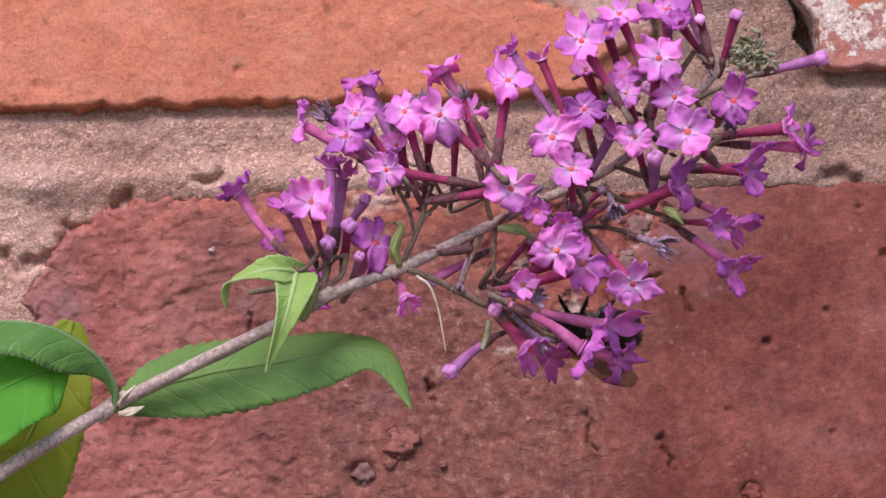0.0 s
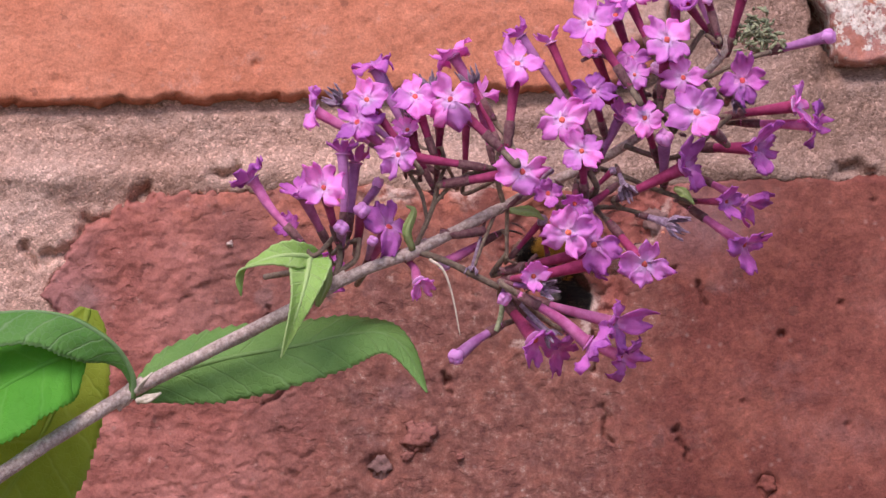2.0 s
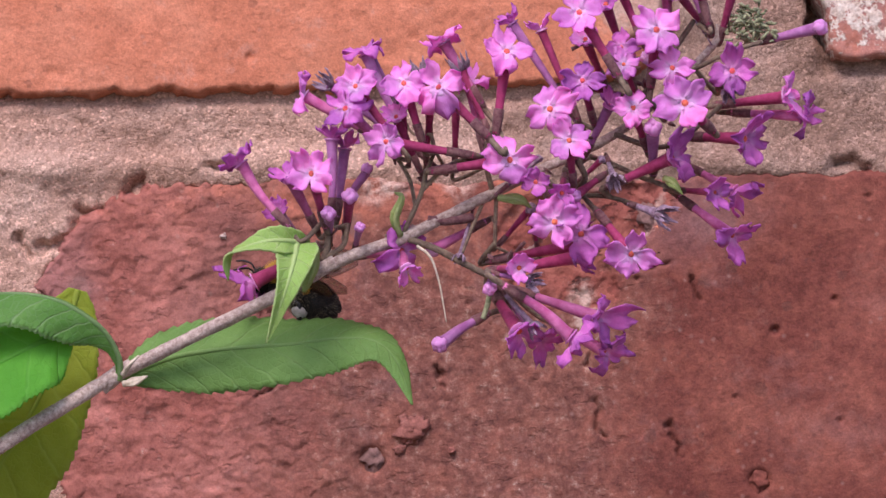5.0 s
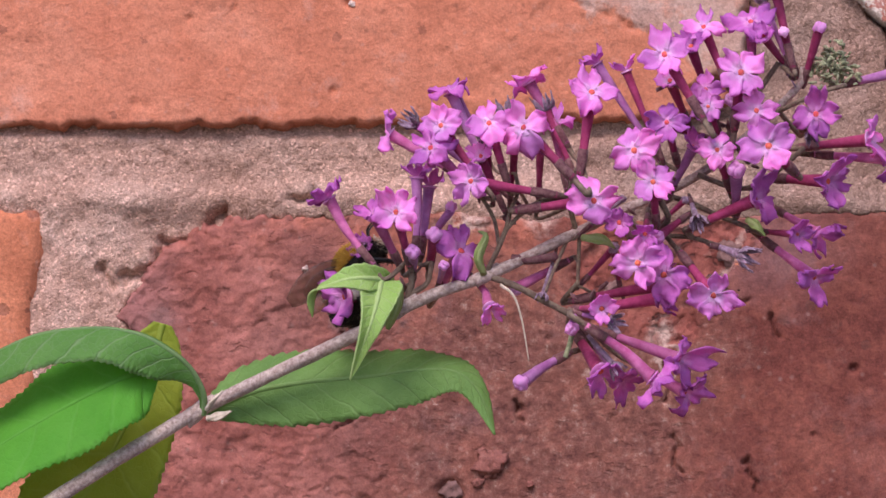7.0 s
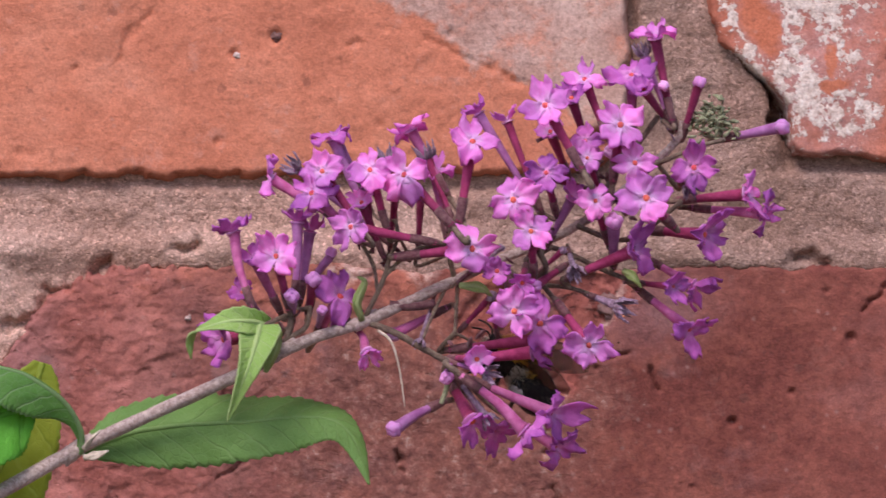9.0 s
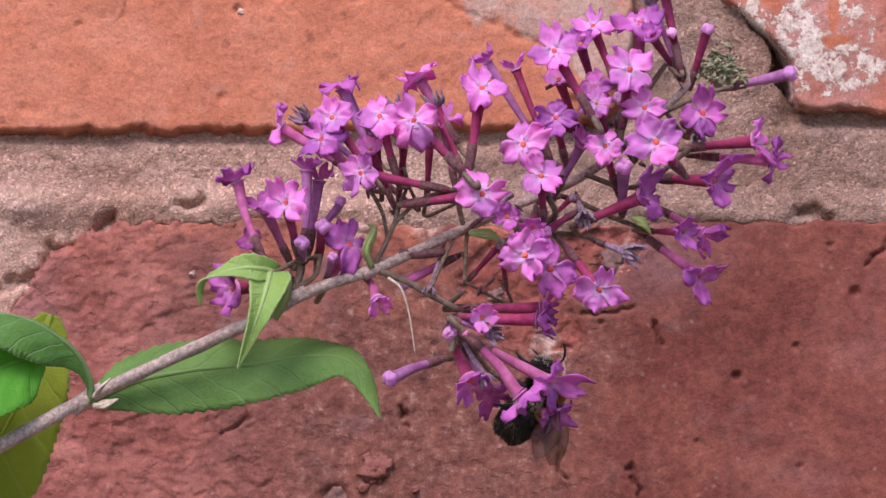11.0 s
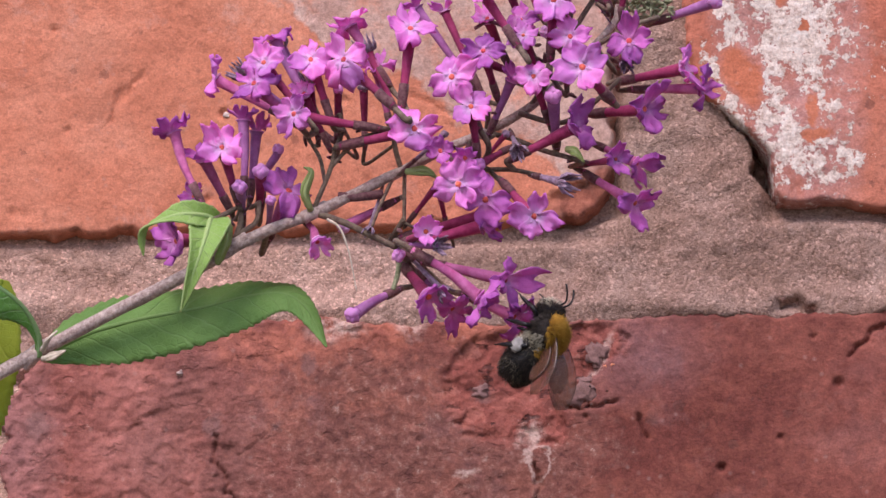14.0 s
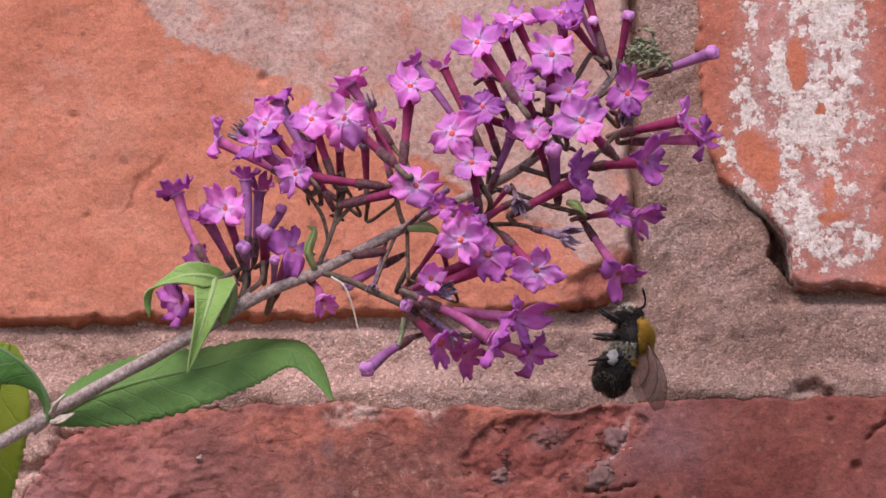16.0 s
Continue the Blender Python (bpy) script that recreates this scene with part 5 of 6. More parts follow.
bloom(S, (158.3, 6.1, 96.5), (165.5, 3.0, 92.4), 0.0, "open", 0.9, "purple", "rose", 0.8, 0.0, 64)
drawn_flower = bloom(S, (156.5, 5.3, 91.3), (165.0, 0.0, 85.0), 0.05, "open", 1.0, "purple", "rose", 0.2, 0.0, 65)
bloom(S, (147.7, 0.1, 90.2), (152.5, -2.0, 88.6), 0.2, "dry", 1.0, "dry", "dry", 0.2, 0.0, 66)
bloom(S, (142.4, -2.7, 88.8), (147.9, -8.0, 81.8), 0.75, "open", 1.08, "pink", "red", 0.1, 0.0, 67)
bloom(S, (134.1, -1.9, 92.4), (135.2, -11.0, 87.2), 0.8, "open", 1.1, "pink", "red", 0.6, 0.0, 68)
bloom(S, (137.6, 3.1, 90.0), (139.6, -6.0, 85.2), 0.4, "open", 1.15, "purple", "red", 0.2, 0.0, 69)
bloom(S, (132.6, 0.9, 94.7), (132.1, -6.0, 93.8), 0.5, "half", 0.85, "purple", "red", 0.5, 0.0, 70)
bloom(S, (136.9, -2.6, 94.9), (136.4, -9.0, 92.0), 0.3, "half", 0.8, "purple", "red", 0.9, 0.0, 71)
bloom(S, (143.7, 0.5, 95.1), (138.9, -5.0, 91.6), 0.3, "bud", 0.8, "purple", "red", 0.9, 0.0, 72)
bloom(S, (139.0, 4.9, 93.5), (143.1, 1.0, 97.5), 0.0, "bud", 0.5, "dry", "red", 0.9, 0.0, 73)
bloom(S, (144.1, 1.6, 98.0), (145.1, -2.0, 94.6), 0.2, "dry", 0.75, "dry", "dry", 0.9, 0.0, 74)
bloom(S, (163.3, -0.4, 112.1), (164.2, -3.0, 109.2), 0.2, "dry", 0.7, "dry", "dry", 0.9, 0.0, 75)
bloom(S, (125.7, 4.9, 82.9), (131.3, 2.0, 89.4), 0.0, "bud", 0.6, "dry", "red", 0.9, 0.0, 76)
bloom(S, (132.6, 6.9, 82.1), (131.3, 1.0, 88.9), 0.0, "bud", 0.6, "dry", "red", 0.3, 0.0, 77)
bloom(S, (125.5, 0.0, 91.6), (132.5, 0.0, 97.6), 0.0, "bud", 0.5, "dry", "dry", 0.3, 0.0, 78)
bloom(S, (123.7, 5.3, 87.1), (115.1, 3.0, 82.5), 0.0, "bud", 0.9, "pink", "rose", 0.3, 0.0, 79)
bloom(S, (121.7, 3.6, 89.5), (119.5, 0.0, 81.6), 0.0, "dry", 0.5, "dry", "dry", 0.3, 0.0, 80)
bloom(S, (107.8, 3.0, 83.8), (110.4, -1.0, 79.4), 0.0, "half", 0.85, "pink", "rose", 0.1, 0.1, 81)
# lower cluster, which the bee pulls down
lower = []
lower.append(bloom(S, (123.4, 5.4, 70.9), (115.7, 0.0, 66.5), 0.0, "bud", 1.05, "purple", "violet", 0.3, -0.03, 82))
lower.append(bloom(S, (124.9, 1.3, 78.1), (124.1, -4.0, 75.5), 0.3, "bud", 0.9, "purple", "violet", 0.3, 0.0, 83))
lower.append(bloom(S, (124.4, 2.4, 78.5), (129.1, -7.0, 78.7), 0.55, "half", 0.9, "pink", "red", 0.2, 0.0, 84))
lower.append(bloom(S, (124.4, 5.6, 79.9), (138.8, 2.0, 82.1), 0.0, "half", 1.05, "purple", "red", 0.2, 0.0, 85))
lower.append(bloom(S, (125.9, 3.2, 78.1), (138.4, 0.0, 80.0), 0.0, "half", 1.1, "purple", "red", 0.7, 0.0, 86))
lower.append(bloom(S, (126.5, -6.0, 75.9), (137.3, -6.0, 67.0), 0.05, "open", 1.12, "purple", "rose", 0.2, 0.04, 87))
lower.append(bloom(S, (127.9, 2.1, 75.1), (141.8, -3.0, 70.0), 0.0, "open", 1.1, "purple", "rose", 0.5, 0.0, 88))
lower.append(bloom(S, (124.6, 4.1, 74.6), (128.6, -3.0, 68.2), 0.0, "half", 1.25, "purple", "red", 0.2, 0.0, 89))
lower.append(bloom(S, (134.4, 4.8, 69.1), (142.8, 1.0, 64.2), 0.0, "open", 1.05, "purple", "rose", 0.3, 0.0, 90))
lower.append(bloom(S, (126.5, 7.5, 74.1), (132.3, 3.0, 66.7), 0.0, "open", 0.95, "purple", "violet", 0.3, 0.0, 91))
lower.append(bloom(S, (125.0, -4.0, 76.3), (130.8, -4.0, 69.3), 0.2, "dry", 0.7, "dry", "dry", 0.3, 0.0, 92))
lower.append(bloom(S, (124.0, 0.7, 78.1), (130.8, -5.0, 76.5), 0.4, "dry", 0.8, "dry", "violet", 0.3, 0.0, 93))
# felted buds along the stem
buds = bmesh.new()
tuft(buds, (108.9, 0.0, 96.8), 3.8, 4, 978)
tuft(buds, (114.7, 0.0, 98.0), 3.8, 4, 883)
tuft(buds, (97.3, 0.0, 84.0), 2.7, 4, 970)
tuft(buds, (124.3, 0.0, 99.3), 2.9, 3, 869)
tuft(buds, (127.7, 0.0, 81.1), 2.9, 3, 57)
tuft(buds, (139.6, 0.0, 102.6), 3.3, 3, 93)
tuft(buds, (149.0, 0.0, 109.7), 3.3, 4, 86)
tuft(buds, (154.1, 0.0, 100.2), 3.3, 3, 369)
tuft(buds, (162.5, 0.0, 109.2), 2.9, 3, 855)
tuft(buds, (156.2, 0.0, 92.6), 2.4, 3, 173)
tuft(buds, (134.1, 0.0, 93.8), 3.8, 4, 753)
tuft(buds, (125.0, 0.0, 78.1), 2.4, 3, 828)
part("bud_tuft", buds, M_CALYX, S, "small grey felted flower buds")
tips = bmesh.new()
tuft(tips, (168.2, 2.0, 120.5), 3.2, 150, 5, 0.72)
part("tip_bud", tips, M_BUD, S, "pale green felted buds at the tip")
# leaves
long_leaf = leaf(S, [(62.1, 2.0, 60.6), (70.2, 4.0, 64.1), (79.8, 5.0, 65.9), (90.4, 6.0, 66.9), (99.1, 6.0, 68.2), (105.1, 5.0, 67.8), (108.7, 4.0, 64.4), (111.5, 2.0, 57.5)], lambda u: line([(0, 0.8), (0.04, 2.6), (0.12, 5.4), (0.22, 6.8), (0.35, 7.0), (0.55, 5.7), (0.7, 4.0), (0.8, 2.6), (0.9, 1.6), (1, 0.1)], u), ((0.1, 0.35, 0.9), (0.75, 0.55, 0.4)), M_LEAF_LONG, "long grey-green leaf blade with a drooping tip", origin=(0.0624, 0.0000, 0.0607), cup=-0.32, teeth=33)
leaf(S, [(93.9, -1.0, 82.6), (92.1, -3.0, 83.6), (89.7, -5.0, 83.9), (86.9, -6.0, 83.7), (83.6, -6.0, 82.7), (81.4, -5.0, 81.8), (80.5, -4.0, 80.0), (80.6, -3.0, 77.2)], lambda u: line([(0, 1.4), (0.15, 2.0), (0.3, 2.5), (0.45, 2.1), (0.58, 1.3), (0.72, 0.9), (0.88, 0.7), (1, 0.05)], u), ((0.15, 0.5, 0.85), (0.85, 0.4, 0.3)), M_LEAF_LIGHT, "young pale green leaf folded over, its tip curling down", cup=-0.25, teeth=13, rows=60)
leaf(S, [(92.2, -3.0, 83.4), (91.6, -6.0, 79.9), (90.6, -8.0, 76.1), (89.1, -8.0, 71.9), (87.3, -7.0, 66.8)], lambda u: line([(0, 3.1), (0.07, 3.8), (0.2, 3.3), (0.45, 2.1), (0.7, 1.25), (0.9, 0.5), (1, 0.05)], u), ((0.93, 0.3, 0.1), (0.9, 0.35, 0.1)), M_LEAF_LIGHT, "young pale green leaf hanging point down", cup=0.4, teeth=15, rows=60, tooth=0.03)
leaf(S, [(95.2, -2.0, 82.6), (94.9, -4.0, 79.0), (93.4, -3.5, 75.3)], lambda u: line([(0, 0.9), (0.4, 0.95), (0.85, 0.8), (1, 0.3)], u), ((0.9, 0.4, 0.1), (0.9, 0.4, 0.2)), M_BRACT, "olive-green rolled leaf base at the node", rows=16, cols=7, name="bract", teeth=1, cup=-0.6)
leaf(S, [(62.2, -0.5, 60.4), (62.3, -2.0, 64.0), (60.2, -4.0, 68.3), (56.7, -6.0, 71.4), (51.8, -7.0, 74.0), (44.8, -7.0, 75.0), (35.3, -7.0, 73.9), (27.2, -6.0, 70.5), (14.0, -5.0, 63.5), (2.0, -4.0, 55.0)], lambda u: line([(0, 0.6), (0.08, 0.7), (0.16, 1.3), (0.24, 3.2), (0.32, 5.0), (0.42, 5.9), (0.6, 5.7), (0.78, 5.4), (0.92, 2.4), (1, 0.1)], u), ((0.9, 0.6, 0.25), (0.0, 0.75, 0.65)), M_LEAF_VEINED, "broad green leaf folded down along its midrib, with a pale net of veins", cup=0.5, teeth=46, rows=150, far=0.15)
leaf(S, [(55.0, -4.0, 68.6), (48.6, -6.0, 66.4), (39.8, -7.0, 61.7), (29.2, -7.0, 55.4), (17.2, -5.5, 47.3), (5.4, -2.0, 38.2)], lambda u: line([(0, 0.4), (0.05, 3.3), (0.13, 6.7), (0.22, 8.3), (0.4, 9.5), (0.7, 8.4), (0.9, 4.0), (1, 0.1)], u), ((0.45, 0.38, 0.75), (0.5, 0.34, 0.75)), M_LEAF_BRIGHT, "broad bright green leaf with toothed edge", cup=0.1, teeth=46, tooth=0.04, rows=150)
leaf(S, [(54.4, 9.0, 75.4), (52.4, 9.0, 68.0), (48.4, 9.0, 58.2), (43.0, 9.0, 48.4), (36.0, 9.0, 39.1), (27.8, 9.0, 30.7)], lambda u: line([(0, 1.6), (0.06, 3.4), (0.3, 7.6), (0.55, 10.2), (0.75, 10.0), (0.92, 4.0), (1, 0.1)], u), ((0.95, 0.1, 0.15), (0.8, 0.1, 0.6)), M_LEAF_OLIVE, "olive-green leaf in the shade of another", cup=0.05, teeth=33, tooth=0.03)
leaf(S, [(63.0, -2.0, 61.3), (64.2, -3.0, 63.0), (65.7, -3.0, 64.6)], lambda u: line([(0, 0.3), (0.4, 0.9), (1, 0.05)], u), ((0.5, 0.5, 0.5), (0.5, 0.5, 0.5)), M_STRAW, "small whitish bract", rows=8, cols=5, name="bract", teeth=1)
leaf(S, [(63.1, -2.0, 59.8), (65.1, -3.0, 60.3), (67.2, -3.0, 61.2)], lambda u: line([(0, 0.3), (0.4, 0.9), (1, 0.05)], u), ((0.3, 0.2, 0.8), (0.3, 0.2, 0.8)), M_STRAW, "small whitish bract", rows=8, cols=5, name="bract", teeth=1)
leaf(S, [(109.4, -1.0, 84.8), (108.5, -3.0, 87.7), (109.7, -3.0, 91.1), (108.4, -3.0, 92.0)], lambda u: line([(0, 0.5), (0.4, 0.9), (1, 0.05)], u), ((0.9, 0.3, 0.1), (0.9, 0.3, 0.1)), M_BRACT, "small curled green bract", rows=12, cols=5, name="bract", teeth=1)
leaf(S, [(126.0, -1.0, 91.1), (129.4, -3.0, 90.8), (131.5, -3.0, 89.4)], lambda u: line([(0, 0.5), (0.4, 1.0), (1, 0.05)], u), ((0.1, 0.3, 0.9), (0.1, 0.3, 0.9)), M_BRACT, "small curled green bract", rows=12, cols=5, name="bract", teeth=1)
leaf(S, [(153.8, -1.0, 94.4), (155.2, -3.0, 93.5), (156.7, -3.0, 91.7)], lambda u: line([(0, 0.5), (0.4, 0.9), (1, 0.05)], u), ((0.1, 0.3, 0.9), (0.1, 0.3, 0.9)), M_BRACT, "small green bract", rows=12, cols=5, name="bract", teeth=1)


# ---- the dead flower head and leaf below ----
def seed_capsule(parent, base, tip, fat, seed):
    """A split, pointed dark capsule with a pale dry husk at its foot."""
    rng = random.Random(seed)
    b, t = mm(*base), mm(*tip)
    bm = bmesh.new()
    add_tube(bm, spline([b, b.lerp(t, 0.5) + mm(rng.uniform(-0.3, 0.3), 0, 0), t], 12), lambda u: 0.001 * fat * max(0.05, math.sin(math.pi * (0.12 + 0.86 * u)) ** 0.8), 8)
    c = part("capsule", bm, M_CAPSULE, parent, "dark maroon seed capsule")
    bm = bmesh.new()
    for k in range(3 if fat < 1.3 else 1):
        a = rng.uniform(0, 6)
        side = Vector((math.cos(a), math.sin(a) * 0.6 - 0.5, 0)) * 0.001 * fat
        p0 = b - (t - b) * 0.15
        p1 = b.lerp(t, rng.uniform(0.45, 0.9)) + side
        w = Vector((0.6, -0.4, 0.2)).normalized() * 0.0006
        grid = [[p + w * v * (1 - 0.6 * i / 4) for v in (-1, 0, 1)] for i, p in enumerate(spline([p0, b.lerp(t, 0.3) + side * 1.3, p1], 4))]
        add_sheet(bm, grid, 0.00018)
    part("husk", bm, M_HUSK, c, "torn papery pinkish husk")
    return c


def flakes(parent, centre, spread, seed):
    """Crumpled papery scraps."""
    rng = random.Random(seed + 50)
    for _ in range(5):
        bm = bmesh.new()
        o = mm(*centre) + Vector((rng.gauss(0, 0.5), rng.gauss(0, 0.4), rng.gauss(0, 0.6))) * spread * 0.001
        a = Vector((rng.uniform(-1, 1), rng.uniform(-0.6, 0.6), rng.uniform(-1, 1))).normalized()
        b = a.cross(Vector((0.2, -1, rng.uniform(-0.5, 0.5)))).normalized()
        s = rng.uniform(0.6, 1.2) * 0.001
        add_sheet(bm, [[o + a * s * u + b * s * 0.5 * v * (1 - 0.4 * u) + a.cross(b) * s * 0.4 * math.sin(u * 4 + v * 2) for v in (-1, 0, 1)] for u in (0, 0.5, 1.0, 1.6)], 0.00015)
        part("flake", bm, M_HUSK, parent, "crumpled papery flake")


def dead_head():
    d = tagged(new("seed_head"), "withered brown seed head with dark maroon capsules on a dry twig", "plant")
    d.matrix_basis = pose(0, 0, Z0)
    seed_capsule(d, (50.4, -203.0, -6.3), (50.0, -203.0, 2.6), 2.1, 0)
    seed_capsule(d, (54.0, -201.0, -7.6), (54.5, -201.0, 0.5), 1.5, 1)
    seed_capsule(d, (56.7, -199.0, -9.6), (55.7, -199.0, 1.5), 2.1, 2)
    seed_capsule(d, (43.3, -203.0, -5.8), (43.1, -203.0, -1.3), 0.8, 3)
    seed_capsule(d, (45.4, -201.0, -9.6), (44.5, -201.0, -4.3), 0.8, 4)
    seed_capsule(d, (58.1, -199.0, -11.3), (57.1, -199.0, -6.5), 0.9, 5)
    seed_capsule(d, (49.1, -203.0, -12.5), (48.1, -203.0, -7.7), 1.2, 6)
    seed_capsule(d, (43.3, -201.0, -11.5), (42.8, -201.0, -6.7), 1.1, 7)
    seed_capsule(d, (55.3, -199.0, -14.2), (54.3, -199.0, -8.5), 1.2, 8)
    stalk(d, [(56.6, -204.0, -1064.4), (48.3, -204.0, -471.9), (48.6, -204.0, -69.2), (50.6, -204.0, -15.4), (50.1, -204.0, -8.7)], 2.2, 0.6, M_TWIG, name="twig")
    stalk(d, [(50.8, -204.0, -0.6), (50.5, -204.0, 2.3), (49.5, -204.0, 5.8)], 0.3, 0.15, M_TWIG, name="twig")
    stalk(d, [(55.0, -204.0, -0.1), (55.1, -204.0, 1.8), (55.0, -204.0, 3.5)], 0.2, 0.12, M_TWIG, name="twig")
    stalk(d, [(41.5, -204.0, -14.5), (39.1, -204.0, -10.7), (36.7, -204.0, -6.4), (34.1, -204.0, -3.4)], 0.55, 0.3, M_TWIG, name="twig")
    stalk(d, [(38.6, -204.0, -9.9), (34.8, -204.0, -9.8), (30.5, -204.0, -10.9), (27.2, -204.0, -11.7)], 0.4, 0.3, M_STRAW, name="twig")
    stalk(d, [(39.1, -204.0, -10.7), (44.4, -204.0, -12.5), (50.1, -204.0, -15.4)], 0.5, 0.6, M_TWIG, name="twig")
    stalk(d, [(51.1, -204.0, -0.1), (52.8, -204.0, 1.6), (54.9, -204.0, 0.9)], 0.3, 0.2, M_STRAW, name="twig")
    flakes(d, (42.8, -204.0, 0.8), 2.2, 0)
    flakes(d, (44.3, -204.0, -1.1), 2.0, 1)
    flakes(d, (47.1, -204.0, 0.3), 1.8, 2)
    flakes(d, (32.3, -204.0, -0.2), 1.6, 3)
    flakes(d, (30.5, -204.0, -1.7), 1.2, 4)
    flakes(d, (55.2, -204.0, -0.1), 1.4, 5)
    flakes(d, (59.6, -204.0, -6.3), 1.5, 6)
    flakes(d, (60.5, -204.0, -3.4), 1.0, 7)
    flakes(d, (52.9, -204.0, -9.6), 2.2, 8)
    flakes(d, (44.3, -204.0, -8.7), 1.8, 9)
    return d


seed_head = dead_head()


def low_leaf():
    d = tagged(new("leaf_below"), "broad green leaf beneath the withered seed head", "leaf")
    d.matrix_basis = pose(0, 0, Z0)
    leaf(d, [(49.5, -198.0, -15.6), (40.4, -200.0, -11.3), (30.9, -201.0, -11.1), (22.3, -201.0, -11.6), (14.6, -200.0, -12.4), (10.8, -198.0, -13.0)], lambda u: line([(0, 0.6), (0.1, 7), (0.25, 9.2), (0.6, 9.4), (0.9, 8.8), (0.97, 8.0), (1, 6.5)], u), ((0.15, 0.45, 0.85), (0.05, 0.5, 0.85)), M_LEAF_DEEP, "broad fresh green blade", cup=0.05, teeth=30, tooth=0.02)
    return d


leaf_below = low_leaf()


# ---- the bumblebee ----
def fur(bm, centre, axes, count, length, seed, keep=None, thick=0.00005):
    """Short hairs standing off an ellipsoid."""
    rng = random.Random(seed)
    m = Matrix((axes[0], axes[1], axes[2])).transposed()
    inv = m.inverted().transposed()
    done = 0
    while done < count:
        v = Vector((rng.gauss(0, 1), rng.gauss(0, 1), rng.gauss(0, 1))).normalized()
        if keep and not keep(v):
            done += 0.2
            continue
        done += 1
        p = Vector(centre) + m @ v
        n = (inv @ v).normalized()
        lean = (n + Vector((-0.45, 0, 0)) + Vector((rng.uniform(-1, 1), rng.uniform(-1, 1), rng.uniform(-1, 1))) * 0.35).normalized()
        s = lean.orthogonal().normalized() * thick
        q = lean.cross(s).normalized() * thick
        tip = bm.verts.new(p + lean * length * rng.uniform(0.6, 1.2))
        r = [bm.verts.new(p + s), bm.verts.new(p - s * 0.5 + q * 0.87), bm.verts.new(p - s * 0.5 - q * 0.87)]
        for k in range(3):
            bm.faces.new((r[k], r[(k + 1) % 3], tip))


def bumblebee():
    """Heads along +x, back up +z; about 14 mm long."""
    bee = tagged(new("bumblebee"), "furry bumblebee with a tawny thorax, black abdomen and smoky wings", "bee")
    X, Y, Z = Vector((1, 0, 0)), Vector((0, 1, 0)), Vector((0, 0, 1))
    c = mm(1.2, 0, 0.3)
    ax = (X * 0.0029, Y * 0.0029, Z * 0.0027)
    bm = bmesh.new()
    add_blob(bm, c, [a * 0.93 for a in ax], 16, 0.05)
    th = part("thorax", bm, M_FUR_BLACK, bee)
    bm = bmesh.new()
    fur(bm, c, ax, 4200, 0.0012, 1, lambda v: v.z > 0.36 - 0.25 * v.x, 0.00007)
    part("fur", bm, M_FUR_YELLOW, th, "tawny yellow fur on the back")
    bm = bmesh.new()
    fur(bm, c, ax, 1900, 0.0013, 2, lambda v: v.z <= 0.30 and v.x < -0.25, 0.00007)
    part("fur", bm, M_FUR_CREAM, th, "cream fur on the flanks")
    bm = bmesh.new()
    fur(bm, c, ax, 2200, 0.0008, 12, lambda v: v.z <= 0.42 - 0.25 * v.x, 0.00006)
    part("fur", bm, M_FUR_BLACK, th, "black fur on the sides")
    c = mm(-3.9, 0, -1.3)
    ax = (Vector((0.94, 0, 0.34)) * 0.0044, Y * 0.0031, Vector((-0.34, 0, 0.94)) * 0.0029)
    bm = bmesh.new()
    add_blob(bm, c, [a * 0.96 for a in ax], 18, 0.03)
    ab = part("abdomen", bm, M_CHITIN, bee, "glossy black abdomen")
    bm = bmesh.new()
    fur(bm, c, ax, 6500, 0.0006, 3, lambda v: v.x > -0.9, 0.00006)
    part("fur", bm, M_FUR_BLACK, ab, "black fur")
    bm = bmesh.new()
    fur(bm, c, ax, 900, 0.0007, 4, lambda v: math.sin(9 * v.x + 1.2 * math.sin(5 * v.y)) > 0.35, 0.00006)
    part("fur", bm, M_FUR_GREY, ab, "thin greyish fur bands")
    bm = bmesh.new()
    fur(bm, c, ax, 900, 0.0012, 5, lambda v: v.x > 0.45 and v.z < 0.45, 0.00007)
    part("fur", bm, M_FUR_CREAM, ab, "cream fur at the waist")
    bm = bmesh.new()
    fur(bm, c, ax, 900, 0.0010, 8, lambda v: v.x > 0.4 and v.z > 0.35, 0.00007)
    part("fur", bm, M_FUR_YELLOW, ab, "tawny fur at the waist")
    bm = bmesh.new()
    add_blob(bm, mm(4.5, 0, -0.7), (X * 0.0016, Y * 0.0018, Z * 0.0019), 14, 0.05)
    hd = part("head", bm, M_CHITIN, bee, "black head")
    bm = bmesh.new()
    fur(bm, mm(4.7, 0, -0.7), (X * 0.0016, Y * 0.0019, Z * 0.0020), 1500, 0.0007, 6, lambda v: v.x < 0.8, 0.00006)
    part("fur", bm, M_FUR_BLACK, hd)
    bm = bmesh.new()
    fur(bm, mm(4.7, 0, -0.7), (X * 0.0017, Y * 0.0020, Z * 0.0020), 260, 0.0007, 9, lambda v: v.x > 0.3 and v.z < 0.3, 0.00006)
    part("fur", bm, M_FUR_CREAM, hd, "cream fur on the face")
    bm = bmesh.new()
    add_tube(bm, spline([mm(5.6, 0, -1.6), mm(6.2, 0, -2.6), mm(6.5, 0, -3.6)], 8), lambda u: 0.00022 * (1 - 0.6 * u), 6)
    part("tongue", bm, M_CHITIN, hd)
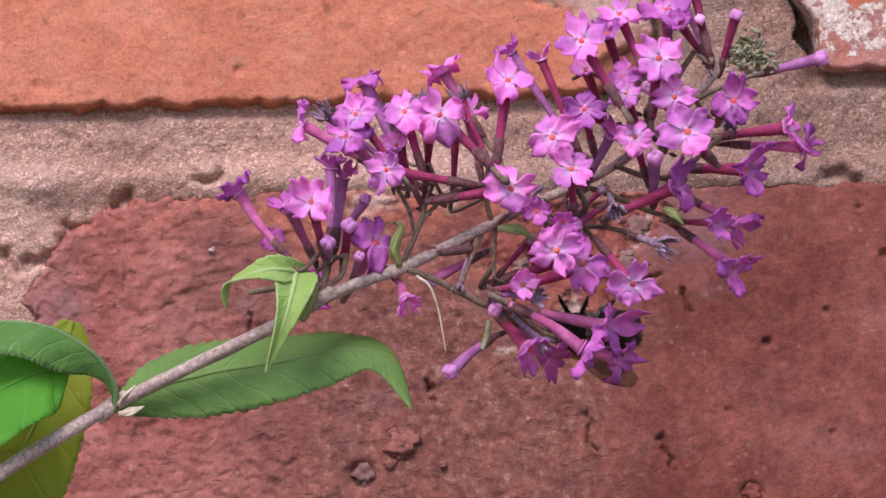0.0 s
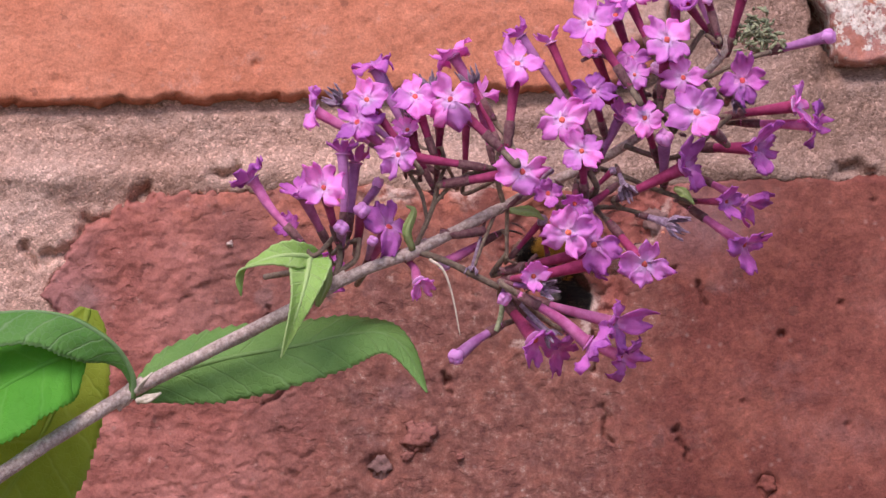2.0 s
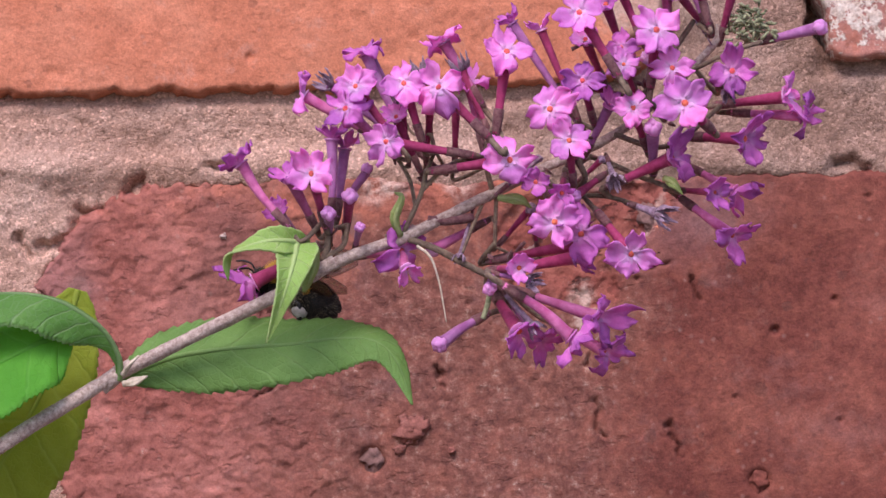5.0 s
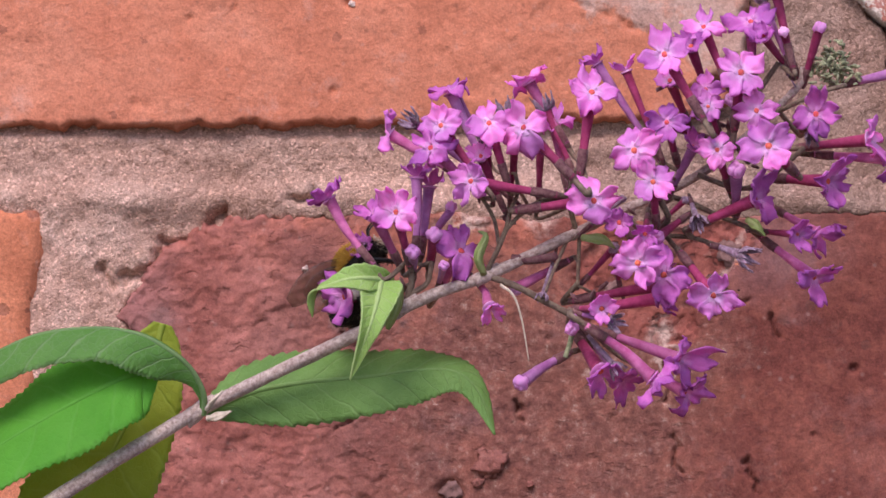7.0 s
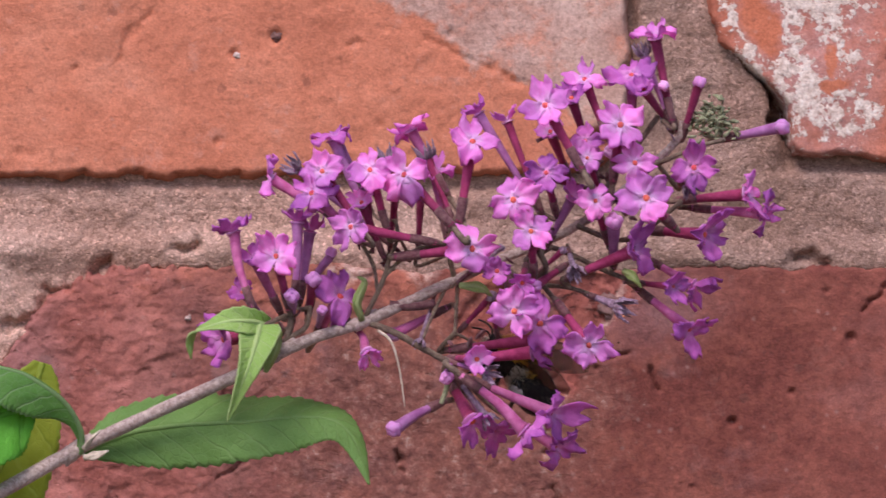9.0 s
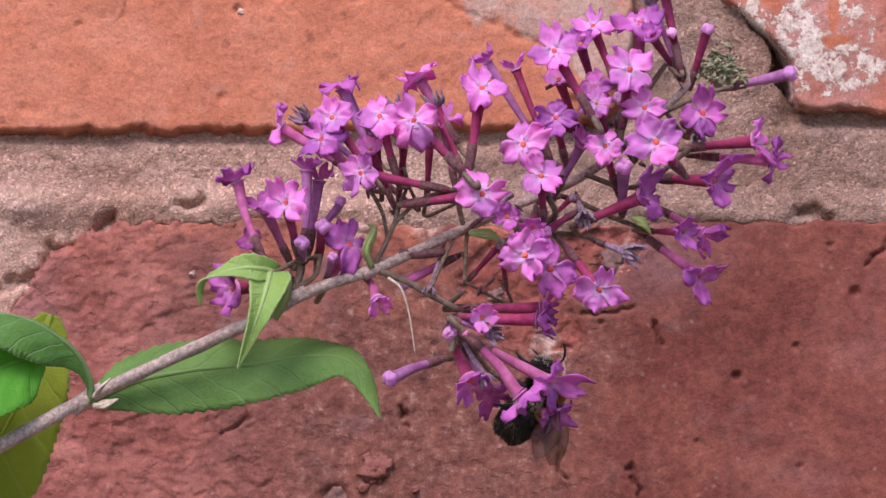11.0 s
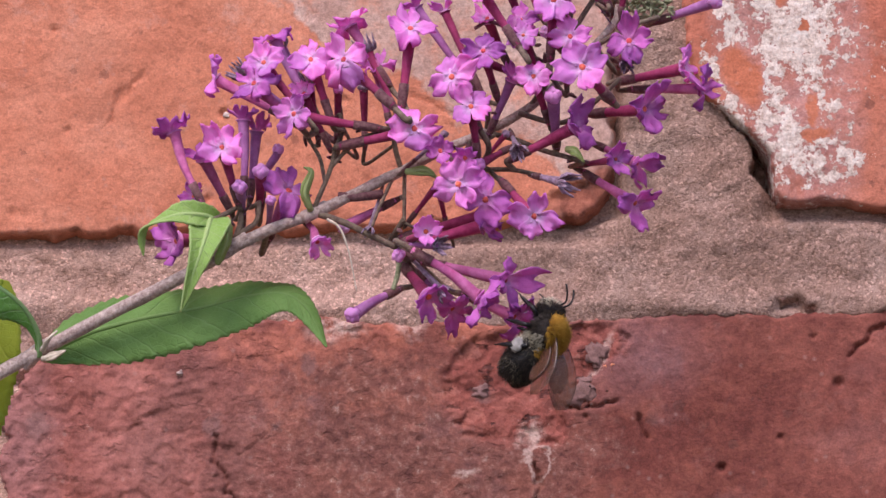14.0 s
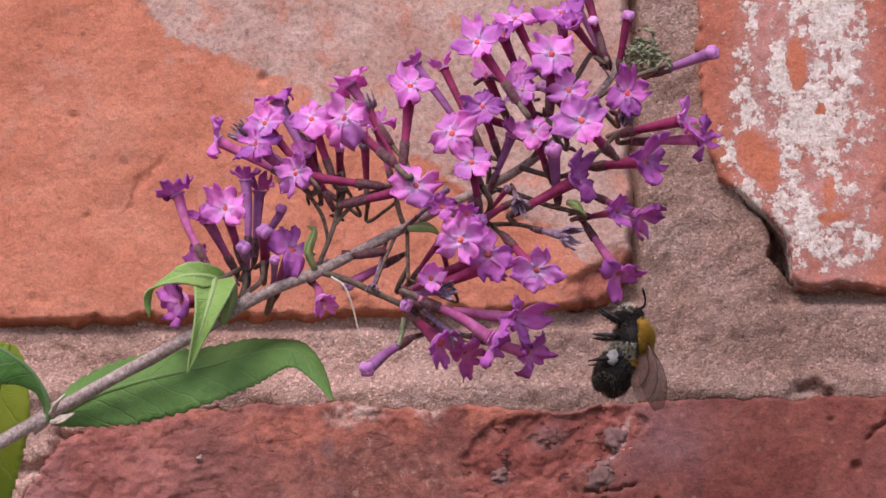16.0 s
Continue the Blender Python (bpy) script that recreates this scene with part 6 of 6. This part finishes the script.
    for s in (-1, 1):
        bm = bmesh.new()
        add_blob(bm, mm(4.9, 1.45 * s, -0.5), (X * 0.0006, Y * 0.00045, Z * 0.0011), 10, 0.0)
        part("eye", bm, M_CHITIN, hd)
        bm = bmesh.new()
        add_tube(bm, spline([mm(5.7, 0.5 * s, 0.2), mm(6.7, 0.9 * s, 1.3), mm(8.0, 1.5 * s, 1.2), mm(9.2, 1.9 * s, 0.6)], 10), lambda u: 0.00016, 6)
        part("antenna", bm, M_CHITIN, hd)
        for k, (x, out, back) in enumerate(((3.0, 1.6, 1.8), (1.2, 2.2, -0.4), (-0.4, 2.2, -2.6))):
            bm = bmesh.new()
            hip = mm(x, 1.6 * s, -1.9)
            knee = mm(x + back * 0.4, (1.6 + out * 0.62) * s, -2.3)
            foot = mm(x + back * 0.9, (1.2 + out * 0.55) * s, -4.6)
            if k == 2:
                knee, foot = mm(-2.0, 3.1 * s, -0.9), mm(-3.0, 3.4 * s, -3.9)
            toe = mm(x + back * 1.2, (1.4 + out * 0.6) * s, -5.7)
            add_tube(bm, spline([hip, knee, foot, toe], 16), lambda u: 0.001 * (0.42 - 0.16 * u + (0.22 * math.exp(-((u - 0.5) / 0.14) ** 2) if k == 2 else 0) - 0.14 * smooth01((u - 0.7) / 0.2)), 8)
            lg = part("leg", bm, M_CHITIN, bee, "black jointed leg")
            bm = bmesh.new()
            for j in range(5):
                o = hip.lerp(knee, j / 4) if j < 3 else knee.lerp(foot, (j - 2) / 3)
                fur(bm, o, (X * 0.0004, Y * 0.0004, Z * 0.0004), 22, 0.0006, j + 7 * k, None, 0.00004)
            part("fur", bm, M_FUR_BLACK, lg)
            if k == 2:
                bm = bmesh.new()
                add_blob(bm, knee.lerp(foot, 0.4) + mm(0, 0.3 * s, 0), (X * 0.0012, Y * 0.0005, Z * 0.0009), 12, 0.3)
                part("pollen_load", bm, M_POLLEN, lg, "pale grey pollen load")
        for k, (root_, tip_, w) in enumerate(((mm(1.4, 1.7 * s, 1.9), mm(-8.4, 3.4 * s, 5.0 - 1.2 * s), 2.3), (mm(0.2, 1.8 * s, 1.7), mm(-6.4, 3.0 * s, 3.4 - 1.2 * s), 1.6))):
            g = []
            along = (tip_ - root_)
            across = (along.cross(Z).normalized() * s * 0.45 - along.cross(Y).normalized() * 0.9).normalized()
            if across.z > 0:
                across = -across
            for i in range(13):
                u = i / 12
                h = 0.001 * w * (0.18 + 0.95 * math.sin(min(1, u * 1.05) ** 0.9 * math.pi * 0.86) ** 0.9) * (1 if u < 0.93 else 0.7)
                mid = root_ + along * u + Z * 0.0005 * math.sin(u * 3)
                g.append([mid + across * h * v + Z * 0.00008 * math.sin(v * 6 + u * 9) for v in (-0.75, -0.4, 0, 0.5, 1.0)])
            bm = bmesh.new()
            add_sheet(bm, g, 0.00004)
            wg = part("wing", bm, M_WING, bee, "smoky brown see-through wing")
            bm = bmesh.new()
            add_tube(bm, [r[0] for r in g], lambda u: 0.00006 * (1 - 0.6 * u), 5)
            part("vein", bm, M_CHITIN, wg)
    return bee


bee = bumblebee()
bee.scale = (1.12, 1.12, 1.12)


def perched(x, y, z, heading, back, towards):
    """A pose for the bee, by the middle of its body: heading and back are angles in the plane of the wall, counter-clockwise from the
    right; towards: how far its back turns to the viewer."""
    f = Vector((math.cos(radians(heading)), 0, math.sin(radians(heading))))
    u = Vector((math.cos(radians(back)), -2.2 * towards, math.sin(radians(back))))
    u = (u - f * u.dot(f)).normalized()
    r = u.cross(f)
    m = Matrix((f, r, u)).transposed().to_4x4()
    m.translation = Vector((x, y, z + Z0)) - m.to_3x3() @ mm(-1.4, 0, -0.9)
    return m




# ---- what moves ----
def motions():
    # the whole spray sways in the breeze
    walk(S, [
        (0, pose(-0.06323, -0.2, Z0 + -0.03678, 0, 0.873, 0)),
        (0.5, pose(-0.06274, -0.2, Z0 + -0.03640, 0, 0.786, 0)),
        (1, pose(-0.06302, -0.2, Z0 + -0.03437, 0, 0.469, 0)),
        (1.5, pose(-0.06232, -0.2, Z0 + -0.03470, 0, -0.336, 0)),
        (2, pose(-0.06207, -0.2, Z0 + -0.03398, 0, -0.018, 0)),
        (2.5, pose(-0.06156, -0.2, Z0 + -0.03672, 0, 0.176, 0)),
        (3, pose(-0.06241, -0.2, Z0 + -0.03587, 0, 0.273, 0)),
        (3.2, pose(-0.06245, -0.2, Z0 + -0.03532, 0, 0.292, 0)),
        (5.3, pose(-0.05761, -0.2, Z0 + -0.02787, 0, 0.414, 0)),
        (5.5, pose(-0.05732, -0.2, Z0 + -0.02784, 0, 0.057, 0)),
        (6, pose(-0.05844, -0.2, Z0 + -0.02594, 0, 0.427, 0)),
        (6.5, pose(-0.05907, -0.2, Z0 + -0.02378, 0, 0.526, 0)),
        (7, pose(-0.05831, -0.2, Z0 + -0.02663, 0, 0.338, 0)),
        (7.5, pose(-0.05896, -0.2, Z0 + -0.02694, 0, 0.234, 0)),
        (8, pose(-0.05950, -0.2, Z0 + -0.02499, 0, 0.349, 0)),
        (8.5, pose(-0.05999, -0.2, Z0 + -0.02524, 0, 0.229, 0)),
        (9, pose(-0.05877, -0.2, Z0 + -0.02503, 0, 1.057, 0)),
        (9.2, pose(-0.05851, -0.2, Z0 + -0.02508, 0, 0.988, 0)),
        (11.3, pose(-0.06175, -0.2, Z0 + -0.03424, 0, 0.933, 0)),
        (11.5, pose(-0.06257, -0.2, Z0 + -0.03491, 0, 0.572, 0)),
        (12, pose(-0.06241, -0.2, Z0 + -0.03713, 0, 0.553, 0)),
        (12.5, pose(-0.06144, -0.2, Z0 + -0.03012, 0, -0.683, 0)),
        (13, pose(-0.05687, -0.2, Z0 + -0.02499, 0, -1.803, 0)),
        (13.5, pose(-0.05616, -0.2, Z0 + -0.02767, 0, -1.129, 0)),
        (14, pose(-0.05622, -0.2, Z0 + -0.02722, 0, -1.133, 0)),
        (14.5, pose(-0.05669, -0.2, Z0 + -0.02510, 0, -1.737, 0)),
        (15, pose(-0.05817, -0.2, Z0 + -0.02374, 0, -0.314, 0)),
        (15.5, pose(-0.05654, -0.2, Z0 + -0.02573, 0, -1.328, 0)),
        (16, pose(-0.05652, -0.2, Z0 + -0.02219, 0, -2.154, 0)),
    ])
    # the lower cluster bends down under the bee and springs back
    pivot = (0.1113, 0.0000, 0.0839)
    droop = [(0, -8.9), (0.5, -6.1), (1, -2.4), (1.5, -3.8), (2, -3.9), (2.5, -4.6), (3, -3.4), (5.5, -2.3), (6, -2.4), (6.5, -2.4), (7, -1.9), (7.5, -1.8), (8, -1.4), (8.5, -1), (9, -0.2), (11.3, 7.5), (12, 2.6), (12.5, 2.9), (13, 3.9), (13.5, 1.7), (14, -3.1), (14.5, -2.7), (15, -6.2), (15.5, -5.7), (16, -8)]
    for ob in lower:
        at = ob.matrix_basis.copy()
        walk(ob, [(t, rot_y(a, pivot) @ at) for t, a in droop])
    # the long leaf nods
    at = long_leaf.matrix_basis.copy()
    walk(long_leaf, [(t, at @ pose(0, 0, 0, 0, a, 0)) for t, a in [(0, -3.7), (0.5, -3.8), (1, -5.5), (1.5, -3.7), (2, -3.6), (2.4, -1.5), (2.5, 0.5), (2.6, 5), (3, 6.1), (3.2, 6), (5.5, 0.4), (6.5, -0.2), (7.5, 0.6), (8.5, 1.6), (9.5, 0), (11.5, -2), (12.5, -1.5), (13.5, -6.7), (14.5, -2.3), (15, -5.3), (15.5, -6.1), (16, -5.1)]])
    # one flower of the left cluster is pushed aside by the bee
    at = side_flower.matrix_basis.copy()
    walk(side_flower, [(t, at @ pose(0, 0, 0, 0, a, 0)) for t, a in [(0, -22), (3, -22), (5.5, -21), (7, -19), (7.8, -16), (8.3, -3), (9, 0), (11.5, -5), (16, -5)]])
    # a flower behind the stem is drawn down while the bee hangs on it
    at = swing_flower.matrix_basis.copy()
    walk(swing_flower, [(t, at @ pose(0, 0, 0, 0, a, 0)) for t, a in [(0, 0), (2.1, 0), (2.3, 60), (2.4, 76), (2.6, 80), (3.2, 80), (4.2, 70), (5.3, 52), (5.9, 46), (6.1, 30), (6.3, 4), (7, 0), (16, 0)]])
    # another swings out from behind a young leaf
    at = low_flower.matrix_basis.copy()
    walk(low_flower, [(t, at @ pose(0, 0, 0, 0, a, b)) for t, a, b in [(0, 0, -130), (3.2, 0, -130), (4.2, -20, -75), (5.3, -38, -30), (5.5, -42, -16), (6, -38, -8), (6.3, -4, 0), (7, 0, 0), (16, 0, 0)]])
    # an outer flower is bent down by the bee at the end
    at = drawn_flower.matrix_basis.copy()
    walk(drawn_flower, [(t, at @ pose(0, 0, 0, 0, a, 0)) for t, a in [(0, 0), (14.6, 0), (14.8, 24), (15, 27), (15.5, 30), (16, 24)]])
    # the seed head and the leaf under it stir in the same breeze
    stir = [
        (0, pose(-0.00179, 0, Z0 + -0.00666)),
        (0.5, pose(-0.00130, 0, Z0 + -0.00628)),
        (1, pose(-0.00158, 0, Z0 + -0.00425)),
        (1.5, pose(-0.00088, 0, Z0 + -0.00458)),
        (2, pose(-0.00063, 0, Z0 + -0.00386)),
        (2.5, pose(-0.00012, 0, Z0 + -0.00660)),
        (3, pose(-0.00097, 0, Z0 + -0.00575)),
        (3.2, pose(-0.00101, 0, Z0 + -0.00520)),
        (5.3, pose(0.00383, 0, Z0 + 0.00225)),
        (5.5, pose(0.00412, 0, Z0 + 0.00228)),
        (6, pose(0.00300, 0, Z0 + 0.00418)),
        (6.5, pose(0.00237, 0, Z0 + 0.00634)),
        (7, pose(0.00313, 0, Z0 + 0.00349)),
        (7.5, pose(0.00248, 0, Z0 + 0.00317)),
        (8, pose(0.00193, 0, Z0 + 0.00513)),
        (8.5, pose(0.00145, 0, Z0 + 0.00488)),
        (9, pose(0.00267, 0, Z0 + 0.00508)),
        (9.2, pose(0.00293, 0, Z0 + 0.00504)),
        (11.3, pose(-0.00031, 0, Z0 + -0.00412)),
        (11.5, pose(-0.00113, 0, Z0 + -0.00480)),
        (12, pose(-0.00097, 0, Z0 + -0.00701)),
        (12.5, pose(0.00000, 0, Z0 + 0.00000)),
        (13, pose(0.00457, 0, Z0 + 0.00513)),
        (13.5, pose(0.00528, 0, Z0 + 0.00245)),
        (14, pose(0.00521, 0, Z0 + 0.00290)),
        (14.5, pose(0.00475, 0, Z0 + 0.00502)),
        (15, pose(0.00327, 0, Z0 + 0.00638)),
        (15.5, pose(0.00490, 0, Z0 + 0.00439)),
        (16, pose(0.00492, 0, Z0 + 0.00793)),
    ]
    walk(seed_head, stir)
    walk(leaf_below, stir)
    # the bee goes from flower to flower: seconds, place, way it heads, way its back faces
    walk(bee, [
        (0, perched(0.0806, -0.1910, 0.0350, 172, -110, -0.6)),
        (0.3, perched(0.0820, -0.1910, 0.0338, 150, -75, -0.5)),
        (0.5, perched(0.0824, -0.1910, 0.0312, 125, -45, -0.45)),
        (0.7, perched(0.0785, -0.1910, 0.0325, 85, -5, -0.35)),
        (0.9, perched(0.0724, -0.1910, 0.0401, 130, 40, -0.3)),
        (1, perched(0.0579, -0.1910, 0.0437, 120, 60, 0.2)),
        (1.1, perched(0.0521, -0.1940, 0.0434, 165, 80, 0.2)),
        (1.2, perched(0.0569, -0.2040, 0.0112, 180, 90, 0.1)),
        (1.3, perched(0.0633, -0.2060, 0.0085, 182, 90, 0.1)),
        (1.4, perched(0.0728, -0.2060, 0.0104, 178, 90, 0.1)),
        (1.5, perched(0.0779, -0.2060, 0.0226, 165, 80, 0.1)),
        (1.6, perched(0.0818, -0.1940, 0.0322, 140, 50, 0.2)),
        (1.7, perched(0.0743, -0.1910, 0.0347, 110, 20, 0.2)),
        (1.8, perched(0.0771, -0.1880, 0.0457, 110, 20, 0.2)),
        (2, perched(0.0720, -0.1860, 0.0460, 140, 50, 0.2)),
        (2.2, perched(0.0499, -0.1880, 0.0561, 130, 60, 0.2)),
        (2.3, perched(0.0459, -0.1950, 0.0404, 100, 8, -0.15)),
        (2.4, perched(0.0495, -0.1950, 0.0365, 98, 5, -0.15)),
        (2.5, perched(0.0502, -0.1950, 0.0321, 95, 2, -0.15)),
        (2.6, perched(0.0498, -0.1950, 0.0325, 92, 0, -0.15)),
        (2.8, perched(0.0476, -0.1950, 0.0324, 97, 5, -0.15)),
        (3, perched(0.0465, -0.1950, 0.0325, 97, 5, -0.15)),
        (3.2, perched(0.0466, -0.1950, 0.0326, 97, 5, -0.15)),
        (4.2, perched(0.0396, -0.1880, 0.0376, 140, 60, 0.2)),
        (5.3, perched(0.0306, -0.1860, 0.0469, 168, 80, 0.2)),
        (5.5, perched(0.0283, -0.1860, 0.0351, 84, 174, 0.1)),
        (5.7, perched(0.0303, -0.1860, 0.0347, 84, 174, 0.1)),
        (5.9, perched(0.0299, -0.1860, 0.0347, 84, 174, 0.1)),
        (6, perched(0.0301, -0.1860, 0.0367, 84, 174, 0.1)),
        (6.1, perched(0.0225, -0.1900, 0.0475, 30, 120, 0.2)),
        (6.2, perched(0.0222, -0.1920, 0.0483, 45, 140, 0.2)),
        (6.3, perched(0.0222, -0.1940, 0.0571, 60, 145, 0.2)),
        (6.5, perched(0.0253, -0.1940, 0.0643, 55, 138, 0.2)),
        (6.7, perched(0.0246, -0.1930, 0.0633, 80, 165, 0.2)),
        (7, perched(0.0295, -0.1930, 0.0555, 62, 142, -0.05)),
        (7.2, perched(0.0298, -0.1930, 0.0557, 62, 142, -0.05)),
        (7.5, perched(0.0289, -0.1930, 0.0563, 62, 142, -0.05)),
        (7.7, perched(0.0272, -0.1930, 0.0600, 62, 142, 0.2)),
        (7.8, perched(0.0291, -0.1930, 0.0653, 50, 130, 0.2)),
        (7.9, perched(0.0365, -0.1900, 0.0696, 40, 130, 0.2)),
        (8, perched(0.0417, -0.1890, 0.0750, 30, 120, 0.2)),
        (8.2, perched(0.0605, -0.1840, 0.0703, 0, 90, 0.2)),
        (8.4, perched(0.0806, -0.1840, 0.0635, -10, 80, 0.2)),
        (8.5, perched(0.0868, -0.1880, 0.0627, 200, 110, 0.2)),
        (8.6, perched(0.0861, -0.1890, 0.0592, 200, 110, 0.2)),
        (8.7, perched(0.0810, -0.1900, 0.0485, 185, 95, 0.2)),
        (8.8, perched(0.0814, -0.1910, 0.0460, 145, 50, 0.2)),
        (9, perched(0.0795, -0.1910, 0.0485, 140, 45, 0.2)),
        (9.2, perched(0.0795, -0.1910, 0.0481, 145, 50, 0.2)),
        (10.2, perched(0.0808, -0.1920, 0.0351, 100, 20, 0.2)),
        (11.3, perched(0.0763, -0.1980, 0.0231, 62, -15, 0)),
        (11.5, perched(0.0760, -0.1980, 0.0209, 60, -18, 0)),
        (11.7, perched(0.0766, -0.1980, 0.0215, 58, -20, 0)),
        (12, perched(0.0769, -0.1980, 0.0222, 48, -28, 0)),
        (12.2, perched(0.0775, -0.1990, 0.0279, 52, -22, 0.05)),
        (12.4, perched(0.0834, -0.2040, 0.0334, 88, 0, 0.15)),
        (12.5, perched(0.0842, -0.2040, 0.0357, 96, 4, 0.2)),
        (12.6, perched(0.0797, -0.2040, 0.0391, 108, 12, 0.35)),
        (12.8, perched(0.0791, -0.2040, 0.0389, 108, 14, 0.35)),
        (13, perched(0.0837, -0.2040, 0.0401, 102, 8, 0.3)),
        (13.3, perched(0.0860, -0.2040, 0.0278, 100, 6, 0.3)),
        (13.5, perched(0.0856, -0.2040, 0.0360, 96, 4, 0.3)),
        (13.8, perched(0.0869, -0.2040, 0.0384, 78, -8, 0.2)),
        (14, perched(0.0900, -0.2040, 0.0357, 66, -20, 0.15)),
        (14.2, perched(0.0928, -0.2040, 0.0410, 85, 0, 0.15)),
        (14.3, perched(0.1263, -0.2060, 0.0441, 155, 72, 0.1)),
        (14.4, perched(0.1249, -0.2060, 0.0503, 160, 75, 0.1)),
        (14.5, perched(0.1221, -0.2060, 0.0555, 158, 74, 0.1)),
        (14.6, perched(0.1187, -0.2050, 0.0606, 165, 80, 0.1)),
        (14.8, perched(0.1006, -0.2020, 0.0446, 25, -62, 0)),
        (15, perched(0.1028, -0.2000, 0.0466, 80, -4, 0)),
        (15.3, perched(0.1046, -0.2000, 0.0519, 80, -4, 0)),
        (15.6, perched(0.1040, -0.2000, 0.0454, 80, -4, 0)),
        (15.8, perched(0.1034, -0.2000, 0.0484, 80, -4, 0)),
        (16, perched(0.1027, -0.2000, 0.0516, 80, -4, 0)),
    ])


motions()
